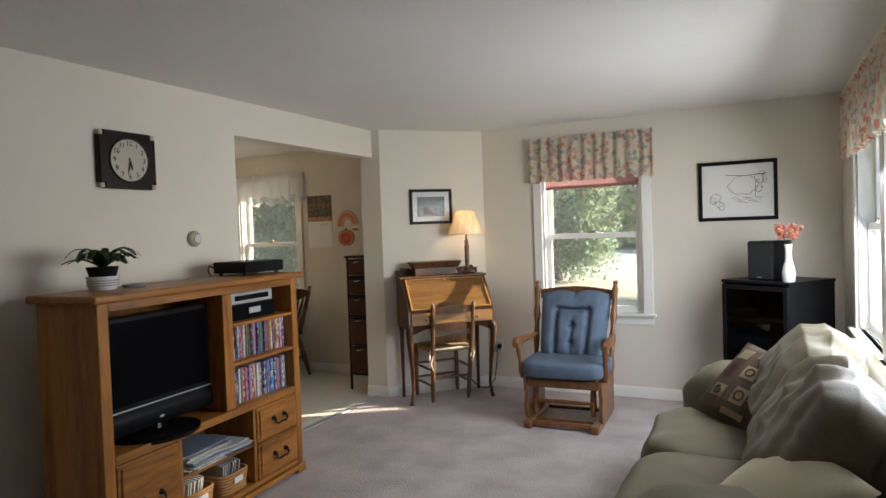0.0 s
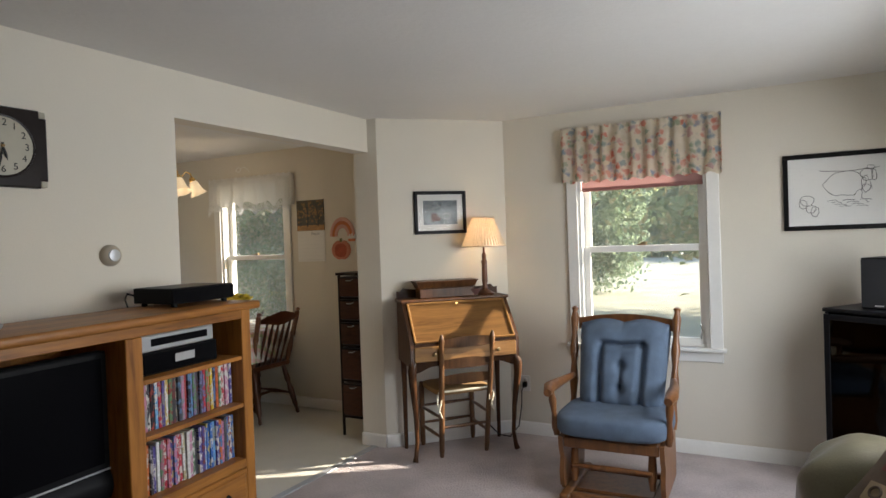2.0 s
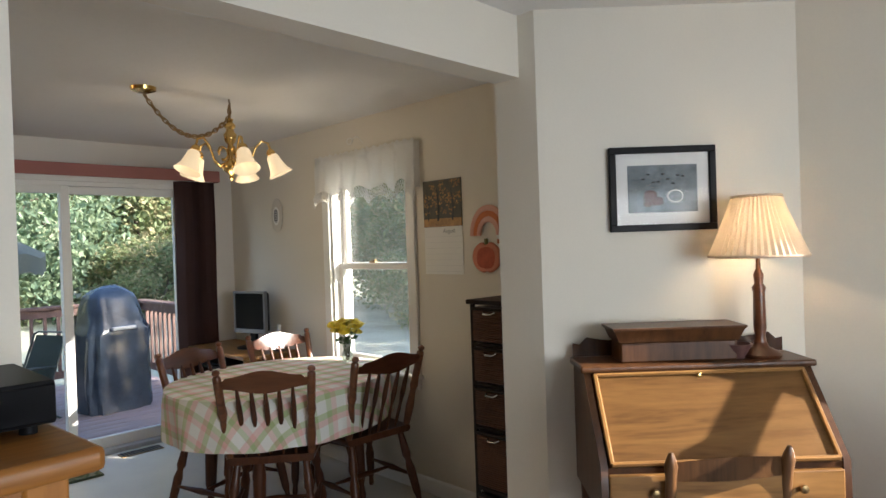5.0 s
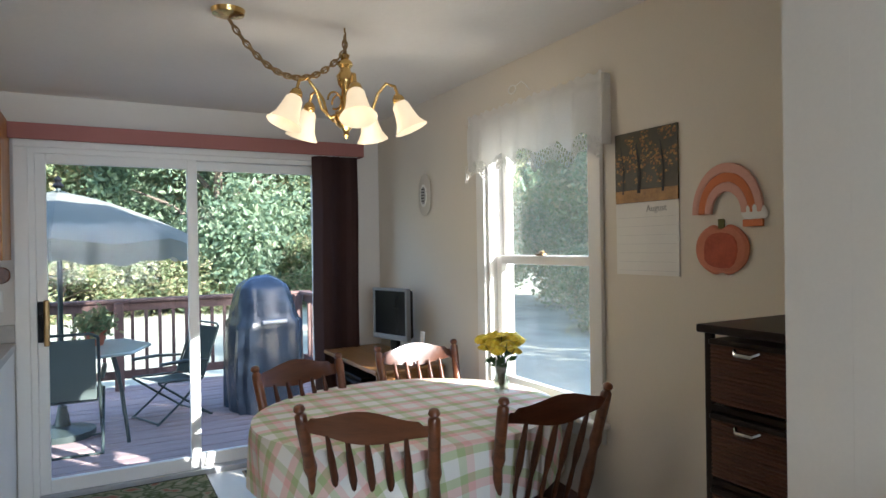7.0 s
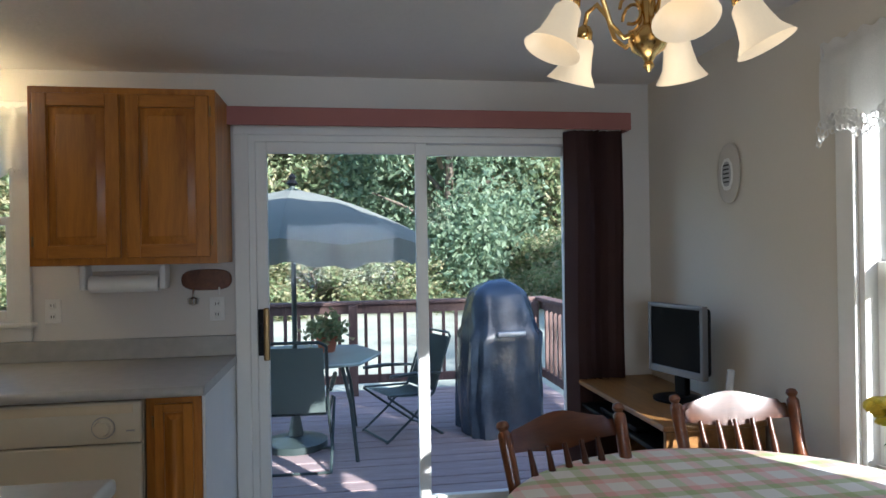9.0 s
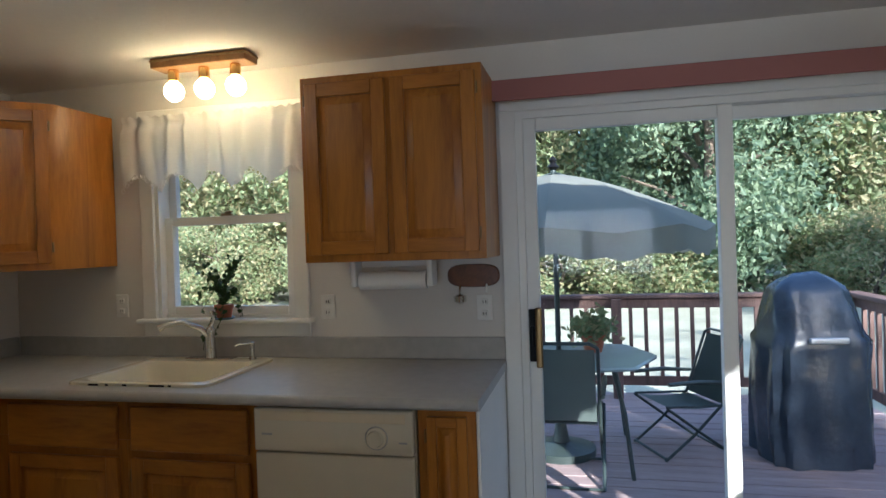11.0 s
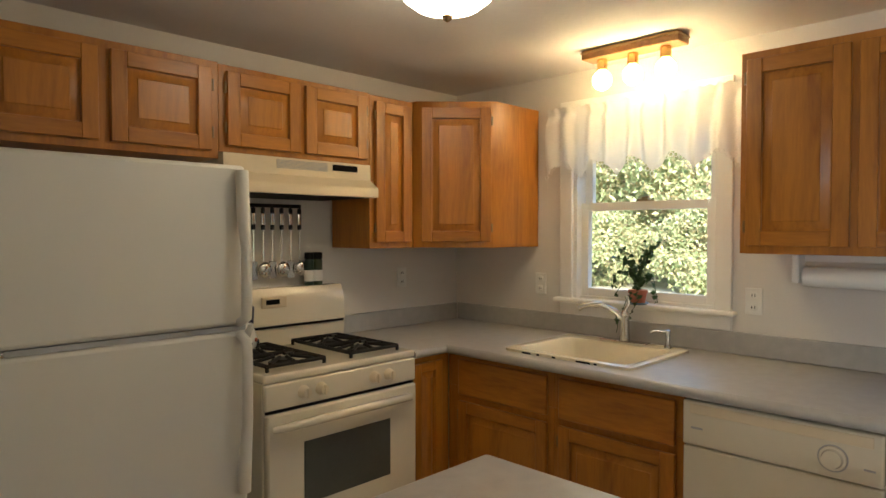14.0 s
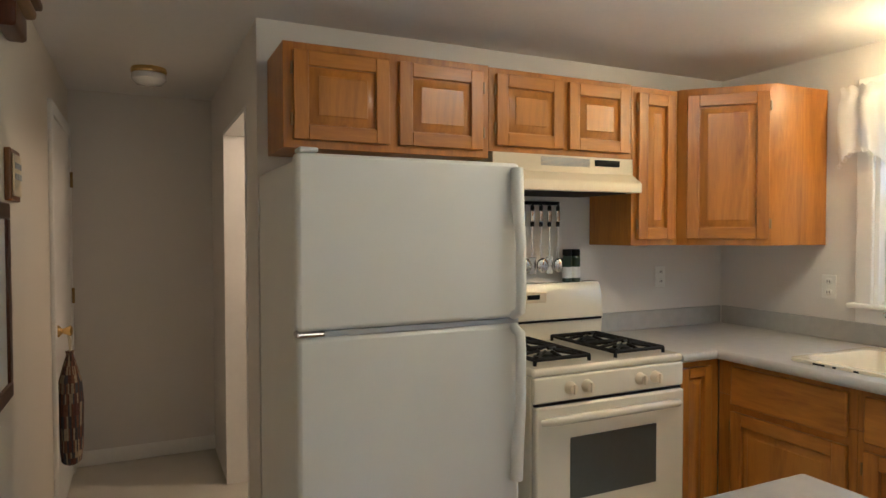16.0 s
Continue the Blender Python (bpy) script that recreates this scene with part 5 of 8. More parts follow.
ld = part("lid", sheet(B(), lambda u, v: (-W2 + 0.03 + (2 * W2 - 0.06) * u, -0.222 - 0.196 * v, 1.012 - 0.238 * v), 2, 2, 0.02), LID, dk, "golden oak drop lid with worn veneer")
bm = B()
for a, b in (((0.0, 0.0), (1.0, 0.0)), ((0.0, 1.0), (1.0, 1.0)), ((0.0, 0.0), (0.0, 1.0)), ((1.0, 0.0), (1.0, 1.0))):
    f = lambda u, v: Vector((-W2 + 0.034 + (2 * W2 - 0.068) * u, -0.227 - 0.19 * v, 1.014 - 0.23 * v))
    tube(bm, [f(*a), f(*b)], 0.008, 6)
part("lid_moulding", bm, LID, ld)
part("keyhole_plate", puff(B(), (0, -0.232, 1.0), (0.008, 0.004, 0.014), 0.8, 10, 6), BRASS, ld, "small brass keyhole plate")
part("back_panel", box(B(), -W2 + 0.022, -0.062, 0.62, W2 - 0.022, -0.05, 1.02), DESKW, dk)
part("writing_bed", box(B(), -W2 + 0.022, -0.41, 0.752, W2 - 0.022, -0.062, 0.77), DESKW, dk)
dr = part("drawer", box(B(), -W2 + 0.024, -0.425, 0.655, W2 - 0.024, -0.40, 0.75, 0.004), LID, dk, "worn golden oak drawer front")
for x in (-0.22, 0.22):
    part("drawer_knob", lathe(B(), [(0.006, 0), (0.013, 0.012), (0.012, 0.02), (0.002, 0.023)], seg=12), BRASS_D, dr).matrix_local = pose(x, -0.425, 0.70, 90)
bm = B()
sheet(bm, lambda u, v: (-W2 + 0.02 + (2 * W2 - 0.04) * u, -0.415, 0.655 - v * (0.035 + 0.025 * math.cos(u * 6.28 * 1.0) + 0.012 * math.cos(u * 6.28 * 3))), 40, 2, 0.015)
part("apron", bm, DESKW, dk)
for x in (-W2 + 0.03, W2 - 0.03):
    sx = 1 if x > 0 else -1
    part("leg", tube(B(), [(x, -0.385, 0.66), (x + sx * 0.022, -0.405, 0.60), (x + sx * 0.02, -0.40, 0.52), (x, -0.375, 0.30), (x - sx * 0.006, -0.36, 0.12), (x + sx * 0.006, -0.365, 0.03), (x + sx * 0.014, -0.375, 0.0)], [0.028, 0.03, 0.025, 0.016, 0.013, 0.015, 0.02], 10), DESKW, dk)
    part("leg", tube(B(), [(x, -0.075, 0.66), (x, -0.07, 0.3), (x, -0.068, 0.0)], [0.022, 0.016, 0.014], 8), DESKW, dk)
bxx = thing("wooden_box", DG @ pose(0.53, -0.135, 1.042), "dark wooden trinket box with flared lid", "box")
part("body", box(B(), -0.195, -0.06, 0, 0.195, 0.06, 0.07, 0.006), DESKW, bxx)
bm = B()
rings(bm, [[(-w_, -d_, z), (w_, -d_, z), (w_, d_, z), (-w_, d_, z)] for w_, d_, z in ((0.20, 0.065, 0.07), (0.215, 0.075, 0.105), (0.222, 0.08, 0.112), (0.222, 0.08, 0.118))])
part("lid", bm, DESKW, bxx)
lp = thing("table_lamp", DG @ pose(0.824, -0.15, 1.042), "lit table lamp with pleated cream shade and turned wooden base", "lamp")
part("base", lathe(B(), [(0.062, 0), (0.066, 0.012), (0.05, 0.024), (0.028, 0.034), (0.02, 0.05)], seg=20), MAPLE, lp)
part("column", lathe(B(), [(0.02, 0.05), (0.016, 0.07), (0.021, 0.10), (0.019, 0.22), (0.023, 0.235), (0.014, 0.25), (0.017, 0.28), (0.008, 0.30), (0.006, 0.36)], seg=16), MAPLE_L, lp)
bm = B()


def pleat(u, v):
    a = 2 * math.pi * u
    r = 0.076 + 0.078 * v ** 1.1 + 0.0035 * math.sin(a * 44)
    return (r * math.cos(a), r * math.sin(a), 0.545 - 0.20 * v)


part("shade", sheet(bm, pleat, 176, 6), SHADE, lp, "pleated cream fabric shade")
for r, z in ((0.077, 0.545), (0.155, 0.344)):
    part("shade_trim", tube(B(), [(r * math.cos(2 * math.pi * i / 40), r * math.sin(2 * math.pi * i / 40), z) for i in range(41)], 0.005, 6), SHADE, lp)
part("bulb", puff(B(), (0, 0, 0.46), (0.025, 0.025, 0.035), 1.0, 12, 8), SHADEGLOW, lp)
bw = thing("small_bowl", DG @ pose(0.735, -0.16, 1.042), "small dark red dish beside the lamp", "dish")
part("dish", lathe(B(), [(0.025, 0), (0.04, 0.025), (0.052, 0.05), (0.046, 0.05), (0.03, 0.02)], seg=18), REDDK, bw)
cd = thing("power_cord", Matrix.Identity(4), "black lamp cord plugged into the wall", "cord")
part("cable", tube(B(), [(-2.066, YN - 0.03, 0.36), (-2.075, YN - 0.06, 0.33), (-2.08, YN - 0.06, 0.22), (-2.09, YN - 0.10, 0.08), (-2.14, YN - 0.15, 0.012), (-2.22, YN - 0.16, 0.02), (-2.30, YN - 0.18, 0.10)], 0.0045, 6), BLACK, cd)
part("plug", box(B(), -2.08, YN - 0.04, 0.345, -2.05, YN - 0.003, 0.385, 0.006), BLACK, cd)

# ladder-back chair tucked under the desk; local +y faces the wall
lc = thing("ladderback_chair", DG @ pose(0.575, -0.37, 0, 0, 0, 4), "dark ladder-back chair with rush seat and tied ribbon", "chair")
for x in (-0.17, 0.17):
    part("back_post", turned_bar(B(), (x * 0.95, 0.04, 0), (x * 1.06, -0.08, 0.83), [(0, 0.013), (0.05, 0.018), (0.5, 0.018), (0.9, 0.016), (0.95, 0.02), (0.98, 0.013), (1, 0.006)]), LADDER, lc)
    part("front_leg", turned_bar(B(), (x * 1.12, 0.34, 0), (x * 1.12, 0.34, 0.45), [(0, 0.012), (0.06, 0.018), (0.9, 0.019), (1, 0.012)]), LADDER, lc)
    for z in (0.14, 0.27):
        part("stretcher", turned_bar(B(), (x * 1.0, 0.02, z), (x * 1.12, 0.34, z), [(0, 0.008), (0.5, 0.012), (1, 0.008)]), LADDER, lc)
for y, z, k in ((0.34, 0.16, 1.12), (0.34, 0.28, 1.12), (0.02, 0.20, 1.0)):
    part("stretcher", turned_bar(B(), (-0.17 * k, y, z), (0.17 * k, y, z), [(0, 0.008), (0.5, 0.012), (1, 0.008)]), LADDER, lc)
for z, y in ((0.74, -0.068), (0.60, -0.047), (0.495, -0.032)):
    part("slat", sheet(B(), lambda u, v, z=z, y=y: (-0.172 + 0.344 * u, y - 0.022 * math.sin(math.pi * u), z + 0.055 * v + 0.014 * v * math.sin(math.pi * u)), 14, 2, 0.009), LADDER, lc)
part("seat", puff(B(), (0, 0.18, 0.435), (0.195, 0.185, 0.024), 0.35, 28, 10), RUSH, lc, "woven rush seat")
bm = B()
for x in (-0.185, 0.185):
    tube(bm, [(x, 0.0, 0.44), (x + 0.012, -0.03, 0.40), (x - 0.012, -0.035, 0.33), (x + 0.008, -0.03, 0.28)], 0.006, 6)
    tube(bm, [(x, 0.0, 0.44), (x - 0.018, -0.03, 0.41), (x - 0.022, -0.03, 0.36)], 0.005, 6)
tube(bm, [(-0.185, -0.02, 0.445), (0.185, -0.02, 0.445)], 0.008, 6)
part("ribbon", bm, CREAMC, lc, "cream cushion ties")

# glider rocker; local -y is its front
gl = thing("glider_rocker", pose(-1.215, 4.42, 0, 0, 0, 2), "oak glider rocker with tufted blue cushions", "rocking chair")
for x in (-0.235, 0.235):
    part("foot_rail", box(B(), x - 0.028, -0.30, 0.0, x + 0.028, 0.24, 0.055, 0.012), ROCK, gl)
    s = 1 if x > 0 else -1
    part("side_panel", rings(B(), [[(x + q + s * 0.03, y, z) for y, z in ((-0.235, 0.345), (-0.225, 0.27), (-0.20, 0.22), (-0.225, 0.15), (-0.215, 0.075), (-0.18, 0.045), (0.22, 0.045), (0.235, 0.12), (0.235, 0.345))] for q in (-0.012, 0.012)]), ROCK, gl)
    part("arm_post", turned_bar(B(), (x + s * 0.06, -0.19, 0.34), (x + s * 0.075, -0.22, 0.585), [(0, 0.016), (0.2, 0.024), (0.5, 0.014), (0.8, 0.022), (1, 0.014)]), ROCK, gl)
    part("armrest", tube(B(), [(x + s * 0.075, -0.29, 0.59), (x + s * 0.085, -0.22, 0.605), (x + s * 0.075, -0.02, 0.60), (x + s * 0.05, 0.17, 0.60)], [0.022, 0.034, 0.026, 0.016], 10), ROCK, gl)
    part("back_post", turned_bar(B(), (x + s * 0.045, 0.10, 0.34), (x + s * 0.065, 0.30, 1.0), [(0, 0.02), (0.08, 0.024), (0.2, 0.016), (0.35, 0.026), (0.5, 0.016), (0.62, 0.026), (0.75, 0.017), (0.9, 0.025), (0.95, 0.014), (0.98, 0.022), (1, 0.008)], 12), ROCK, gl)
    part("swing_arm", turned_bar(B(), (x - s * 0.03, -0.18, 0.09), (x - s * 0.03, -0.14, 0.33), [(0, 0.014), (0.3, 0.024), (0.7, 0.02), (1, 0.014)]), ROCK, gl)
for y in (-0.24, 0.20):
    part("cross_rail", box(B(), -0.21, y - 0.02, 0.02, 0.21, y + 0.02, 0.05, 0.006), ROCK, gl)
part("base_board", box(B(), -0.205, -0.16, 0.025, 0.205, 0.12, 0.045, 0.004), ROCK, gl)
part("front_rail", box(B(), -0.25, -0.23, 0.285, 0.25, -0.205, 0.345, 0.008), ROCK, gl)
part("mid_rail", turned_bar(B(), (-0.21, -0.2, 0.185), (0.21, -0.2, 0.185), [(0, 0.01), (0.5, 0.016), (1, 0.01)]), ROCK, gl)
part("seat_frame", box(B(), -0.25, -0.22, 0.31, 0.25, 0.20, 0.352, 0.01), ROCK, gl)
part("crest_rail", sheet(B(), lambda u, v: (-0.275 + 0.55 * u, 0.285 + 0.02 * math.sin(math.pi * u), 0.86 + 0.07 * v + 0.025 * v * math.sin(math.pi * u)), 16, 2, 0.02), ROCK, gl)
for k in range(5):
    x = -0.16 + 0.08 * k
    part("spindle", turned_bar(B(), (x, 0.14, 0.35), (x, 0.285, 0.87), [(0, 0.008), (0.4, 0.013), (1, 0.007)], 8), ROCK, gl)
part("seat_cushion", puff(B(), (0, -0.035, 0.415), (0.30, 0.265, 0.065), 0.42, 40, 18, 0.03, 2.0), BLUE, gl, "plump blue seat cushion")
bm = B()


def tuft(u, v):
    """A plump back: a padded border round a buttoned middle panel."""
    x, z = (u - 0.5) * 2, v
    e = max(0.0, 1 - abs(x) ** 6) ** 0.4 * max(0.0, 1 - abs(2 * z - 1) ** 8) ** 0.4
    d = 0.125 * e
    low = 1 / (1 + math.exp((z - 0.73) * 60))
    d -= 0.050 * math.exp(-((abs(x) - 0.48) / 0.075) ** 2) * low * e
    d -= 0.050 * math.exp(-((z - 0.73) / 0.035) ** 2) / (1 + math.exp((abs(x) - 0.48) * 40))
    d -= 0.022 * math.exp(-(x / 0.06) ** 2) * math.exp(-((z - 0.36) / 0.22) ** 2)
    for tz in (0.49, 0.23):
        d -= 0.045 * math.exp(-(x / 0.10) ** 2 - ((z - tz) / 0.05) ** 2)
    d += 0.010 * noise.noise(Vector((x * 3, z * 4, 1.7))) * e
    w = 0.232 + 0.035 * z
    top = 0.022 * math.sin(math.pi * min(1.0, abs(x) * 1.15)) * z ** 3
    return (x * w, 0.10 + 0.235 * z - d, 0.455 + 0.455 * z + top)


sheet(bm, tuft, 48, 48)
sheet(bm, lambda u, v: (tuft(u, v)[0] * 0.99, 0.125 + 0.235 * v, tuft(u, v)[2]), 12, 12)
part("back_cushion", bm, BLUE, gl, "button-tufted blue back cushion")

# sofa against the east wall; x is across, y along
so = thing("leather_sofa", Matrix.Identity(4), "overstuffed sage leather sofa with pillow back", "sofa")
part("base", box(B(), -0.34, 1.80, 0.04, 0.50, 3.72, 0.30, 0.04), LEATHER, so)
for y in (2.315, 3.06):
    part("seat_cushion", puff(B(), (-0.06, y, 0.365), (0.37, 0.385, 0.105), 0.42, 56, 24, 0.07, y, 7), LEATHER, so)
for y in (1.83, 3.64):
    part("arm", puff(B(), (0.06, y, 0.36), (0.40, 0.155, 0.285), 0.55, 44, 28, 0.08, y * 3, 7), LEATHER, so)


def pillow_back(u, v, y):
    """A point of a plump pillow back: u along the sofa, v round its section."""
    pr = [(0.10, 0.44), (0.02, 0.50), (0.0, 0.62), (0.05, 0.74), (0.13, 0.85), (0.22, 0.925), (0.32, 0.93), (0.42, 0.86), (0.45, 0.70), (0.44, 0.50), (0.30, 0.42), (0.15, 0.42)]
    t = (v % 1.0) * len(pr)
    i, f = int(t) % len(pr), t - int(t)
    g = f * f * (3 - 2 * f)
    p, q = pr[i], pr[(i + 1) % len(pr)]
    x, z = p[0] * (1 - g) + q[0] * g, p[1] * (1 - g) + q[1] * g
    e = max(0.0, 1 - abs(2 * u - 1) ** 3) ** 0.5
    yy = y + (u - 0.5) * 0.80
    n = 0.10 * noise.noise(Vector((x * 4, yy * 3, z * 5))) + 0.08 * noise.noise(Vector((x * 6 + yy * 5, yy * 4, z * 14))) + 0.03 * noise.noise(Vector((x * 14, yy * 9 + z * 8, z * 22)))
    n -= 0.09 * max(0.0, noise.noise(Vector((x * 3 + yy * 9, yy * 2 + 3, z * 7 - yy * 8)))) ** 0.7
    cx, cz = 0.24, 0.62
    k = 0.45 + 0.55 * e + n * e
    return (cx + (x - cx) * k, yy, cz + (z - cz) * k)


for y in (2.31, 3.07):
    bm = B()
    rings(bm, [[pillow_back(u / 50, v / 72, y) for v in range(72)] for u in range(51)])
    part("back_cushion", bm, LEATHER, so)
part("back_frame", box(B(), 0.40, 1.80, 0.25, 0.53, 3.72, 0.80, 0.05), LEATHER, so)
for x, y in ((-0.28, 1.88), (-0.28, 3.62), (0.45, 1.88), (0.45, 3.62)):
    part("foot", lathe(B(), [(0.03, 0), (0.035, 0.04)], (x, y, 0), 12), DARKRACK, so)


def throw_pillow(name, m, label, mat):
    t = thing(name, m, label, "throw pillow")
    bm = B()
    n = 18

    def face(s):
        def f(u, v):
            x, y = 2 * u - 1, 2 * v - 1
            d = ((1 - x * x) * (1 - y * y)) ** 0.5 if abs(x) < 1 and abs(y) < 1 else 0
            pin = 1 - 0.07 * (1 - abs(x)) * abs(y) ** 4 - 0.07 * (1 - abs(y)) * abs(x) ** 4
            return (0.21 * x * pin, s * 0.085 * d, 0.21 * y * pin)
        return f
    sheet(bm, face(1), n, n)
    sheet(bm, face(-1), n, n)
    part("cover", bm, mat, t)
    return t, face(-1)


PCOV = paint("brown_tapestry", (0.068, 0.043, 0.024), 0.9, var=0.25, big=20, fine=200, relief=0.5)
PTAN = paint("tan_tapestry", (0.40, 0.31, 0.19), 0.9, var=0.15, fine=200, relief=0.4)
PRED = paint("wine_tapestry", (0.11, 0.03, 0.025), 0.9, var=0.2, fine=200, relief=0.4)
tp, ff = throw_pillow("throw_pillow", pose(0.04, 3.20, 0.60, -48, 12, -38) @ Matrix.Diagonal((1.08, 1, 1.08, 1)), "brown tapestry throw pillow with geometric patches", PCOV)
for k, (u, v, a, b_, mt, nm) in enumerate(((0.18, 0.80, 0.11, 0.11, PTAN, "patch"), (0.40, 0.84, 0.09, 0.08, PTAN, "patch"), (0.62, 0.78, 0.12, 0.12, PRED, "patch"), (0.84, 0.80, 0.09, 0.13, PTAN, "patch"), (0.2, 0.55, 0.08, 0.14, PRED, "patch"), (0.42, 0.58, 0.13, 0.12, PTAN, "patch"),
                                           (0.68, 0.52, 0.10, 0.10, PTAN, "patch"), (0.22, 0.28, 0.12, 0.11, PTAN, "patch"), (0.48, 0.30, 0.12, 0.14, PTAN, "patch"), (0.78, 0.28, 0.14, 0.12, PRED, "patch"), (0.86, 0.55, 0.06, 0.08, PTAN, "patch"), (0.5, 0.1, 0.2, 0.05, PTAN, "patch"))):
    part(nm, sheet(B(), lambda p, q, u=u, v=v, a=a, b_=b_: Vector(ff(min(0.99, max(0.01, u + (p - 0.5) * a * 1.35)), min(0.99, max(0.01, v + (q - 0.5) * b_ * 1.35)))) + Vector((0, -0.003, 0)), 5, 5, 0.002), mt, tp)
for u, v, r in ((0.42, 0.58, 0.045), (0.48, 0.30, 0.05), (0.22, 0.28, 0.04)):
    bm = B()
    tube(bm, [Vector(ff(u + r * math.cos(a * 0.4), v + r * math.sin(a * 0.4))) + Vector((0, -0.007, 0)) for a in range(17)], 0.004, 5)
    part("ring_motif", bm, PCOV, tp)
tp2, ff2 = throw_pillow("throw_pillow", pose(0.10, 1.93, 0.60, -52, 4, -70), "cream knitted throw pillow lying in sunlight", CREAMC)

# stereo cabinet, speaker, bud vase
CB = pose(-0.19, 4.79, 0, 0, 0, -36)
st = thing("stereo_cabinet", CB, "black stereo cabinet with smoked glass door", "stereo cabinet")
bm = B()
for a in ((0, 0, 0.03, 0.02, 0.48, 0.985), (0.48, 0, 0.03, 0.50, 0.48, 0.985), (0.02, 0.46, 0.03, 0.48, 0.48, 0.985), (0.02, 0.01, 0.03, 0.48, 0.46, 0.06)):
    box(bm, *a, 0.003)
part("body", bm, BLACK, st)
part("top", box(B(), -0.008, -0.01, 0.986, 0.508, 0.482, 1.006, 0.004), BLACK, st)
for z in (0.35, 0.62):
    part("shelf", box(B(), 0.021, 0.03, z, 0.479, 0.459, z + 0.015), BLACK, st)
part("plinth", box(B(), 0.01, 0.01, 0.0, 0.49, 0.47, 0.03), BLACK, st)
bm = B()
for a in ((0.004, -0.018, 0.06, 0.034, -0.001, 0.975), (0.466, -0.018, 0.06, 0.496, -0.001, 0.975), (0.034, -0.018, 0.06, 0.466, -0.001, 0.09), (0.034, -0.018, 0.945, 0.466, -0.001, 0.975)):
    box(bm, *a, 0.002)
dd = part("door", bm, BLACK, st)
g = part("pane", box(B(), 0.034, -0.012, 0.09, 0.466, -0.007, 0.945), pane_glass("smoked_glass", 0.02, (0.06, 0.058, 0.055)), dd, "smoked glass")
g.visible_shadow = False
for nm, z, h_, lab in (("amplifier", 0.635, 0.12, "black amplifier with amber display lights"), ("tape_deck", 0.365, 0.11, "black tape deck on the stereo shelf"), ("turntable", 0.061, 0.09, "black stereo player on the lowest shelf")):
    t = thing(nm, CB @ pose(0.25, 0.22, z), lab, "stereo component")
    part("body", box(B(), -0.185, -0.14, 0.0, 0.185, 0.14, h_, 0.004), BLACK, t)
    for k in range(5):
        part("button", box(B(), -0.14 + 0.04 * k, -0.146, h_ * 0.35, -0.115 + 0.04 * k, -0.139, h_ * 0.5, 0.001), SILVER, t)
    if nm == "amplifier":
        part("display", box(B(), -0.10, -0.1445, h_ * 0.6, 0.02, -0.1395, h_ * 0.75), glow("amber_display", (1.0, 0.35, 0.08), 0.25, (0.1, 0.03, 0.01)), t, "dim amber display")
sp = thing("loudspeaker", CB @ pose(0.24, 0.175, 1.006, 0, 0, 2), "small black bookshelf loudspeaker", "loudspeaker")
part("body", box(B(), -0.095, -0.10, 0, 0.095, 0.10, 0.265, 0.008), BLACK, sp)
part("grille", box(B(), -0.088, -0.112, 0.008, 0.088, -0.101, 0.257, 0.008), paint("grille_cloth", (0.014, 0.014, 0.016), 0.9, var=0.2, fine=400, relief=0.5), sp, "black cloth grille")
part("badge", box(B(), -0.02, -0.1145, 0.018, 0.02, -0.1115, 0.024), SILVER, sp)
va = thing("bud_vase", CB @ pose(0.448, 0.075, 1.006), "white milk-glass bud vase with coral carnations", "vase")
part("vase", lathe(B(), [(0.034, 0), (0.038, 0.01), (0.042, 0.06), (0.034, 0.10), (0.021, 0.14), (0.019, 0.20), (0.026, 0.245), (0.022, 0.245), (0.015, 0.20)], seg=20), PORC, va)
bm = B()
blooms = [(0.0, 0.0, 0.33), (-0.05, 0.01, 0.31), (0.045, -0.01, 0.30), (0.01, 0.03, 0.36), (-0.03, -0.03, 0.35), (0.035, 0.03, 0.34), (-0.06, 0.02, 0.345)]
for p in blooms:
    tube(bm, [(0, 0, 0.2), (p[0] * 0.4, p[1] * 0.4, 0.26), p], 0.002, 5)
part("stems", bm, GREEN, va)
for p in blooms:
    me = leaf_mesh(rng.normal(size=(70, 3)) * 0.014 + np.array(p), 0.016, rng, -0.3, 1.2)
    me.materials.append(PINKP)
    o = new("bloom", me)
    o.parent = va


def outlet(m, label="white electrical outlet plate"):
    t = thing("wall_outlet", m, label, "outlet", "outlets")
    part("plate", box(B(), -0.036, -0.007, -0.058, 0.036, -0.001, 0.058, 0.004), TRIM, t)
    for z in (-0.026, 0.026):
        s_ = part("socket", puff(B(), (0, -0.007, z), (0.016, 0.003, 0.016), 0.6, 14, 6), TRIM, t)
        for x in (-0.006, 0.006):
            part("slot", box(B(), x - 0.0015, -0.0112, z - 0.006, x + 0.0015, -0.0095, z + 0.006), BLACK, s_)
    return t


outlet(pose(-2.066, YN, 0.37))

# ---- dining room ----
tb = thing("dining_table", pose(-4.72, 4.56, 0), "round dark maple pedestal dining table beside the window", "table")
part("tabletop", lathe(B(), [(0.50, 0.70), (0.54, 0.715), (0.54, 0.735), (0.50, 0.74)], seg=48), MAPLE, tb)
for v in tb.children[0].data.vertices:
    v.co.y *= 1.15
for a in (45, 135, 225, 315):
    x, y = 0.40 * math.cos(radians(a)), 0.46 * math.sin(radians(a))
    part("leg", turned_bar(B(), (x, y, 0), (x * 0.92, y * 0.92, 0.70), [(0, 0.018), (0.04, 0.024), (0.12, 0.016), (0.2, 0.03), (0.45, 0.035), (0.6, 0.022), (0.68, 0.036), (0.8, 0.03), (1, 0.034)], 12), MAPLE, tb)
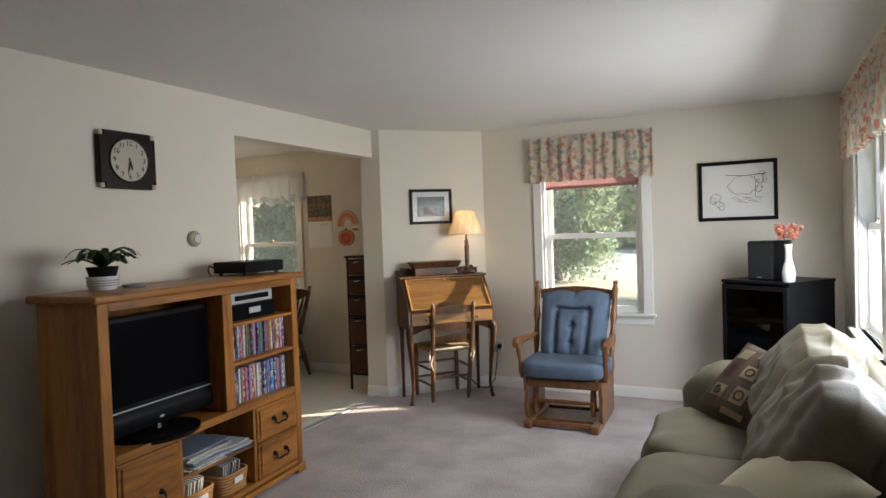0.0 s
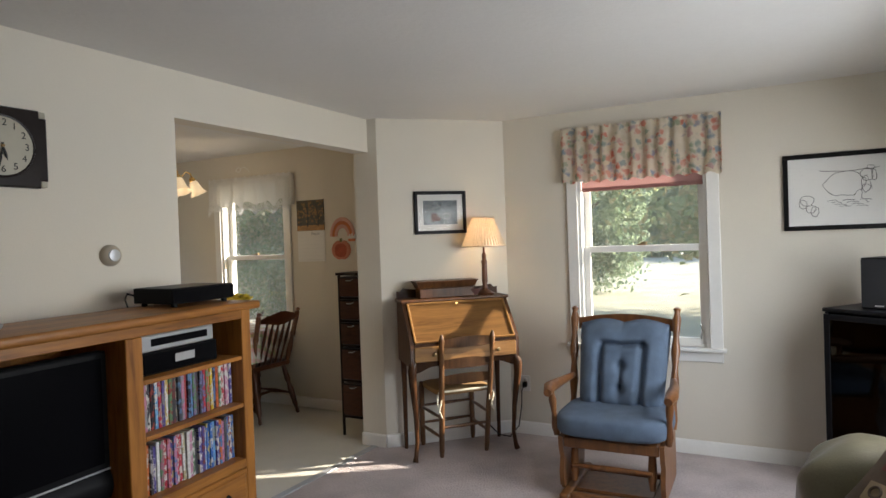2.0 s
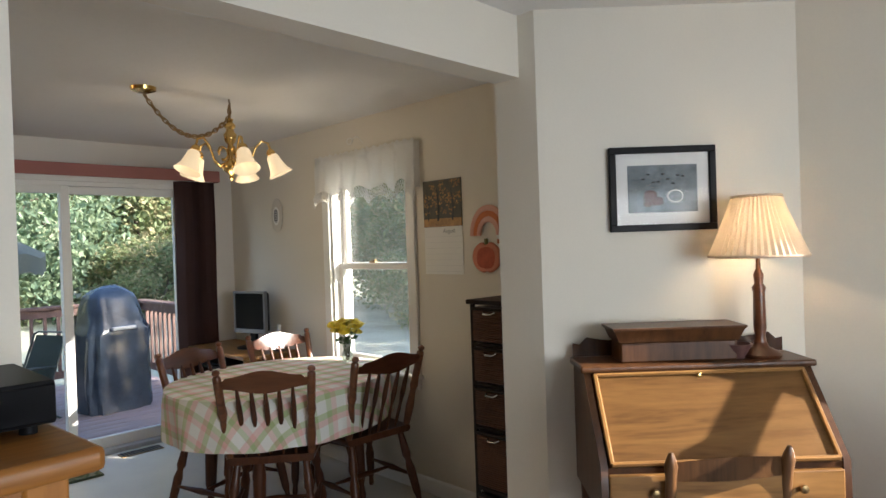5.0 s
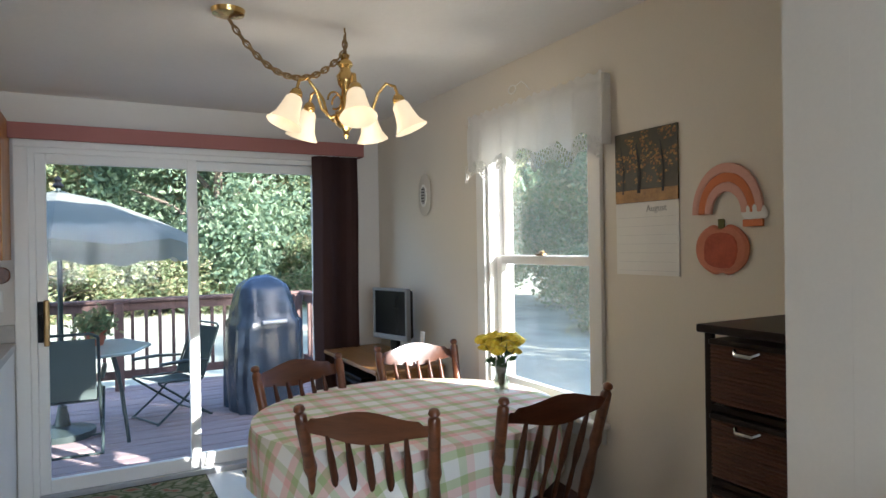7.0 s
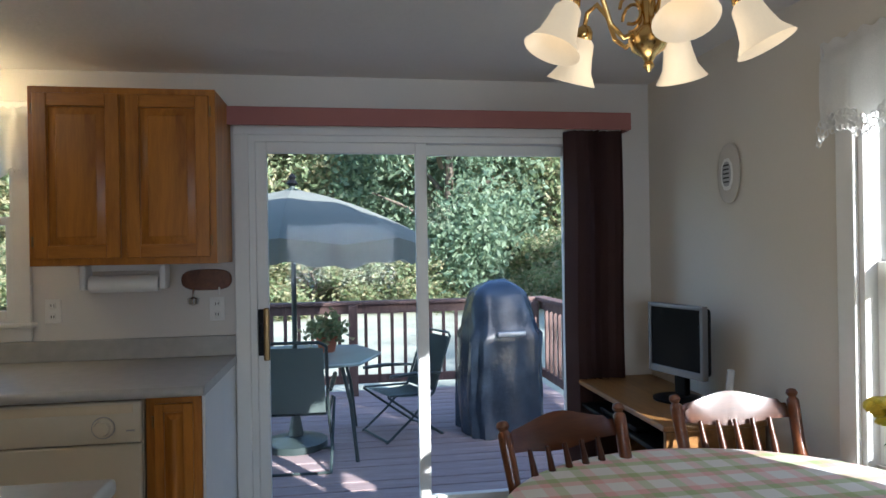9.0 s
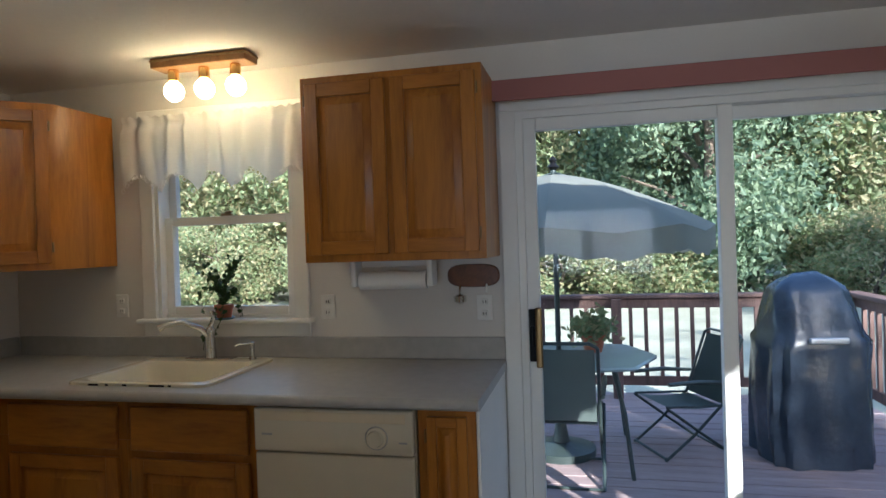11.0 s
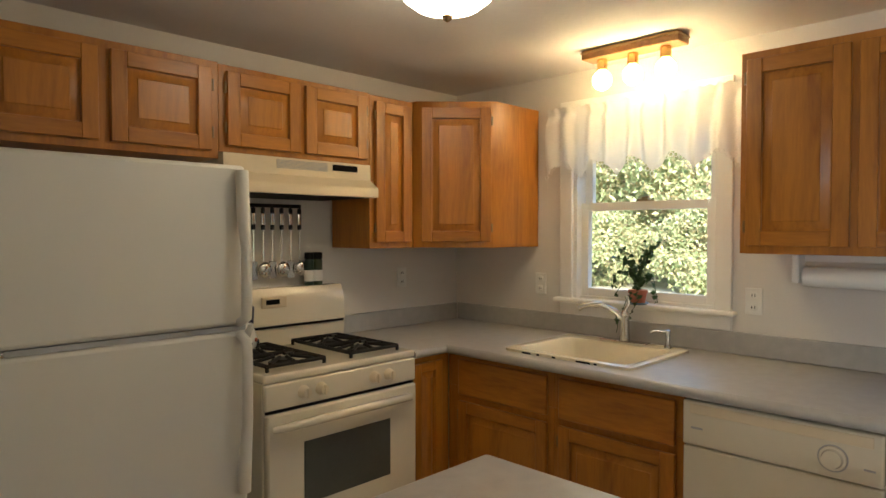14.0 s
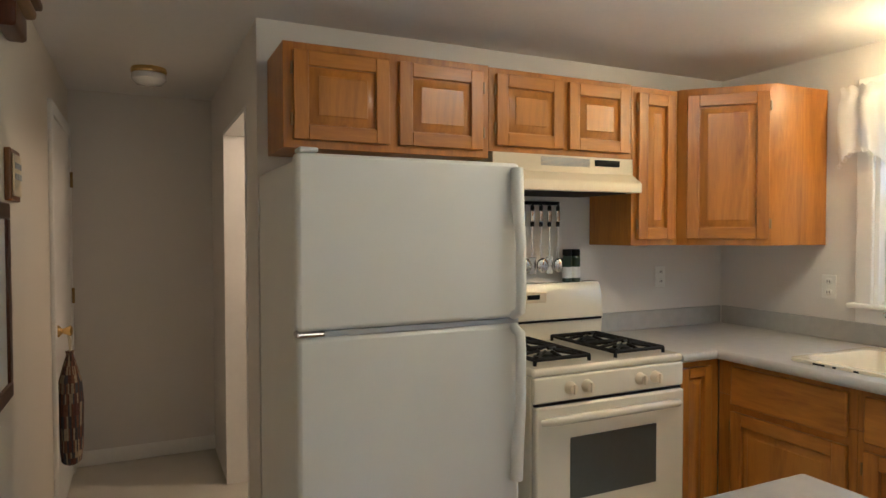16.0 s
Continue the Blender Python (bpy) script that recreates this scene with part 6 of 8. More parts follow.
cl = thing("tablecloth", pose(-4.72, 4.56, 0), "pink, green and white plaid tablecloth", "tablecloth")
bm = B()


def cloth(u, v):
    a = 2 * math.pi * u
    rx, ry = 0.555, 0.64
    if v < 0.6:
        r = v / 0.6
        return (rx * r * math.cos(a), ry * r * math.sin(a), 0.744 - 0.004 * r ** 12)
    d = (v - 0.6) / 0.4
    wv = math.sin(a * 9 + 0.8 * math.sin(a * 2)) * 0.5 + 0.5 * math.sin(a * 14 + 1.2)
    k = 1.0 + 0.012 * min(1, d * 5) + 0.045 * d * wv
    y = ry * k * math.sin(a)
    return (rx * k * math.cos(a), min(y, 0.642), 0.738 - 0.25 * d + 0.012 * wv * d)


part("cloth", sheet(bm, cloth, 160, 40), PLAID, cl)


def dining_chair():
    c = thing("dining_chair", Matrix.Identity(4), "dark maple spindle-back dining chair", "chair", "chairs round the dining table")
    bm = B()
    rings(bm, [[(s * x, y, z) for x, y in ((-0.21, -0.19), (0.21, -0.19), (0.235, 0.12), (0.2, 0.22), (0, 0.24), (-0.2, 0.22), (-0.235, 0.12))] for s, z in ((0.94, 0.415), (1.0, 0.428), (1.0, 0.445), (0.96, 0.452))])
    part("seat", bm, MAPLE, c)
    leg = [(0, 0.012), (0.03, 0.016), (0.12, 0.014), (0.2, 0.022), (0.5, 0.026), (0.62, 0.016), (0.68, 0.026), (0.8, 0.022), (1, 0.016)]
    for x in (-1, 1):
        part("leg", turned_bar(B(), (x * 0.225, 0.22, 0), (x * 0.17, 0.16, 0.42), leg), MAPLE, c)
        part("leg", turned_bar(B(), (x * 0.215, -0.26, 0), (x * 0.165, -0.15, 0.42), leg), MAPLE, c)
        part("stretcher", turned_bar(B(), (x * 0.2, -0.22, 0.17), (x * 0.208, 0.2, 0.17), [(0, 0.007), (0.3, 0.012), (0.5, 0.018), (0.7, 0.012), (1, 0.007)]), MAPLE, c)
        part("back_post", turned_bar(B(), (x * 0.195, -0.17, 0.44), (x * 0.222, -0.30, 0.905), [(0, 0.014), (0.06, 0.02), (0.25, 0.024), (0.45, 0.016), (0.52, 0.024), (0.6, 0.02), (0.85, 0.021), (0.92, 0.02), (0.94, 0.012), (0.965, 0.02), (0.99, 0.016), (1, 0.006)], 12), MAPLE_L, c)
    part("stretcher", turned_bar(B(), (-0.2, 0.0, 0.17), (0.2, 0.0, 0.17), [(0, 0.007), (0.3, 0.012), (0.5, 0.018), (0.7, 0.012), (1, 0.007)]), MAPLE, c)

    def crest(u, v):
        x = (u - 0.5) * 2
        low = -0.012 * math.cos(x * math.pi) - 0.008
        high = 0.078 + 0.016 * math.cos(x * math.pi * 1.1) - 0.014 * (abs(x) > 0.86)
        return (x * 0.205, -0.277 - 0.028 * (1 - x * x) - 0.03 * v, 0.805 + low + (high - low) * v)
    part("crest_rail", sheet(B(), crest, 28, 6, 0.020), MAPLE_L, c, "shaped crest rail")
    for k in range(5):
        x = -0.13 + 0.065 * k
        part("spindle", turned_bar(B(), (x * 0.92, -0.165, 0.445), (x, -0.292, 0.81), [(0, 0.007), (0.2, 0.010), (0.4, 0.008), (0.55, 0.014), (0.75, 0.013), (1, 0.007)], 8), MAPLE, c)
    return c


def seat_chair(c, x, y, rz, copy=True):
    """Sets a chair so that the middle of its crest stands over x, y."""
    m = pose(x, y, 0, 0, 0, rz) @ pose(0, 0.305, 0)
    if copy:
        return copy_thing(c, m)
    c.matrix_world = m


ch = dining_chair()
seat_chair(ch, -4.20, 4.155, 52, False)
seat_chair(ch, -4.06, 4.82, 88)
seat_chair(ch, -5.19, 4.22, -72)
seat_chair(ch, -5.33, 4.89, -90)
fv = thing("flower_vase", pose(-4.72, 5.02, 0.744), "small glass vase of yellow daisies on the tablecloth", "vase")
part("vase", lathe(B(), [(0.03, 0.0), (0.034, 0.008), (0.036, 0.05), (0.024, 0.08), (0.032, 0.12), (0.030, 0.12), (0.021, 0.08), (0.032, 0.045), (0.028, 0.01)], seg=20), CLEAR, fv)
bm = B()
bl = []
for k in range(22):
    a, r = k * 2.4, 0.092 * math.sqrt((k + 0.5) / 22)
    p = (r * math.cos(a), r * math.sin(a), 0.235 - 3.2 * r * r + 0.018 * (k % 3))
    bl.append(p)
    tube(bm, [(0.008 * math.cos(a), 0.008 * math.sin(a), 0.015), (p[0] * 0.3, p[1] * 0.3, 0.13), p], 0.0016, 4)
part("stem", bm, GREEN, fv)
pet = B()
for k in range(14):
    a = 2 * math.pi * k / 14
    sheet(pet, lambda u, v, a=a: (0.024 * v * math.cos(a) - (u - 0.5) * 0.009 * math.sin(a), 0.024 * v * math.sin(a) + (u - 0.5) * 0.009 * math.cos(a), 0.004 - 0.010 * v * v), 1, 2)
puff(pet, (0, 0, 0.004), (0.007, 0.007, 0.005), 1.0, 8, 5)
pet = finish(pet, YELLOW)
for k, p in enumerate(bl):
    piece("bloom", pet, fv, pose(*p, 35 * math.sin(k * 2.4) * (p[1] * 12), 35 * p[0] * 12, 40 * k) @ Matrix.Diagonal((1.5, 1.5, 1.5, 1)))
me = leaf_mesh(rng.normal(size=(40, 3)) * [0.035, 0.035, 0.02] + [0, 0, 0.15], 0.022, rng)
me.materials.append(GREEN)
o = new("leaves", me)
o.parent = fv

# chandelier: swagged chain, five bell shades
CH = Vector((-4.776, 4.32, 0))
cn = thing("chandelier", Matrix.Translation(CH), "polished brass chandelier with five lit frosted bell shades", "chandelier")
part("body", lathe(B(), [(0.006, 2.20), (0.02, 2.19), (0.014, 2.175), (0.03, 2.16), (0.032, 2.15), (0.02, 2.135), (0.024, 2.12), (0.036, 2.105), (0.03, 2.07), (0.016, 2.05), (0.02, 2.02), (0.014, 1.98), (0.022, 1.965), (0.045, 1.945), (0.05, 1.93), (0.04, 1.905), (0.018, 1.89), (0.01, 1.875), (0.014, 1.865), (0.003, 1.85)], seg=20), BRASS, cn)
part("ceiling_hook", tube(B(), [(0, 0, 2.30), (0, 0, 2.285), (0.012, 0, 2.275), (0.008, 0, 2.262), (-0.004, 0, 2.262)], 0.0035, 6), BRASS_D, cn)
bell = B()
rings(bell, [[(r * math.cos(2 * math.pi * i / 24), r * math.sin(2 * math.pi * i / 24), z) for i in range(24)] for r, z in ((0.024, 0.0), (0.034, -0.012), (0.040, -0.05), (0.048, -0.085), (0.066, -0.115), (0.070, -0.12), (0.062, -0.112), (0.044, -0.083), (0.036, -0.05), (0.03, -0.015))], caps=False)
bell = finish(bell, SHADEGLOW)
r_ax, t_ax = Vector((0.345, 0.939, 0)), Vector((0.939, -0.345, 0))
for k in range(5):
    a = radians(8 + 72 * k)
    d = r_ax * math.cos(a) + t_ax * math.sin(a)
    z = Vector((0, 0, 1))
    arm = part("arm", tube(B(), [d * 0.02 + z * 1.955, d * 0.07 + z * 1.93, d * 0.105 + z * 1.96, d * 0.13 + z * 2.03, d * 0.165 + z * 2.072, d * 0.20 + z * 2.06, d * 0.213 + z * 2.02], 0.0065, 8), BRASS, cn)
    bm = B()
    pts = [d * (0.05 + 0.03 * math.cos(j * 0.5)) + z * (2.0 + 0.035 * math.sin(j * 0.5)) for j in range(11)]
    tube(bm, pts, 0.0045, 6)
    part("scroll", bm, BRASS, arm)
    tilt = pose(0, 0, 0, 0, 0, math.degrees(math.atan2(d.y, d.x))) @ pose(0, 0, 0, 0, -24, 0)
    cup = part("socket_cup", lathe(B(), [(0.010, 0.025), (0.022, 0.012), (0.026, -0.006), (0.022, -0.012)], seg=16), BRASS, arm)
    cup.matrix_local = Matrix.Translation(d * 0.214 + z * 2.005) @ tilt
    sh = piece("glass_shade", bell, arm, Matrix.Translation(d * 0.217 + z * 1.995) @ tilt)
    tagged(sh, "lit frosted bell glass shade")
lnk = B()
rings(lnk, [[((0.0035 * math.cos(b_) + (0.010 if abs(math.sin(a)) < 2 else 0)) * math.cos(a), 0.0035 * math.sin(b_), (0.0035 * math.cos(b_) + 0.010) * math.sin(a) * 1.7) for b_ in [2 * math.pi * j / 6 for j in range(6)]] for a in [2 * math.pi * i / 12 for i in range(13)]], caps=False)
lnk = finish(lnk, BRASS_D)


def chain(p, q, sag, n):
    pts = [Vector(p).lerp(Vector(q), s / n) - Vector((0, 0, sag * 4 * (s / n) * (1 - s / n))) for s in range(n + 1)]
    for k in range(n):
        d = (pts[k + 1] - pts[k])
        m = Matrix.Translation((pts[k] + pts[k + 1]) / 2) @ d.to_track_quat("Z", "Y").to_matrix().to_4x4() @ pose(0, 0, 0, 0, 0, 90 * (k % 2))
        piece("chain_link", lnk, cn, m)


chain((0, -0.455, 2.27), (0, 0, 2.205), 0.16, 24)
chain((0, 0, 2.205), (0, 0, 2.262), 0, 3)
part("canopy", lathe(B(), [(0.012, 2.268), (0.03, 2.272), (0.058, 2.282), (0.062, 2.299)], (0, -0.455, 0), 24), BRASS, cn, "round brass ceiling canopy")
part("cord", tube(B(), [(0, -0.455 + 0.455 * s / 12, 2.272 - 0.065 * s / 12 - 0.64 * (s / 12) * (1 - s / 12)) for s in range(13)], 0.0022, 5), BRASS_D, cn)

# lace valance at the dining window
lv = thing("lace_valance", pose(-5.22, YN, 0), "sheer white valance with a cutwork lace hem", "valance", "white valances")
ruffle(lv, "cloth", 1.02, 1.80, 2.085, SHEER, 7, 0.022, 7.0, 0.05)
bm = B()
for k in range(52):
    u = (k + 0.5) / 52
    x = 1.02 * u
    zb = 1.80 + 0.05 * abs(math.sin(u * math.pi * 5)) + 0.002
    for j in range(3):
        c = Vector((x + 0.008 * (j % 2), -0.062 - 0.012 * math.sin(u * 44), zb - 0.012 - 0.024 * j))
        tube(bm, [c + Vector((0.011 * math.cos(2 * math.pi * i / 7), 0, 0.012 * math.sin(2 * math.pi * i / 7))) for i in range(8)], 0.0024, 4)
part("lace_hem", bm, SHEER, lv, "cutwork lace edge")
part("rod", tube(B(), [(0.01, -0.014, 2.075), (1.01, -0.014, 2.075)], 0.006), TRIM, lv)
for x in (0.004, 1.016):
    part("return", sheet(B(), lambda u, v, x=x: (x, -0.05 + 0.05 * u, 2.08 - 0.28 * v), 3, 6), SHEER, lv)

# calendar, rainbow and apple on the wall
ca = thing("wall_calendar", pose(-4.025, YN, 1.56), "wall calendar with autumn woods above a white month page", "calendar")
part("month_page", box(B(), -0.152, -0.004, -0.27, 0.152, -0.001, 0.0), PAPER, ca)
ph = part("photo_page", box(B(), -0.152, -0.006, 0.001, 0.152, -0.001, 0.268), paint("print_dark_woods", (0.045, 0.036, 0.015), 0.5, var=0.4, big=14, fine=60, relief=0.0), ca, "photograph of autumn woods")
rq = np.random.default_rng(3)
bm = B()
for k in range(1100):
    x, z = rq.uniform(-0.148, 0.148), 0.07 + 0.194 * rq.random() ** 0.8
    if noise.noise(Vector((x * 14, 0.0, z * 16))) < -0.08:
        continue
    s_ = 0.003 + 0.004 * rq.random()
    y = -0.0066 - 0.0008 * rq.random()
    v = [bm.verts.new((max(-0.151, min(0.151, x + s_ * a)), y, min(0.266, max(0.004, z + s_ * b_)))) for a, b_ in ((-1, -0.7), (1, -0.5), (0.8, 0.7), (-0.7, 0.8))]
    bm.faces.new(v)
tagged(part("leaf_print", bm, AUTUMN, ph), kind="stuff")
part("field_print", box(B(), -0.151, -0.0072, 0.002, 0.151, -0.0062, 0.048), paint("print_field", (0.30, 0.15, 0.035), 0.5, var=0.5, big=20, fine=90, relief=0.0), ph)
bm = B()
for x, w in ((-0.03, 0.009), (0.085, 0.006), (-0.11, 0.004)):
    tube(bm, [(x, -0.0078, 0.035), (x + 0.006, -0.0078, 0.12), (x - 0.01, -0.0078, 0.22)], [w, w * 0.8, w * 0.4], 5)
for v in bm.verts:
    v.co.y = -0.0078 + (v.co.y + 0.0078) * 0.05
part("trunk_print", bm, INK, ph)
words("August", 0.034, pose(0.05, -0.0045, -0.025, 90), GREYINK, ca)
bm = B()
for k in range(7):
    box(bm, -0.14, -0.0048, -0.055 - 0.033 * k, 0.14, -0.0042, -0.0562 - 0.033 * k)
part("ruled_lines", bm, paint("pale_ink", (0.60, 0.60, 0.58), 0.7, var=0.05, relief=0.0), ca)
rb = thing("felt_rainbow", pose(-3.68, YN, 1.50), "felt rainbow with a white cloud hung on the wall", "wall decoration")
for r, mt in ((0.118, PINKF), (0.093, ORANGE), (0.068, PINKF)):
    bm = B()
    rings(bm, [[(k * math.cos(a), y, 1.25 * k * math.sin(a)) for k, y in ((r - 0.012, -0.002), (r + 0.012, -0.002), (r + 0.012, -0.012), (r, -0.015), (r - 0.012, -0.012))] for a in [math.pi * i / 24 for i in range(25)]])
    part("band", bm, mt, rb)
part("cloud", puff(B(), (0.10, -0.008, 0.0), (0.045, 0.006, 0.025), 0.7, 16, 8, 0.2, 1, 30), PAPER, rb, "white felt cloud")
part("end_block", box(B(), 0.06, -0.012, -0.045, 0.13, -0.002, -0.022, 0.003), ORANGE, rb)
ap = thing("felt_apple", pose(-3.70, YN, 1.385), "red felt apple with a stem hung on the wall", "wall decoration")
bm = B()
rings(bm, [[(k * 0.10 * (1 - 0.14 * math.exp(-((abs(math.sin(a)) - 1) * 4) ** 2)) * math.cos(a), y, k * (0.088 * math.sin(a) - (0.022 * math.exp(-(math.cos(a) * 4) ** 2) if math.sin(a) > 0 else -0.012 * math.exp(-(math.cos(a) * 5) ** 2)))) for a in [2 * math.pi * i / 48 for i in range(48)]] for k, y in ((1.0, -0.002), (1.0, -0.008), (0.9, -0.013))])
part("body", bm, paint("peach_felt", (0.56, 0.20, 0.115), 0.75, var=0.15, fine=120), ap)
part("flesh", puff(B(), (0.0, -0.013, -0.004), (0.064, 0.0035, 0.058), 0.75, 24, 8, 0.08, 3.0, 18), REDF, ap, "darker red inner patch")
part("stem", box(B(), -0.012, -0.010, 0.066, 0.012, -0.003, 0.098, 0.003), paint("green_felt", (0.16, 0.16, 0.06), 0.85), ap)
lk = thing("cloth_hook_ribbon", pose(-4.86, YN, 2.16), "thin white ribbon loop pinned above the window", "ribbon")
part("loop", tube(B(), [(0.03 * math.cos(a * 0.45), -0.012, 0.02 * math.sin(a * 0.45)) for a in range(15)], 0.0035, 6), PAPER, lk)
part("tail", tube(B(), [(0.03, -0.012, 0.01), (0.075, -0.012, 0.022), (0.11, -0.012, 0.0), (0.14, -0.012, -0.03)], 0.003, 6), PAPER, lk)
pe = thing("oval_plaque", pose(-5.81, YN, 1.725), "oval white plaster plaque with a picture", "wall plaque")
part("plaque", puff(B(), (0, -0.011, 0), (0.082, 0.010, 0.13), 0.9, 28, 8), paint("parchment_plaster", (0.58, 0.54, 0.47), 0.7, var=0.06), pe)
part("inset", puff(B(), (0, -0.018, -0.005), (0.048, 0.0045, 0.075), 0.9, 24, 6), TRIM, pe)
part("picture", puff(B(), (0, -0.0205, -0.005), (0.034, 0.003, 0.056), 0.9, 22, 6), GREYINK, pe)
bm = B()
for k in range(5):
    box(bm, -0.02, -0.0245, 0.03 - 0.018 * k, 0.02, -0.0225, 0.036 - 0.018 * k)
part("figure_lines", bm, INK, pe)

# slim drawer rack beside the opening
rk = thing("drawer_rack", pose(-3.325, 4.655, 0), "tall dark rack with five brown wicker drawers", "drawer rack")
RW, RD = 0.235, 0.33
for x in (0.0, RW - 0.018):
    for y in (0.0, RD - 0.018):
        part("post", box(B(), x, y, 0.0, x + 0.018, y + 0.018, 1.20, 0.003), DARKRACK, rk)
part("top", box(B(), -0.012, -0.014, 1.201, RW + 0.012, RD + 0.012, 1.22, 0.004), DARKRACK, rk)
for z0, z1 in ((1.045, 1.185), (0.875, 1.015), (0.69, 0.845), (0.43, 0.655), (0.16, 0.39)):
    part("shelf", box(B(), 0.001, 0.001, z0 - 0.025, RW - 0.001, RD - 0.001, z0 - 0.008, 0.003), DARKRACK, rk)
    n = max(8, int((z1 - z0) / 0.0045))
    bm = rings(B(), [[(x, y - (0.004 * (k % 2) if y < 0 else 0), z0 + (z1 - z0) * k / n) for x, y in ((0.022, -0.004), (RW / 2, -0.006), (RW - 0.022, -0.004), (RW - 0.022, RD - 0.03), (0.022, RD - 0.03))] for k in range(n + 1)])
    d = part("drawer", bm, WICKER, rk, "brown wicker drawer")
    part("rim", box(B(), 0.02, -0.012, z1 - 0.008, RW - 0.02, RD - 0.03, z1 + 0.004, 0.003), DARKRACK, d)
    part("pull", tube(B(), [(RW / 2 - 0.03, -0.01, z1 - 0.015), (RW / 2 - 0.02, -0.022, z1 - 0.022), (RW / 2 + 0.02, -0.022, z1 - 0.022), (RW / 2 + 0.03, -0.01, z1 - 0.015)], 0.005, 6), CHROME, d, "bright metal pull")

# computer desk with monitor in the far corner
cdk = thing("computer_desk", pose(-6.53, 4.755, 0), "low oak computer desk with black shelf", "desk")
part("top", box(B(), 0.0, 0.0, 0.70, 0.965, 0.435, 0.722, 0.004), LID, cdk)
for x in (0.0, 0.94):
    part("side_panel", box(B(), x, 0.01, 0.0, x + 0.022, 0.43, 0.699, 0.003), LID, cdk)
part("keyboard_shelf", box(B(), 0.024, 0.02, 0.58, 0.938, 0.42, 0.60, 0.003), BLACK, cdk)
part("back_panel", box(B(), 0.024, 0.41, 0.1, 0.938, 0.425, 0.69), BLACK, cdk)
kb = thing("keyboard", pose(-6.1, 4.87, 0.60), "black computer keyboard on the shelf", "keyboard")
part("body", box(B(), -0.2, -0.07, 0, 0.2, 0.07, 0.022, 0.006), BLACK, kb)
mo = thing("computer_monitor", pose(-5.965, 5.035, 0.722, 0, 0, 15), "flat computer monitor with silver frame, screen dark", "monitor")
bm = B()
for a in ((-0.167, -0.02, 0.11, -0.150, 0.012, 0.43), (0.150, -0.02, 0.11, 0.167, 0.012, 0.43), (-0.150, -0.02, 0.412, 0.150, 0.012, 0.43), (-0.150, -0.02, 0.11, 0.150, 0.012, 0.142)):
    box(bm, *a, 0.003)
part("bezel", bm, paint("grey_plastic", (0.20, 0.20, 0.21), 0.35, metal=0.3, var=0.05), mo, "silver plastic frame")
part("screen", box(B(), -0.151, -0.014, 0.141, 0.151, -0.009, 0.413), SCREEN, mo)
part("back_shell", box(B(), -0.155, 0.012, 0.12, 0.155, 0.05, 0.42, 0.02), BLACK, mo)
part("neck", box(B(), -0.035, 0.01, 0.015, 0.035, 0.04, 0.2, 0.006), BLACK, mo)
part("foot", lathe(B(), [(0.11, 0.0), (0.11, 0.01), (0.06, 0.022)], seg=24), BLACK, mo)
pn_ = thing("pen_holder", pose(-5.66, 5.08, 0.722), "black pen holder with a white handset", "pen holder")
part("cup", lathe(B(), [(0.04, 0), (0.042, 0.09), (0.037, 0.09), (0.035, 0.01)], seg=16), BLACK, pn_)
part("handset", tube(B(), [(0.0, 0, 0.02), (0.015, 0, 0.1), (0.03, 0, 0.19)], [0.014, 0.016, 0.014], 10), PORC, pn_)

# pelmet, drape, mat, vent
pm = thing("blind_pelmet", Matrix.Identity(4), "dusty rose fabric-covered pelmet above the patio door", "pelmet")
part("board", box(B(), XW + 0.098, 2.985, 2.03, XW + 0.11, 5.06, 2.12, 0.004), ROSEW, pm)
for y in (2.985, 5.048):
    part("end_board", box(B(), XW + 0.002, y, 2.03, XW + 0.0975, y + 0.012, 2.12, 0.003), ROSEW, pm)
part("top_board", box(B(), XW + 0.002, 2.998, 2.108, XW + 0.0975, 5.047, 2.12, 0.003), ROSEW, pm)
part("head_rail", box(B(), XW + 0.04, 3.0, 2.055, XW + 0.08, 5.046, 2.1075, 0.003), TRIM, pm, "white blind track")
dp = thing("vertical_blinds", Matrix.Identity(4), "stack of brown vertical blinds drawn aside", "blinds")
for k in range(9):
    a = 0.35 * math.sin(k * 1.3)
    x, y = XW + 0.062 + 0.008 * math.sin(k * 2.1), 4.735 + 0.033 * k
    part("vane", sheet(B(), lambda u, v, x=x, y=y, a=a: (x + (u - 0.5) * 0.085 * math.cos(a + 0.6), y + (u - 0.5) * 0.085 * math.sin(a + 0.6) + 0.004 * math.sin(v * 9), 2.028 - 1.96 * v), 4, 12, 0.002), BROWNC, dp)
mt = thing("door_mat", Matrix.Identity(4), "green leaf-patterned mat in front of the patio door", "mat")
part("mat", box(B(), -6.52, 3.02, -0.004, -6.10, 4.0, 0.009, 0.004), RUGM, mt)
part("border", tube(B(), [(-6.52, 3.02, 0.003), (-6.10, 3.02, 0.003), (-6.10, 4.0, 0.003), (-6.52, 4.0, 0.003), (-6.52, 3.02, 0.003)], 0.008, 6), paint("dark_green_binding", (0.06, 0.07, 0.03), 0.9), mt)
vt = thing("floor_vent", pose(-6.43, 4.36, -0.004), "brown metal floor register", "floor vent")
part("frame", box(B(), -0.055, -0.15, 0.0, 0.055, 0.15, 0.006, 0.002), BRASS_D, vt)
for k in range(12):
    part("slat", box(B(), -0.045, -0.135 + 0.0235 * k, 0.0062, 0.045, -0.122 + 0.0235 * k, 0.009), IRON, vt)

# ---- kitchen ----
FX = -5.865


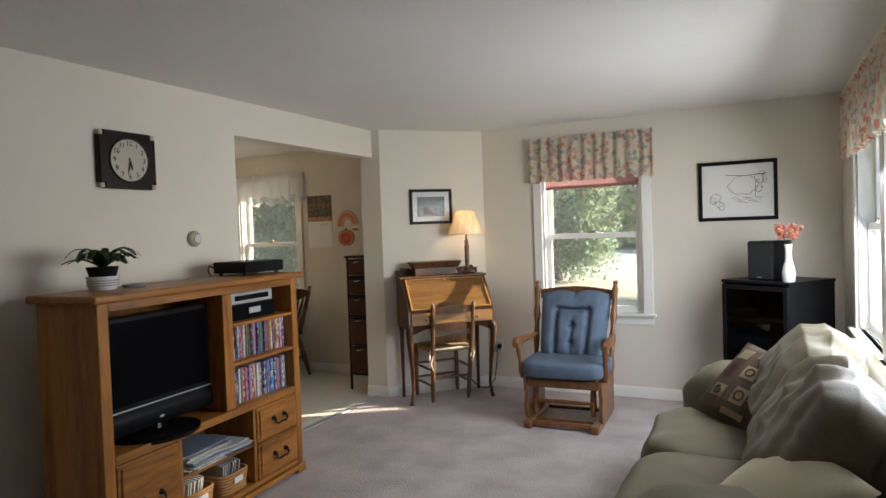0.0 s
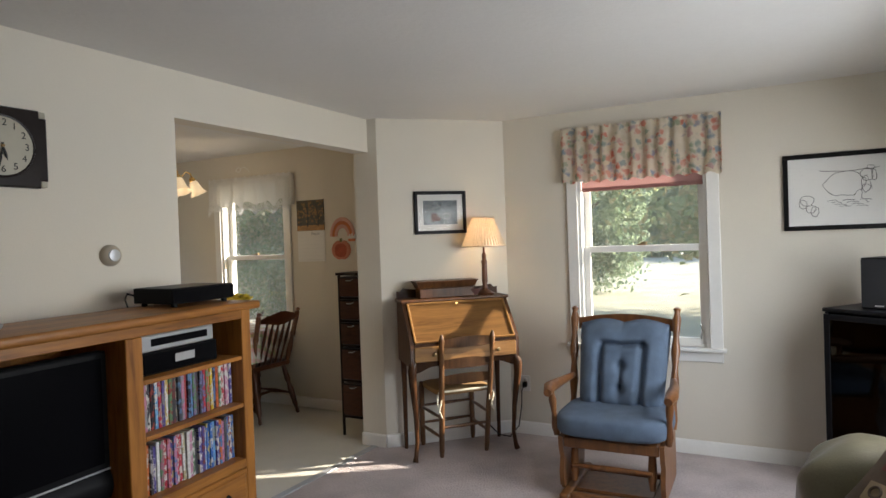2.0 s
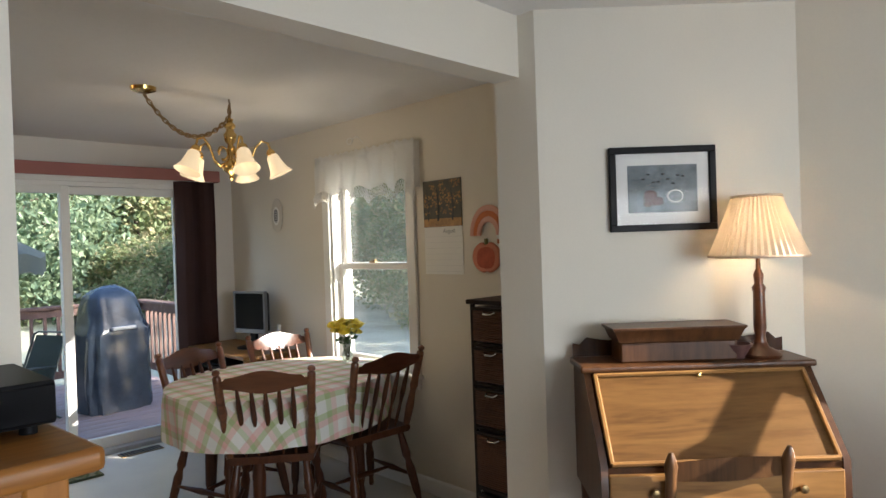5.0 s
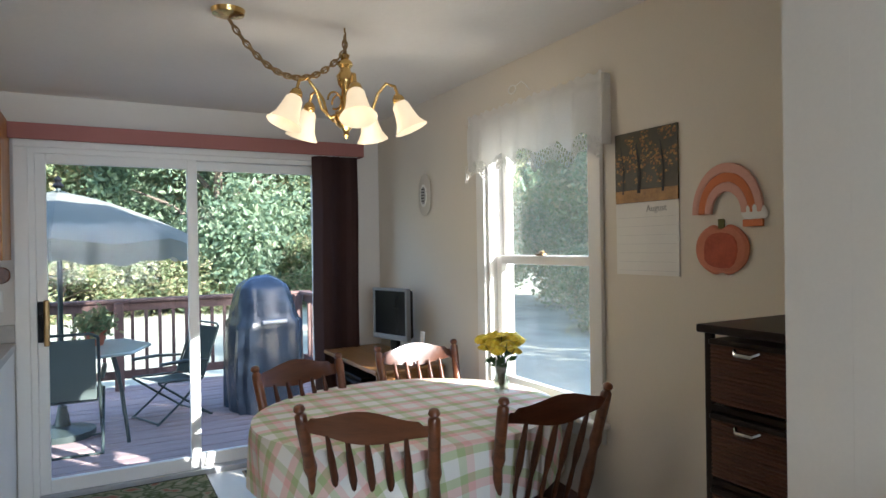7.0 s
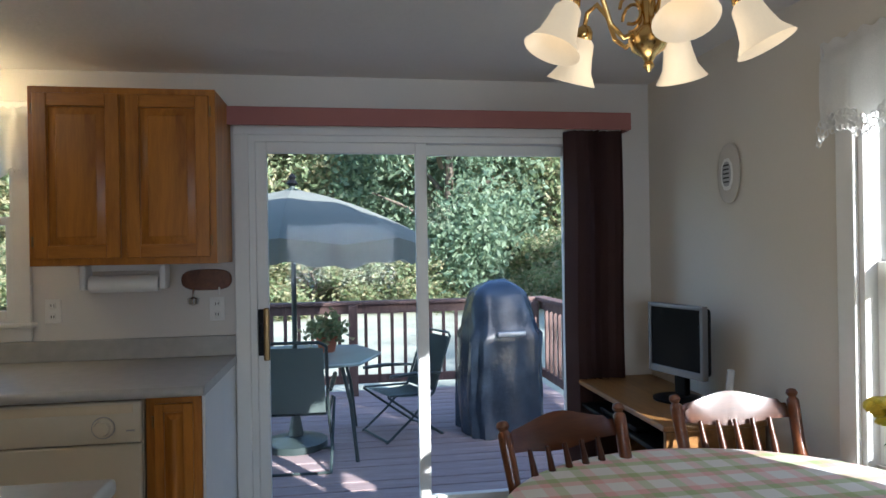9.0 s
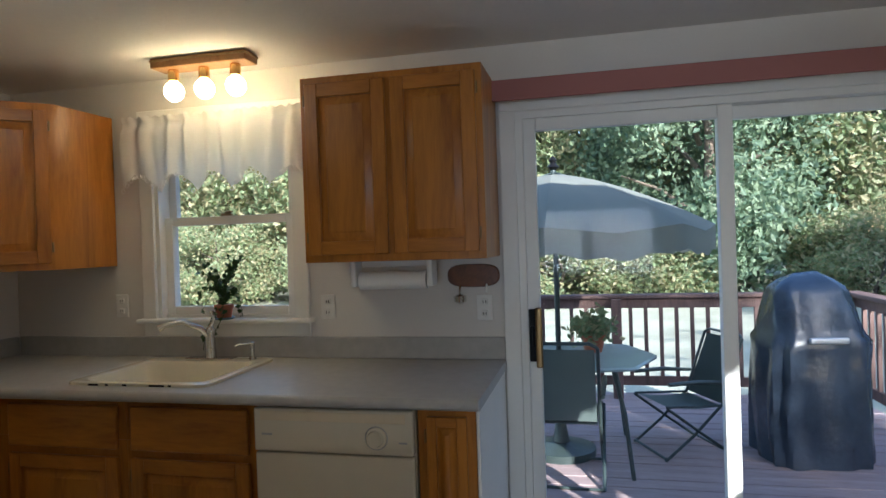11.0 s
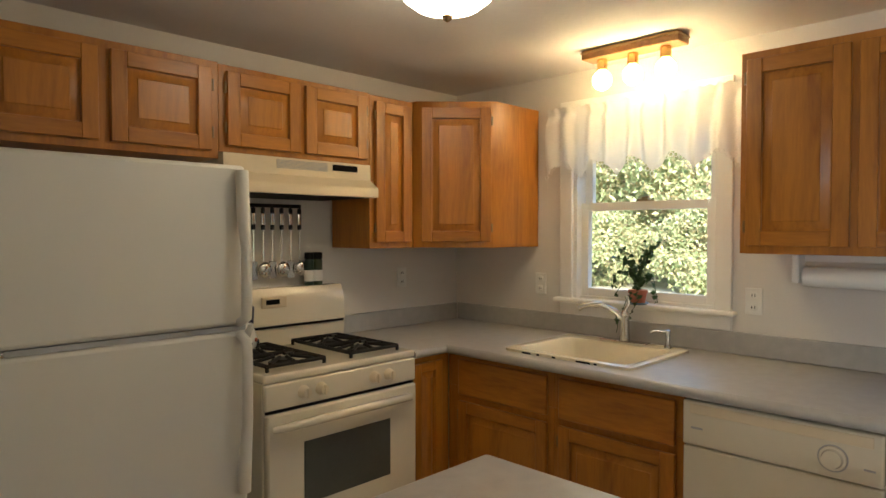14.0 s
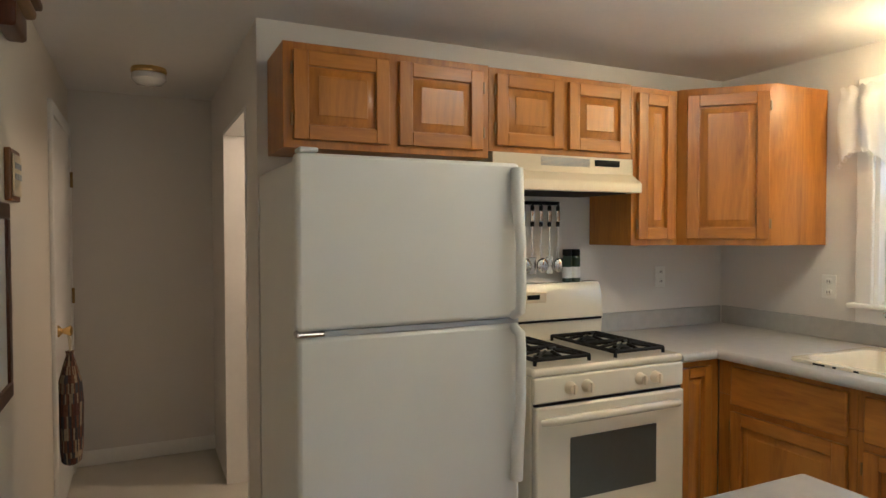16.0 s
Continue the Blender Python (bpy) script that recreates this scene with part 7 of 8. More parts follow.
def raised_door(parent, w, h, name="door", hinge=1):
    """A raised-panel oak door; local x across, -y out, z up from its foot; returns the part."""
    f = min(0.055, w * 0.24)
    d = part(name, box(B(), 0.001, -0.0035, 0.001, w - 0.001, -0.0005, h - 0.001), OAK, parent)
    for a in ((0, -0.02, 0, f, 0, h), (w - f, -0.02, 0, w, 0, h)):
        part("stile", box(B(), *a, 0.003), OAK, d)
    for a in ((f, -0.02, 0, w - f, 0, f), (f, -0.02, h - f, w - f, 0, h)):
        part("rail", box(B(), *a, 0.003), OAK_X, d)
    bm = B()
    i, j = f + 0.004, min(0.03, (w - 2 * f) * 0.28)
    rings(bm, [[(a, y, b_) for a, b_ in ((i + k, i + k), (w - i - k, i + k), (w - i - k, h - i - k), (i + k, h - i - k))] for k, y in ((0, -0.002), (0.004, -0.004), (j, -0.0165), (j + 0.003, -0.019))])
    part("panel", bm, OAK, d)
    hx = -0.006 if hinge < 0 else w + 0.006
    for z in (0.05, h - 0.09):
        part("hinge", tube(B(), [(hx, -0.012, z), (hx, -0.012, z + 0.045)], 0.005, 6), BRASS_D, d)
    return d


def cabinet(name, m, w, d, h, label, doors, drawers=(), cat="cabinet", group="kitchen cabinets", room=0.0):
    """A cabinet carcass; local x across the front, y to the wall, z up. doors and drawers: (x0, x1, z0, z1); room: what stays open at the top."""
    t = thing(name, m, label, cat, group)
    bm = B()
    box(bm, 0, 0.001, 0, w, d, h - room, 0.002)
    if room:
        box(bm, 0, 0.001, h - room + 0.001, w, 0.022, h, 0.002)
    part("body", bm, OAK, t)
    for k, (x0, x1, z0, z1) in enumerate(doors):
        o = raised_door(t, x1 - x0, z1 - z0, "door", -1 if k == 0 else 1)
        o.matrix_local = pose(x0, 0, z0)
    for x0, x1, z0, z1 in drawers:
        bm = box(B(), x0, -0.02, z0, x1, 0.0, z1, 0.006)
        part("drawer", bm, OAK_X, t)
    return t


# upper cabinets on the stove wall face north, so local x runs west
UP = lambda x, z: pose(x, 0.72, z, 0, 0, 180)
cabinet("wall_cabinet", UP(-3.98, 1.745), 0.85, 0.31, 0.385, "honey oak wall cabinet above the refrigerator", [(0.035, 0.405, 0.03, 0.355), (0.445, 0.815, 0.03, 0.355)])
cabinet("wall_cabinet", UP(-4.831, 1.775), 0.768, 0.31, 0.35, "honey oak wall cabinet above the range hood", [(0.03, 0.37, 0.025, 0.325), (0.40, 0.74, 0.025, 0.325)])
cabinet("wall_cabinet", UP(-5.60, 1.37), 0.29, 0.31, 0.75, "tall narrow honey oak wall cabinet beside the hood", [(0.03, 0.262, 0.03, 0.72)])
cc = thing("corner_cabinet", Matrix.Identity(4), "diagonal honey oak corner wall cabinet", "cabinet", "kitchen cabinets")
bm = B()
rings(bm, [[(x, y, z) for x, y in ((-5.893, 0.735), (-6.19, 1.032), (-6.552, 1.032), (-6.552, 0.408), (-5.893, 0.408))] for z in (1.37, 2.125)])
part("body", bm, OAK, cc)
o = raised_door(cc, 0.36, 0.69, "door", 1)
o.matrix_local = pose(-5.893 - 0.021, 0.735 + 0.021, 1.40, 0, 0, 135) @ pose(0, -0.002, 0)
cabinet("wall_cabinet", pose(-6.175, 2.252, 1.37, 0, 0, 90), 0.755, 0.375, 0.758, "honey oak double-door wall cabinet beside the patio door", [(0.025, 0.365, 0.03, 0.728), (0.39, 0.73, 0.03, 0.728)])
# base cabinets along the window wall, facing east
cabinet("base_cabinet", pose(FX, 1.002, 0.10, 0, 0, 90), 0.618, 0.685, 0.77, "honey oak base cabinet under the sink", [(0.078, 0.588, 0.03, 0.545)], [(0.078, 0.588, 0.575, 0.745)], group="base cabinets", room=0.16)
cabinet("base_cabinet", pose(FX, 1.621, 0.10, 0, 0, 90), 0.56, 0.685, 0.77, "honey oak base cabinet under the sink", [(0.03, 0.53, 0.03, 0.545)], [(0.03, 0.53, 0.575, 0.745)], group="base cabinets", room=0.16)
cabinet("base_cabinet", pose(FX, 2.795, 0.10, 0, 0, 90), 0.205, 0.685, 0.77, "narrow honey oak base cabinet at the counter's end", [(0.035, 0.175, 0.03, 0.74)], group="base cabinets")
cabinet("base_cabinet", pose(-5.603, 1.0, 0.10, 0, 0, 180), 0.2615, 0.59, 0.77, "narrow honey oak base cabinet beside the stove", [(0.02, 0.20, 0.03, 0.74)], group="base cabinets")
solid("end_panel", box(B(), -6.55, 3.002, 0.0, FX, 3.014, 0.87, 0.002), TRIM, "white laminate end panel of the counter", "panel")
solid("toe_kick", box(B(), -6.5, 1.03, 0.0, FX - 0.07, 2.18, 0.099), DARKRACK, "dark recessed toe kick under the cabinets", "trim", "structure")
ct = thing("countertop", Matrix.Identity(4), "grey speckled laminate countertop with backsplash", "countertop")
bm = B()
CZ0, CZ1 = 0.871, 0.910
for a in ((-6.556, 0.404, CZ0, -5.603, 1.03, CZ1), (-6.556, 1.0301, CZ0, -5.82, 1.335, CZ1), (-6.556, 1.335, CZ0, -6.44, 1.925, CZ1), (-5.925, 1.335, CZ0, -5.82, 1.925, CZ1), (-6.556, 1.925, CZ0, -5.82, 3.022, CZ1)):
    part("slab", box(B(), *a), COUNTER, ct)
bm = B()
tube(bm, [(-5.822, 1.03, 0.8905), (-5.822, 3.02, 0.8905)], 0.0195, 12)
tube(bm, [(-5.603, 1.028, 0.8905), (-5.825, 1.028, 0.8905)], 0.0195, 12)
part("rolled_edge", bm, COUNTER, ct)
part("backsplash", box(B(), -6.556, 0.424, CZ1, -6.538, 3.02, 1.01, 0.004), COUNTER, ct)
part("backsplash", box(B(), -6.537, 0.404, CZ1, -5.603, 0.424, 1.01, 0.004), COUNTER, ct)

# sink, tap, soap pump
sk = thing("kitchen_sink", Matrix.Identity(4), "cream enamel drop-in sink with a chipped rim", "sink")
bm = B()


def rr_loop(x0, y0, x1, y1, r, z, n=6):
    out = []
    for cx, cy, a0 in ((x1 - r, y1 - r, 0), (x0 + r, y1 - r, 90), (x0 + r, y0 + r, 180), (x1 - r, y0 + r, 270)):
        for k in range(n + 1):
            a = radians(a0 + 90 * k / n)
            out.append((cx + r * math.cos(a), cy + r * math.sin(a), z))
    return out


SINK = paint("cream_enamel", (0.78, 0.72, 0.56), 0.2, var=0.05, coat=0.5, relief=0.0)
rings(bm, [rr_loop(-6.46, 1.31, -5.90, 1.95, 0.04, 0.911), rr_loop(-6.46, 1.31, -5.90, 1.95, 0.04, 0.922), rr_loop(-6.445, 1.325, -5.915, 1.935, 0.04, 0.926), rr_loop(-6.37, 1.35, -5.945, 1.91, 0.05, 0.921), rr_loop(-6.36, 1.36, -5.955, 1.90, 0.05, 0.90), rr_loop(-6.33, 1.39, -5.985, 1.87, 0.06, 0.76), rr_loop(-6.27, 1.45, -6.05, 1.81, 0.06, 0.745)], caps=False)
f0 = rr_loop(-6.27, 1.45, -6.05, 1.81, 0.06, 0.745)
bm.faces.new([bm.verts.new(p) for p in f0])
part("basin", bm, SINK, sk)
part("drain", lathe(B(), [(0.04, 0.746), (0.045, 0.749), (0.03, 0.748)], (-6.16, 1.63, 0), 20), CHROME, sk)
for y0, y1 in ((1.70, 1.77), (1.785, 1.80), (1.42, 1.47), (1.50, 1.515), (1.58, 1.60)):
    part("chip", box(B(), -5.904, y0, 0.9105, -5.8985, y1, 0.919, 0.002), IRON, sk, "worn black chip in the rim")
fa = thing("kitchen_faucet", pose(-6.41, 1.645, 0.922), "chrome kitchen faucet with a swivel spout", "faucet")
part("base_plate", box(B(), -0.03, -0.12, 0, 0.03, 0.12, 0.012, 0.006), CHROME, fa)
part("body", lathe(B(), [(0.026, 0.012), (0.024, 0.05), (0.021, 0.12), (0.024, 0.14), (0.012, 0.155)], seg=18), CHROME, fa)
part("spout", tube(B(), [(0.0, 0.0, 0.10), (0.03, -0.03, 0.15), (0.08, -0.09, 0.185), (0.13, -0.14, 0.18), (0.15, -0.165, 0.165)], [0.014, 0.013, 0.012, 0.014, 0.017], 10), CHROME, fa)
part("lever", tube(B(), [(0, 0, 0.15), (-0.01, 0.015, 0.19), (-0.015, 0.0, 0.225)], [0.01, 0.008, 0.011], 8), CHROME, fa)
sd_ = thing("soap_pump", pose(-6.41, 1.86, 0.922), "small chrome soap pump on the sink", "soap pump")
part("stem", lathe(B(), [(0.018, 0), (0.016, 0.01), (0.009, 0.02), (0.011, 0.075), (0.013, 0.08), (0.004, 0.086)], seg=14), CHROME, sd_)
part("nozzle", tube(B(), [(0, 0, 0.075), (0.03, -0.05, 0.078), (0.04, -0.065, 0.07)], 0.005, 8), CHROME, sd_)

# dishwasher
dw = thing("dishwasher", pose(FX, 2.187, 0, 0, 0, 90), "bisque dishwasher with a round dial", "dishwasher")
part("body", box(B(), 0.004, 0.001, 0.1, 0.60, 0.6, 0.868), BISQUE, dw)
part("door_panel", box(B(), 0.004, -0.035, 0.11, 0.60, 0.0, 0.70, 0.006), BISQUE, dw)
cp = part("control_panel", box(B(), 0.004, -0.04, 0.706, 0.60, 0.0, 0.862, 0.006), BISQUE, dw)
part("grip_recess", box(B(), 0.03, -0.0415, 0.818, 0.575, -0.036, 0.852, 0.002), ALMOND, cp, "long grip recess")
for nm, q in (("dial", pose(0.47, -0.04, 0.768, 90)),):
    o = part(nm, lathe(B(), [(0.038, 0), (0.037, 0.008), (0.030, 0.010), (0.026, 0.024), (0.01, 0.026)], seg=26), BISQUE, cp)
    o.matrix_local = q
part("dial_ring", tube(B(), [(0.47 + 0.04 * math.cos(a * 0.25), -0.0415, 0.768 + 0.04 * math.sin(a * 0.25)) for a in range(26)], 0.0018, 5), GREYINK, cp)
part("print_mark", box(B(), 0.035, -0.0412, 0.765, 0.075, -0.0398, 0.772), GREYINK, cp)
part("print_mark", box(B(), 0.55, -0.0412, 0.75, 0.58, -0.0398, 0.756), GREYINK, cp)
part("kick_plate", box(B(), 0.004, 0.03, 0.0, 0.60, 0.04, 0.099), BLACK, dw)

# island with the same laminate top
il = thing("kitchen_island", Matrix.Identity(4), "small kitchen island with grey laminate top", "island")
part("top", box(B(), -4.82, 2.14, 0.872, -4.12, 3.045, 0.910, 0.012), COUNTER, il)
part("body", box(B(), -4.77, 2.19, 0.09, -4.16, 3.0, 0.871, 0.004), OAK, il)
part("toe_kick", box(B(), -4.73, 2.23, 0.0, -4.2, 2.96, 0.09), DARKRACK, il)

# refrigerator; local x runs west, -y out into the room
fr = thing("refrigerator", pose(-3.935, 1.13, 0, 0, 0, 180), "white top-freezer refrigerator with textured doors", "refrigerator")
part("cabinet_body", box(B(), 0.006, 0.075, 0.03, 0.786, 0.70, 1.665, 0.008), WHITE_E, fr)
part("grille", box(B(), 0.02, 0.05, 0.0, 0.77, 0.075, 0.08, 0.003), BLACK, fr)
part("gasket", box(B(), 0.012, 0.066, 0.1, 0.78, 0.0745, 1.655), GREYINK, fr)
for nm, z0, z1 in (("freezer_door", 1.132, 1.68), ("fridge_door", 0.09, 1.112)):
    d = part(nm, box(B(), 0.0, 0.0, z0, 0.792, 0.065, z1, 0.014), WHITE_E, fr)
    bm = B()
    if nm == "freezer_door":
        prof = [(0.0, z0 + 0.01), (0.045, z0 + 0.03), (0.05, z0 + 0.09), (0.048, z0 + 0.26), (0.03, z0 + 0.38), (0.022, z1 - 0.02)]
    else:
        prof = [(0.0, z1 - 0.01), (0.045, z1 - 0.03), (0.05, z1 - 0.09), (0.048, z1 - 0.30), (0.03, z1 - 0.42), (0.022, z1 - 0.55)]
    tube(bm, [(0.765, -y, z) for y, z in prof], [0.016, 0.018, 0.018, 0.018, 0.022, 0.022], 10)
    part("handle", bm, WHITE_E, d, "curved white handle")
part("hinge_cap", box(B(), 0.01, 0.0, 1.681, 0.07, 0.07, 1.697, 0.006), WHITE_E, fr)
part("mid_hinge", box(B(), 0.0, -0.004, 1.114, 0.085, 0.06, 1.130, 0.004), CHROME, fr, "bright metal hinge strip")
part("seam_strip", box(B(), 0.086, 0.008, 1.1135, 0.79, 0.06, 1.1305), SILVER, fr)

# gas range
rg = thing("gas_range", pose(-4.835, 1.045, 0, 0, 0, 180), "bisque gas range with black grates", "stove")
part("body", box(B(), 0.0, 0.012, 0.03, 0.755, 0.62, 0.885, 0.004), BISQUE, rg)
ck_ = part("cooktop", box(B(), -0.003, -0.008, 0.886, 0.758, 0.56, 0.918, 0.010), BISQUE, rg)
part("control_panel", box(B(), 0.0, -0.012, 0.785, 0.755, 0.011, 0.884, 0.006), BISQUE, rg)
for x in (0.165, 0.245, 0.515, 0.595):
    k_ = part("knob", lathe(B(), [(0.026, 0), (0.024, 0.010), (0.020, 0.014), (0.018, 0.03), (0.006, 0.032)], seg=18), ALMOND, rg)
    k_.matrix_local = pose(x, -0.012, 0.835, 90)
    part("grip", box(B(), -0.005, -0.019, 0.025, 0.005, 0.019, 0.038, 0.002), ALMOND, k_)
od = part("oven_door", box(B(), 0.004, -0.022, 0.20, 0.751, 0.011, 0.772, 0.008), BISQUE, rg)
part("oven_window", box(B(), 0.16, -0.0255, 0.40, 0.595, -0.021, 0.645, 0.012), paint("dark_oven_glass", (0.085, 0.09, 0.08), 0.12, var=0.1, relief=0.0, coat=0.3), od, "dark grey oven glass")
part("vent_gap", box(B(), 0.01, -0.006, 0.773, 0.745, 0.01, 0.784), BLACK, od)
bm = tube(B(), [(0.03, -0.02, 0.715), (0.06, -0.05, 0.725), (0.20, -0.062, 0.73), (0.55, -0.062, 0.73), (0.69, -0.05, 0.725), (0.72, -0.02, 0.715)], [0.012, 0.016, 0.017, 0.017, 0.016, 0.012], 10)
part("handle", bm, BISQUE, od)
part("drawer", box(B(), 0.004, -0.018, 0.05, 0.751, 0.011, 0.192, 0.006), BISQUE, rg)
bm = B()
rings(bm, [[(x, y, z) for y, z in ((0.53, 0.918), (0.52, 1.0), (0.515, 1.02), (0.53, 1.15), (0.55, 1.187), (0.62, 1.187), (0.62, 0.918))] for x in (0.0, 0.756)])
bg = part("backguard", bm, BISQUE, rg)
part("vent_slot", box(B(), 0.01, 0.510, 1.005, 0.745, 0.522, 1.016), BLACK, bg)
part("clock_panel", box(B(), 0.29, 0.514, 1.10, 0.42, 0.528, 1.15, 0.003), ALMOND, bg)
part("display", box(B(), 0.31, 0.511, 1.115, 0.38, 0.517, 1.138, 0.002), BLACKG, bg)
for x0 in (0.045, 0.44):
    bm = B()
    z = 0.94
    for a, b_ in (((x0, 0.05), (x0 + 0.26, 0.05)), ((x0, 0.50), (x0 + 0.26, 0.50)), ((x0, 0.05), (x0, 0.50)), ((x0 + 0.26, 0.05), (x0 + 0.26, 0.50)), ((x0, 0.275), (x0 + 0.26, 0.275))):
        tube(bm, [(*a, z), (*b_, z)], 0.009, 6)
    for cy in (0.16, 0.39):
        cx = x0 + 0.13
        for a in range(8):
            t_ = a * math.pi / 4
            e = Vector((cx + 0.14 * math.cos(t_), cy + 0.115 * math.sin(t_), z))
            e.x, e.y = max(x0, min(x0 + 0.26, e.x)), max(0.05, min(0.5, e.y))
            tube(bm, [e, Vector((cx + 0.035 * math.cos(t_), cy + 0.035 * math.sin(t_), z + 0.012))], 0.007, 6)
        lathe(bm, [(0.055, 0.918), (0.055, 0.926), (0.042, 0.93), (0.038, 0.94), (0.01, 0.942)], (cx, cy, 0), 18)
    for x in (x0, x0 + 0.26):
        for y in (0.05, 0.50):
            tube(bm, [(x, y, 0.917), (x, y, z)], 0.008, 6)
    part("grate", bm, IRON, rg, "black cast iron grates and burners")
# kettle on the far burner
kt = thing("kettle", pose(-4.95, 0.62, 0.951), "white enamel kettle with a dark blue handle", "kettle")
part("body", lathe(B(), [(0.075, 0), (0.085, 0.01), (0.088, 0.05), (0.07, 0.10), (0.035, 0.125), (0.03, 0.13), (0.008, 0.145)], seg=24), PORC, kt)
part("handle", tube(B(), [(-0.07, 0, 0.10), (-0.075, 0, 0.17), (-0.04, 0, 0.21), (0.04, 0, 0.21), (0.075, 0, 0.17), (0.07, 0, 0.10)], 0.011, 8), paint("navy_handle", (0.02, 0.025, 0.06), 0.3), kt)
part("spout", tube(B(), [(0.0, 0.07, 0.05), (0.0, 0.11, 0.09), (0.0, 0.125, 0.12)], [0.02, 0.014, 0.011], 10), PORC, kt)
for k in range(5):
    part("flower_motif", puff(B(), (0.089 * math.cos(1.0 + 0.4 * k), 0.089 * math.sin(1.0 + 0.4 * k), 0.03 + 0.012 * (k % 2)), (0.008, 0.008, 0.009), 1, 8, 5), REDF if k % 2 else TARP, kt)

# range hood
hd = thing("range_hood", pose(-4.84, 0.80, 1.615, 0, 0, 180), "almond under-cabinet range hood", "range hood")
bm = B()
rings(bm, [[(x, y, z) for y, z in ((0.0, 0.0), (0.0, 0.040), (0.008, 0.048), (0.052, 0.078), (0.060, 0.084), (0.063, 0.158), (0.395, 0.158), (0.395, 0.0))] for x in (0.0, 0.75)])
part("body", bm, ALMOND, hd)
for k in range(7):
    part("vent_slot", box(B(), 0.24, 0.0585, 0.112 + 0.0055 * k, 0.50, 0.066, 0.1145 + 0.0055 * k), GREYINK, hd)
part("switch_panel", box(B(), 0.53, 0.056, 0.118, 0.67, 0.068, 0.146, 0.002), BLACKG, hd, "black rocker switch panel")
part("filter", box(B(), 0.05, 0.05, -0.004, 0.70, 0.39, 0.001), IRON, hd)

# utensils on a rail, spice jars
ut = thing("utensil_rail", pose(-5.21, 0.405, 1.575), "black wall rail for hanging kitchen utensils", "utensil rail")
part("rail", box(B(), -0.20, 0.0, -0.006, 0.10, 0.012, 0.012, 0.003), BLACK, ut)
for k in range(6):
    part("hook", tube(B(), [(-0.18 + 0.05 * k, 0.010, 0.0), (-0.18 + 0.05 * k, 0.026, -0.008), (-0.18 + 0.05 * k, 0.028, 0.004)], 0.003, 5), BLACK, ut)
for k in range(6):
    x = -5.39 + 0.05 * k
    u = thing(("ladle", "spatula", "serving_spoon", "slotted_turner", "ladle", "spatula")[k], pose(x, 0.428, 1.567), "steel kitchen utensil with black handle hanging on the rail", "utensil", "hanging utensils")
    part("grip", box(B(), -0.010, -0.005, -0.105, 0.010, 0.006, 0.0, 0.004), BLACK, u)
    part("collar", box(B(), -0.0105, -0.0055, -0.082, 0.0105, 0.0065, -0.025, 0.003), CHROME, u, "bright steel inlay")
    part("shaft", tube(B(), [(0, 0, -0.10), (0, 0, -0.26)], 0.004, 6), CHROME, u)
    if k % 2 == 0:
        part("bowl", puff(B(), (0, 0.016, -0.295), (0.034, 0.016, 0.038), 0.95, 18, 10), CHROME, u)
    else:
        part("blade", box(B(), -0.02, -0.001, -0.34, 0.02, 0.004, -0.255, 0.003), CHROME, u)
for x, mt_, lab in ((-5.425, paint("dark_green_tin", (0.012, 0.035, 0.022), 0.3), "dark green spice jar on the range"), (-5.475, paint("herb_jar", (0.05, 0.07, 0.04), 0.25), "glass herb jar with dark lid on the range")):
    j = thing("spice_jar", pose(x, 0.46, 1.187), lab, "jar", "spice jars")
    part("jar", lathe(B(), [(0.022, 0), (0.024, 0.006), (0.024, 0.12), (0.02, 0.13)], seg=16), mt_, j)
    part("lid", lathe(B(), [(0.023, 0.13), (0.024, 0.134), (0.024, 0.16), (0.02, 0.163)], seg=16), BLACK, j)
    part("label", lathe(B(), [(0.0246, 0.02), (0.0248, 0.05), (0.0246, 0.075)], seg=16, caps=False), PAPER, j)

# towel holder, hanging board, outlets
pt_ = thing("paper_towel_holder", pose(-6.30, 2.59, 1.37), "white paper towel holder under the wall cabinet", "paper towel holder")
for y in (-0.165, 0.165):
    part("bracket", box(B(), -0.045, y - 0.012, -0.11, 0.045, y + 0.012, -0.001, 0.006), TRIM, pt_)
part("back_bar", box(B(), -0.045, -0.153, -0.03, -0.03, 0.153, -0.001, 0.003), TRIM, pt_)
part("towel_roll", tube(B(), [(0, -0.145, -0.085), (0, 0.145, -0.085)], 0.038, 24), PAPER, pt_, "roll of white paper towels")
hb = thing("key_board_plaque", pose(-6.556, 2.885, 1.285), "oval wooden plaque with hooks", "wall plaque")
bm = B()
rings(bm, [[(x, 0.118 * k * math.copysign(abs(math.cos(a)) ** 0.6, math.cos(a)), 0.052 * k * math.copysign(abs(math.sin(a)) ** 0.75, math.sin(a))) for a in [2 * math.pi * i / 40 for i in range(40)]] for x, k in ((0.0, 1.0), (0.014, 1.0), (0.02, 0.93))])
part("plaque", bm, MAPLE_L, hb)
bm = B()
tube(bm, [(0.018, -0.06, -0.045), (0.03, -0.06, -0.06), (0.032, -0.06, -0.085)], 0.006, 8)
lathe(bm, [(0.005, -0.125), (0.026, -0.115), (0.028, -0.09), (0.008, -0.08)], (0.03, -0.06, 0), 14)
part("hook_bell", bm, CHROME, hb, "small chrome bell on a hook")
part("hook", tube(B(), [(0.018, 0.06, -0.04), (0.03, 0.06, -0.06), (0.03, 0.06, -0.075)], 0.005, 8), TRIM, hb)
outlet(pose(XW, 2.18, 1.15, 0, 0, 90))
outlet(pose(XW, 1.05, 1.165, 0, 0, 90))
outlet(pose(-6.09, YS, 1.19, 0, 0, 180))
outlet(pose(XW, 2.93, 1.14, 0, 0, 90), "white electrical outlet plate under the plaque")

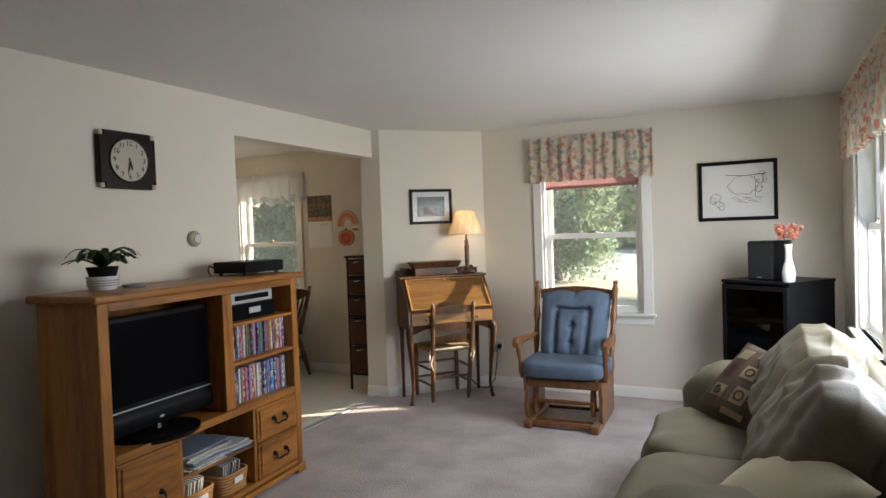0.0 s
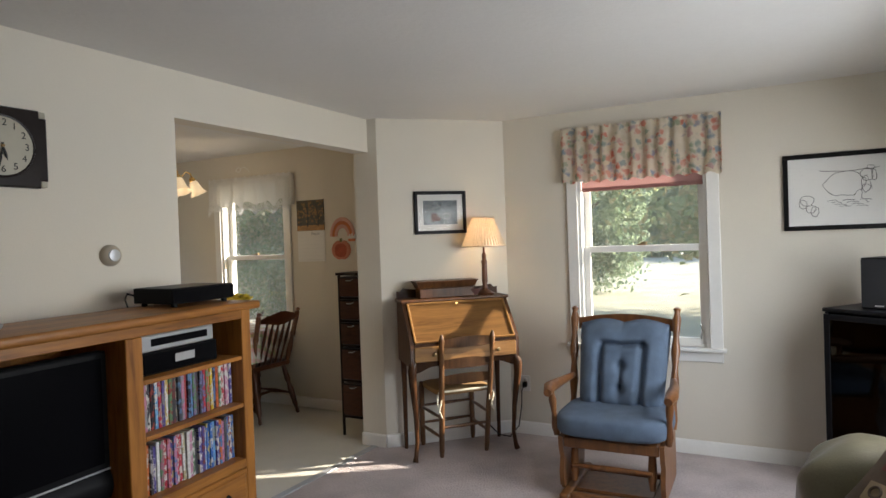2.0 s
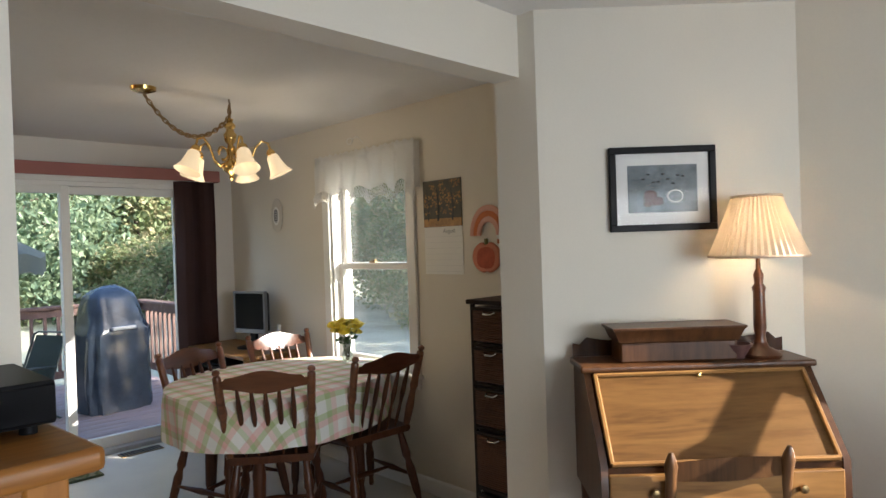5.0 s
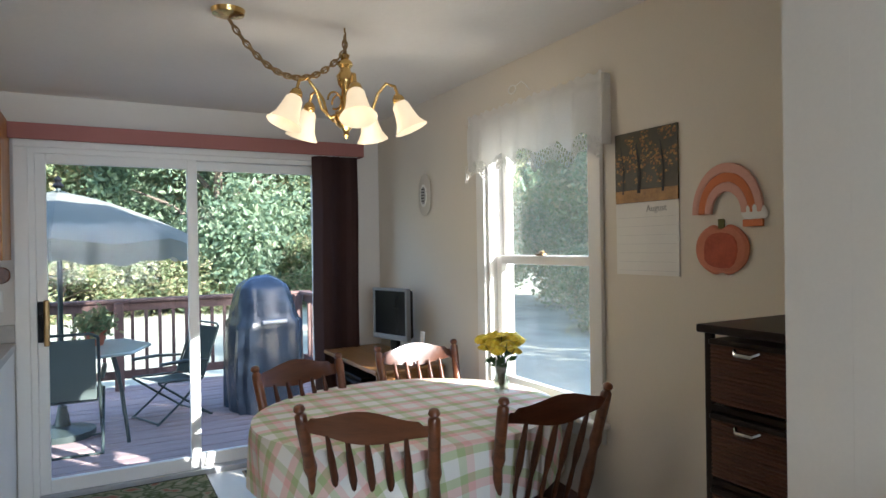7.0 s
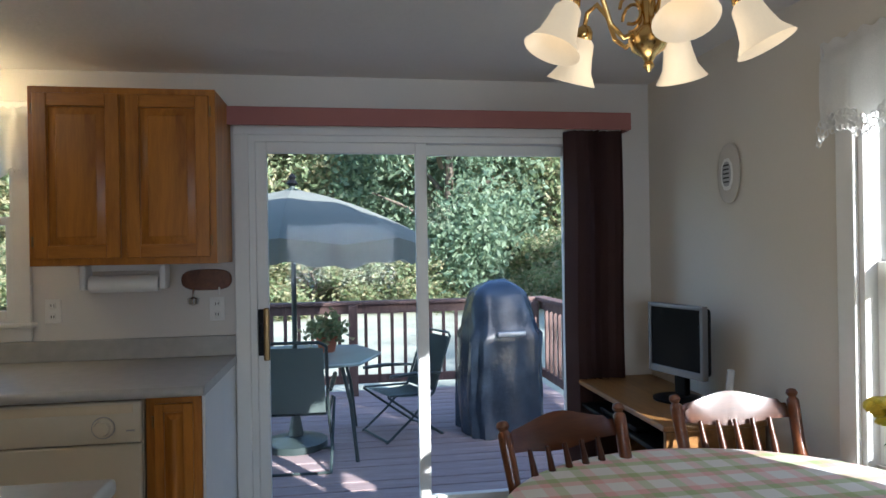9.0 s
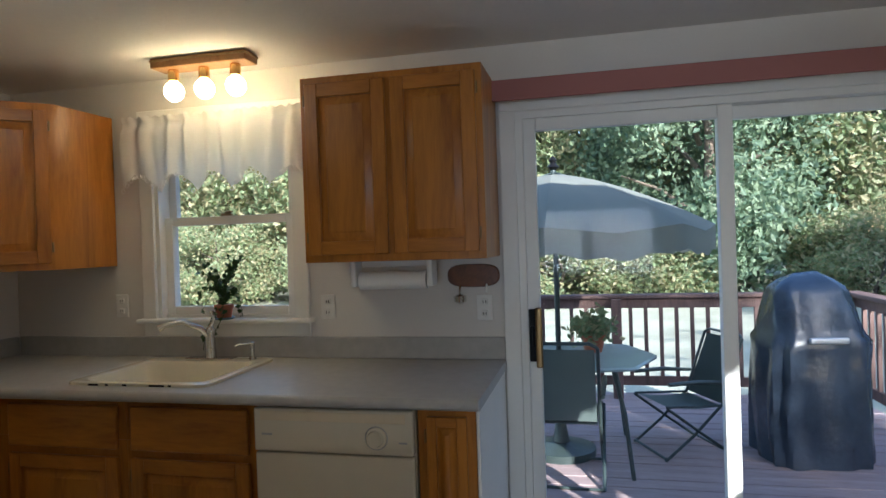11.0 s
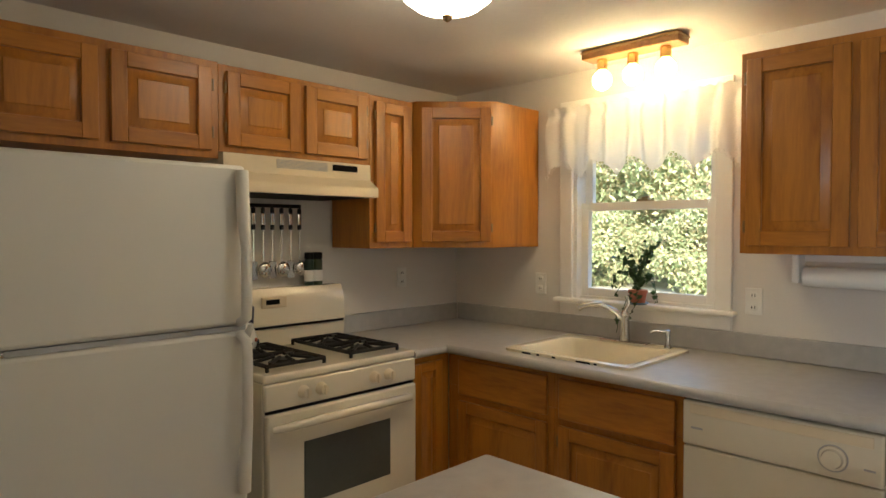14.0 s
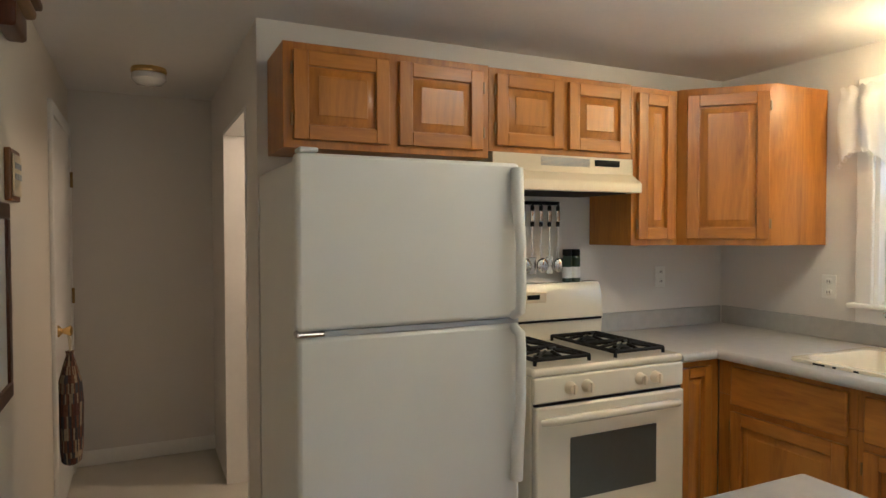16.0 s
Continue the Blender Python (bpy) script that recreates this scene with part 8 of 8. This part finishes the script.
# lights
vl = thing("ceiling_bar_light", pose(-6.29, 1.74, 2.30), "wooden bar light with three lit globe bulbs", "ceiling light")
part("bar", box(B(), -0.055, -0.235, -0.045, 0.055, 0.235, -0.001, 0.006), LID, vl)
part("mirror_strip", box(B(), -0.058, -0.238, -0.018, 0.058, 0.238, -0.010, 0.002), BRASS_D, vl)
for y in (-0.155, 0.0, 0.155):
    sc = part("socket", lathe(B(), [(0.022, -0.045), (0.024, -0.05), (0.024, -0.095), (0.018, -0.10)], (0, y, 0), 16), BRASS, vl)
    part("globe_bulb", puff(B(), (0, y, -0.142), (0.044, 0.044, 0.046), 1.0, 20, 12), BULB, sc, "lit white globe bulb")
dm = thing("dome_light", pose(-5.135, 1.70, 2.30), "alabaster glass dome ceiling light with bronze finial", "ceiling light")
part("pan", lathe(B(), [(0.17, -0.025), (0.175, -0.012), (0.165, -0.001)], seg=30), BRASS_D, dm)
part("bowl", lathe(B(), [(0.168, -0.026), (0.165, -0.05), (0.145, -0.09), (0.105, -0.12), (0.05, -0.138), (0.01, -0.142)], seg=32), DOME, dm, "lit mottled alabaster glass bowl")
part("finial", lathe(B(), [(0.006, -0.142), (0.018, -0.148), (0.014, -0.158), (0.004, -0.166)], seg=14), BRASS_D, dm)
hl = thing("hall_ceiling_light", pose(-3.56, -0.66, 2.30), "unlit brass and glass hallway ceiling light", "ceiling light")
part("pan", lathe(B(), [(0.085, -0.03), (0.09, -0.015), (0.085, -0.001)], seg=26), BRASS, hl)
part("bowl", lathe(B(), [(0.083, -0.031), (0.085, -0.06), (0.06, -0.085), (0.01, -0.092)], seg=26), PORC, hl)

# white kitchen valance
kv = thing("ruffled_valance", pose(XW, 1.12, 0, 0, 0, 90), "sheer white ruffled valance over the sink window", "valance", "white valances")
ruffle(kv, "cloth", 1.02, 1.735, 2.11, SHEER, 9, 0.035, 11.0, 0.085)
part("rod", tube(B(), [(0.01, -0.012, 2.09), (1.01, -0.012, 2.09)], 0.006), TRIM, kv)
bm = B()
for k in range(44):
    u = (k + 0.5) / 44
    zb = 1.735 + 0.085 * abs(math.sin(u * math.pi * 5))
    c = Vector((1.02 * u, -0.066, zb - 0.008))
    tube(bm, [c + Vector((0.011 * math.cos(2 * math.pi * i / 7), 0, 0.011 * math.sin(2 * math.pi * i / 7))) for i in range(8)], 0.0022, 4)
part("eyelet_edge", bm, SHEER, kv)

# plant on the sill
ip = thing("ivy_plant", pose(-6.50, 1.665, 1.10), "trailing ivy in a small red pot on the window sill", "potted plant")
part("pot", lathe(B(), [(0.032, 0), (0.042, 0.055), (0.046, 0.055), (0.046, 0.072), (0.038, 0.072)], seg=18), TERRA, ip)
part("saucer", lathe(B(), [(0.04, 0.0), (0.052, 0.008), (0.05, 0.012), (0.03, 0.004)], seg=18), paint("blue_saucer", (0.12, 0.2, 0.26), 0.3), ip)
bm = B()
lp_ = []
rq = np.random.default_rng(21)
for k in range(11):
    a = 2 * math.pi * k / 11
    top = Vector((0.02 * math.cos(a), (0.03 + 0.06 * rq.random()) * math.sin(a + 0.4), 0.11 + 0.17 * rq.random()))
    end = Vector((top.x + 0.02, top.y * 1.8 - 0.03, top.z - (0.12 if k % 3 == 0 else -0.03)))
    pts = [Vector((0, 0, 0.06)), Vector((0, 0, 0.06)).lerp(top, 0.6) + Vector((0, 0, 0.04)), top, end]
    tube(bm, pts, 0.0018, 4)
    for q in range(20):
        s_ = q / 19 * 2.99
        i = int(s_)
        lp_.append(pts[i].lerp(pts[i + 1], s_ - i) + Vector(rq.normal(size=3) * 0.010))
for s_ in (-1, 1):
    pts = [Vector((0.03, 0.01 * s_, 0.06)), Vector((0.05, 0.03 * s_, 0.03)), Vector((0.06, -0.05 + 0.02 * s_, -0.08)), Vector((0.06, -0.06 + 0.02 * s_, -0.14))]
    tube(bm, pts, 0.0018, 4)
    for q in range(10):
        lp_.append(pts[q // 4].lerp(pts[q // 4 + 1], (q % 4) / 4) + Vector(rq.normal(size=3) * 0.008))
part("stem", bm, GREEN, ip)
me = leaf_mesh(np.array([tuple(p) for p in lp_]), 0.024, rq, 0.3, 1.3)
me.materials.append(GREEN)
o = new("ivy_leaves", me)
o.parent = ip

# hallway: bag on the knob, framed panel, mirror edge, shelf corner
bg_ = thing("bag_holder", pose(XK - 0.065, -0.58, 0.0), "quilted floral bag holder hanging from the door knob", "bag holder")
bm = B()
rings(bm, [[(r * k * math.cos(2 * math.pi * i / 24) * (1 + 0.06 * math.sin(5 * 2 * math.pi * i / 24 + z * 9)), r * math.sin(2 * math.pi * i / 24) * (1 + 0.05 * math.sin(7 * 2 * math.pi * i / 24)), z) for i in range(24)] for r, k, z in ((0.03, 0.7, 0.285), (0.062, 0.7, 0.30), (0.07, 0.72, 0.36), (0.072, 0.74, 0.48), (0.075, 0.74, 0.60), (0.07, 0.72, 0.70), (0.045, 0.7, 0.78), (0.018, 0.9, 0.83), (0.022, 0.9, 0.85))])
bmesh.ops.subdivide_edges(bm, edges=bm.edges[:], cuts=1, use_grid_fill=True)
bmesh.ops.split_edges(bm, edges=bm.edges[:])
part("bag", bm, BAGC, bg_)
part("cord", tube(B(), [(0, 0, 0.84), (-0.005, 0.01, 0.90), (0.01, 0, 0.962), (0.005, -0.01, 0.90), (0, 0, 0.84)], 0.004, 5), CREAMC, bg_)
kp = thing("wall_phone_panel", pose(XK, 0.55, 1.625, 0, 0, -90), "cream keypad panel in a thin wooden frame", "wall panel")
part("frame", box(B(), -0.085, -0.02, -0.085, 0.085, -0.001, 0.085, 0.004), OAK_D, kp)
part("panel", box(B(), -0.068, -0.026, -0.068, 0.068, -0.0205, 0.068, 0.003), ALMOND, kp)
for k in range(6):
    part("key", box(B(), -0.05 + 0.04 * (k % 3), -0.030, 0.02 - 0.035 * (k // 3), -0.03 + 0.04 * (k % 3), -0.0262, 0.04 - 0.035 * (k // 3), 0.002), GREYINK, kp)
mr = thing("wooden_wall_rack", pose(XK, 0.80, 1.25, 0, 0, -90), "dark wooden frame hung on the wall", "wall frame")
bm = B()
for a in ((-0.14, -0.02, -0.33, 0.14, -0.002, -0.28), (-0.14, -0.02, 0.23, 0.14, -0.002, 0.28), (-0.14, -0.02, -0.28, -0.09, -0.002, 0.23), (0.09, -0.02, -0.28, 0.14, -0.002, 0.23)):
    box(bm, *a, 0.005)
part("frame", bm, MAPLE, mr)
part("inset", box(B(), -0.09, -0.012, -0.28, 0.09, -0.002, 0.23), MATTE, mr)
sc_ = thing("cuckoo_clock_shelf", pose(XK, 0.62, 2.11, 0, 0, -90), "carved wooden shelf with golden moulding near the ceiling", "shelf")
part("shelf", box(B(), -0.20, -0.10, 0.075, 0.12, -0.001, 0.105, 0.008), MAPLE, sc_)
part("moulding", box(B(), -0.18, -0.085, 0.035, 0.10, -0.001, 0.074, 0.014), LID, sc_)
part("bracket", box(B(), -0.15, -0.06, -0.05, 0.07, -0.001, 0.034, 0.012), MAPLE, sc_)
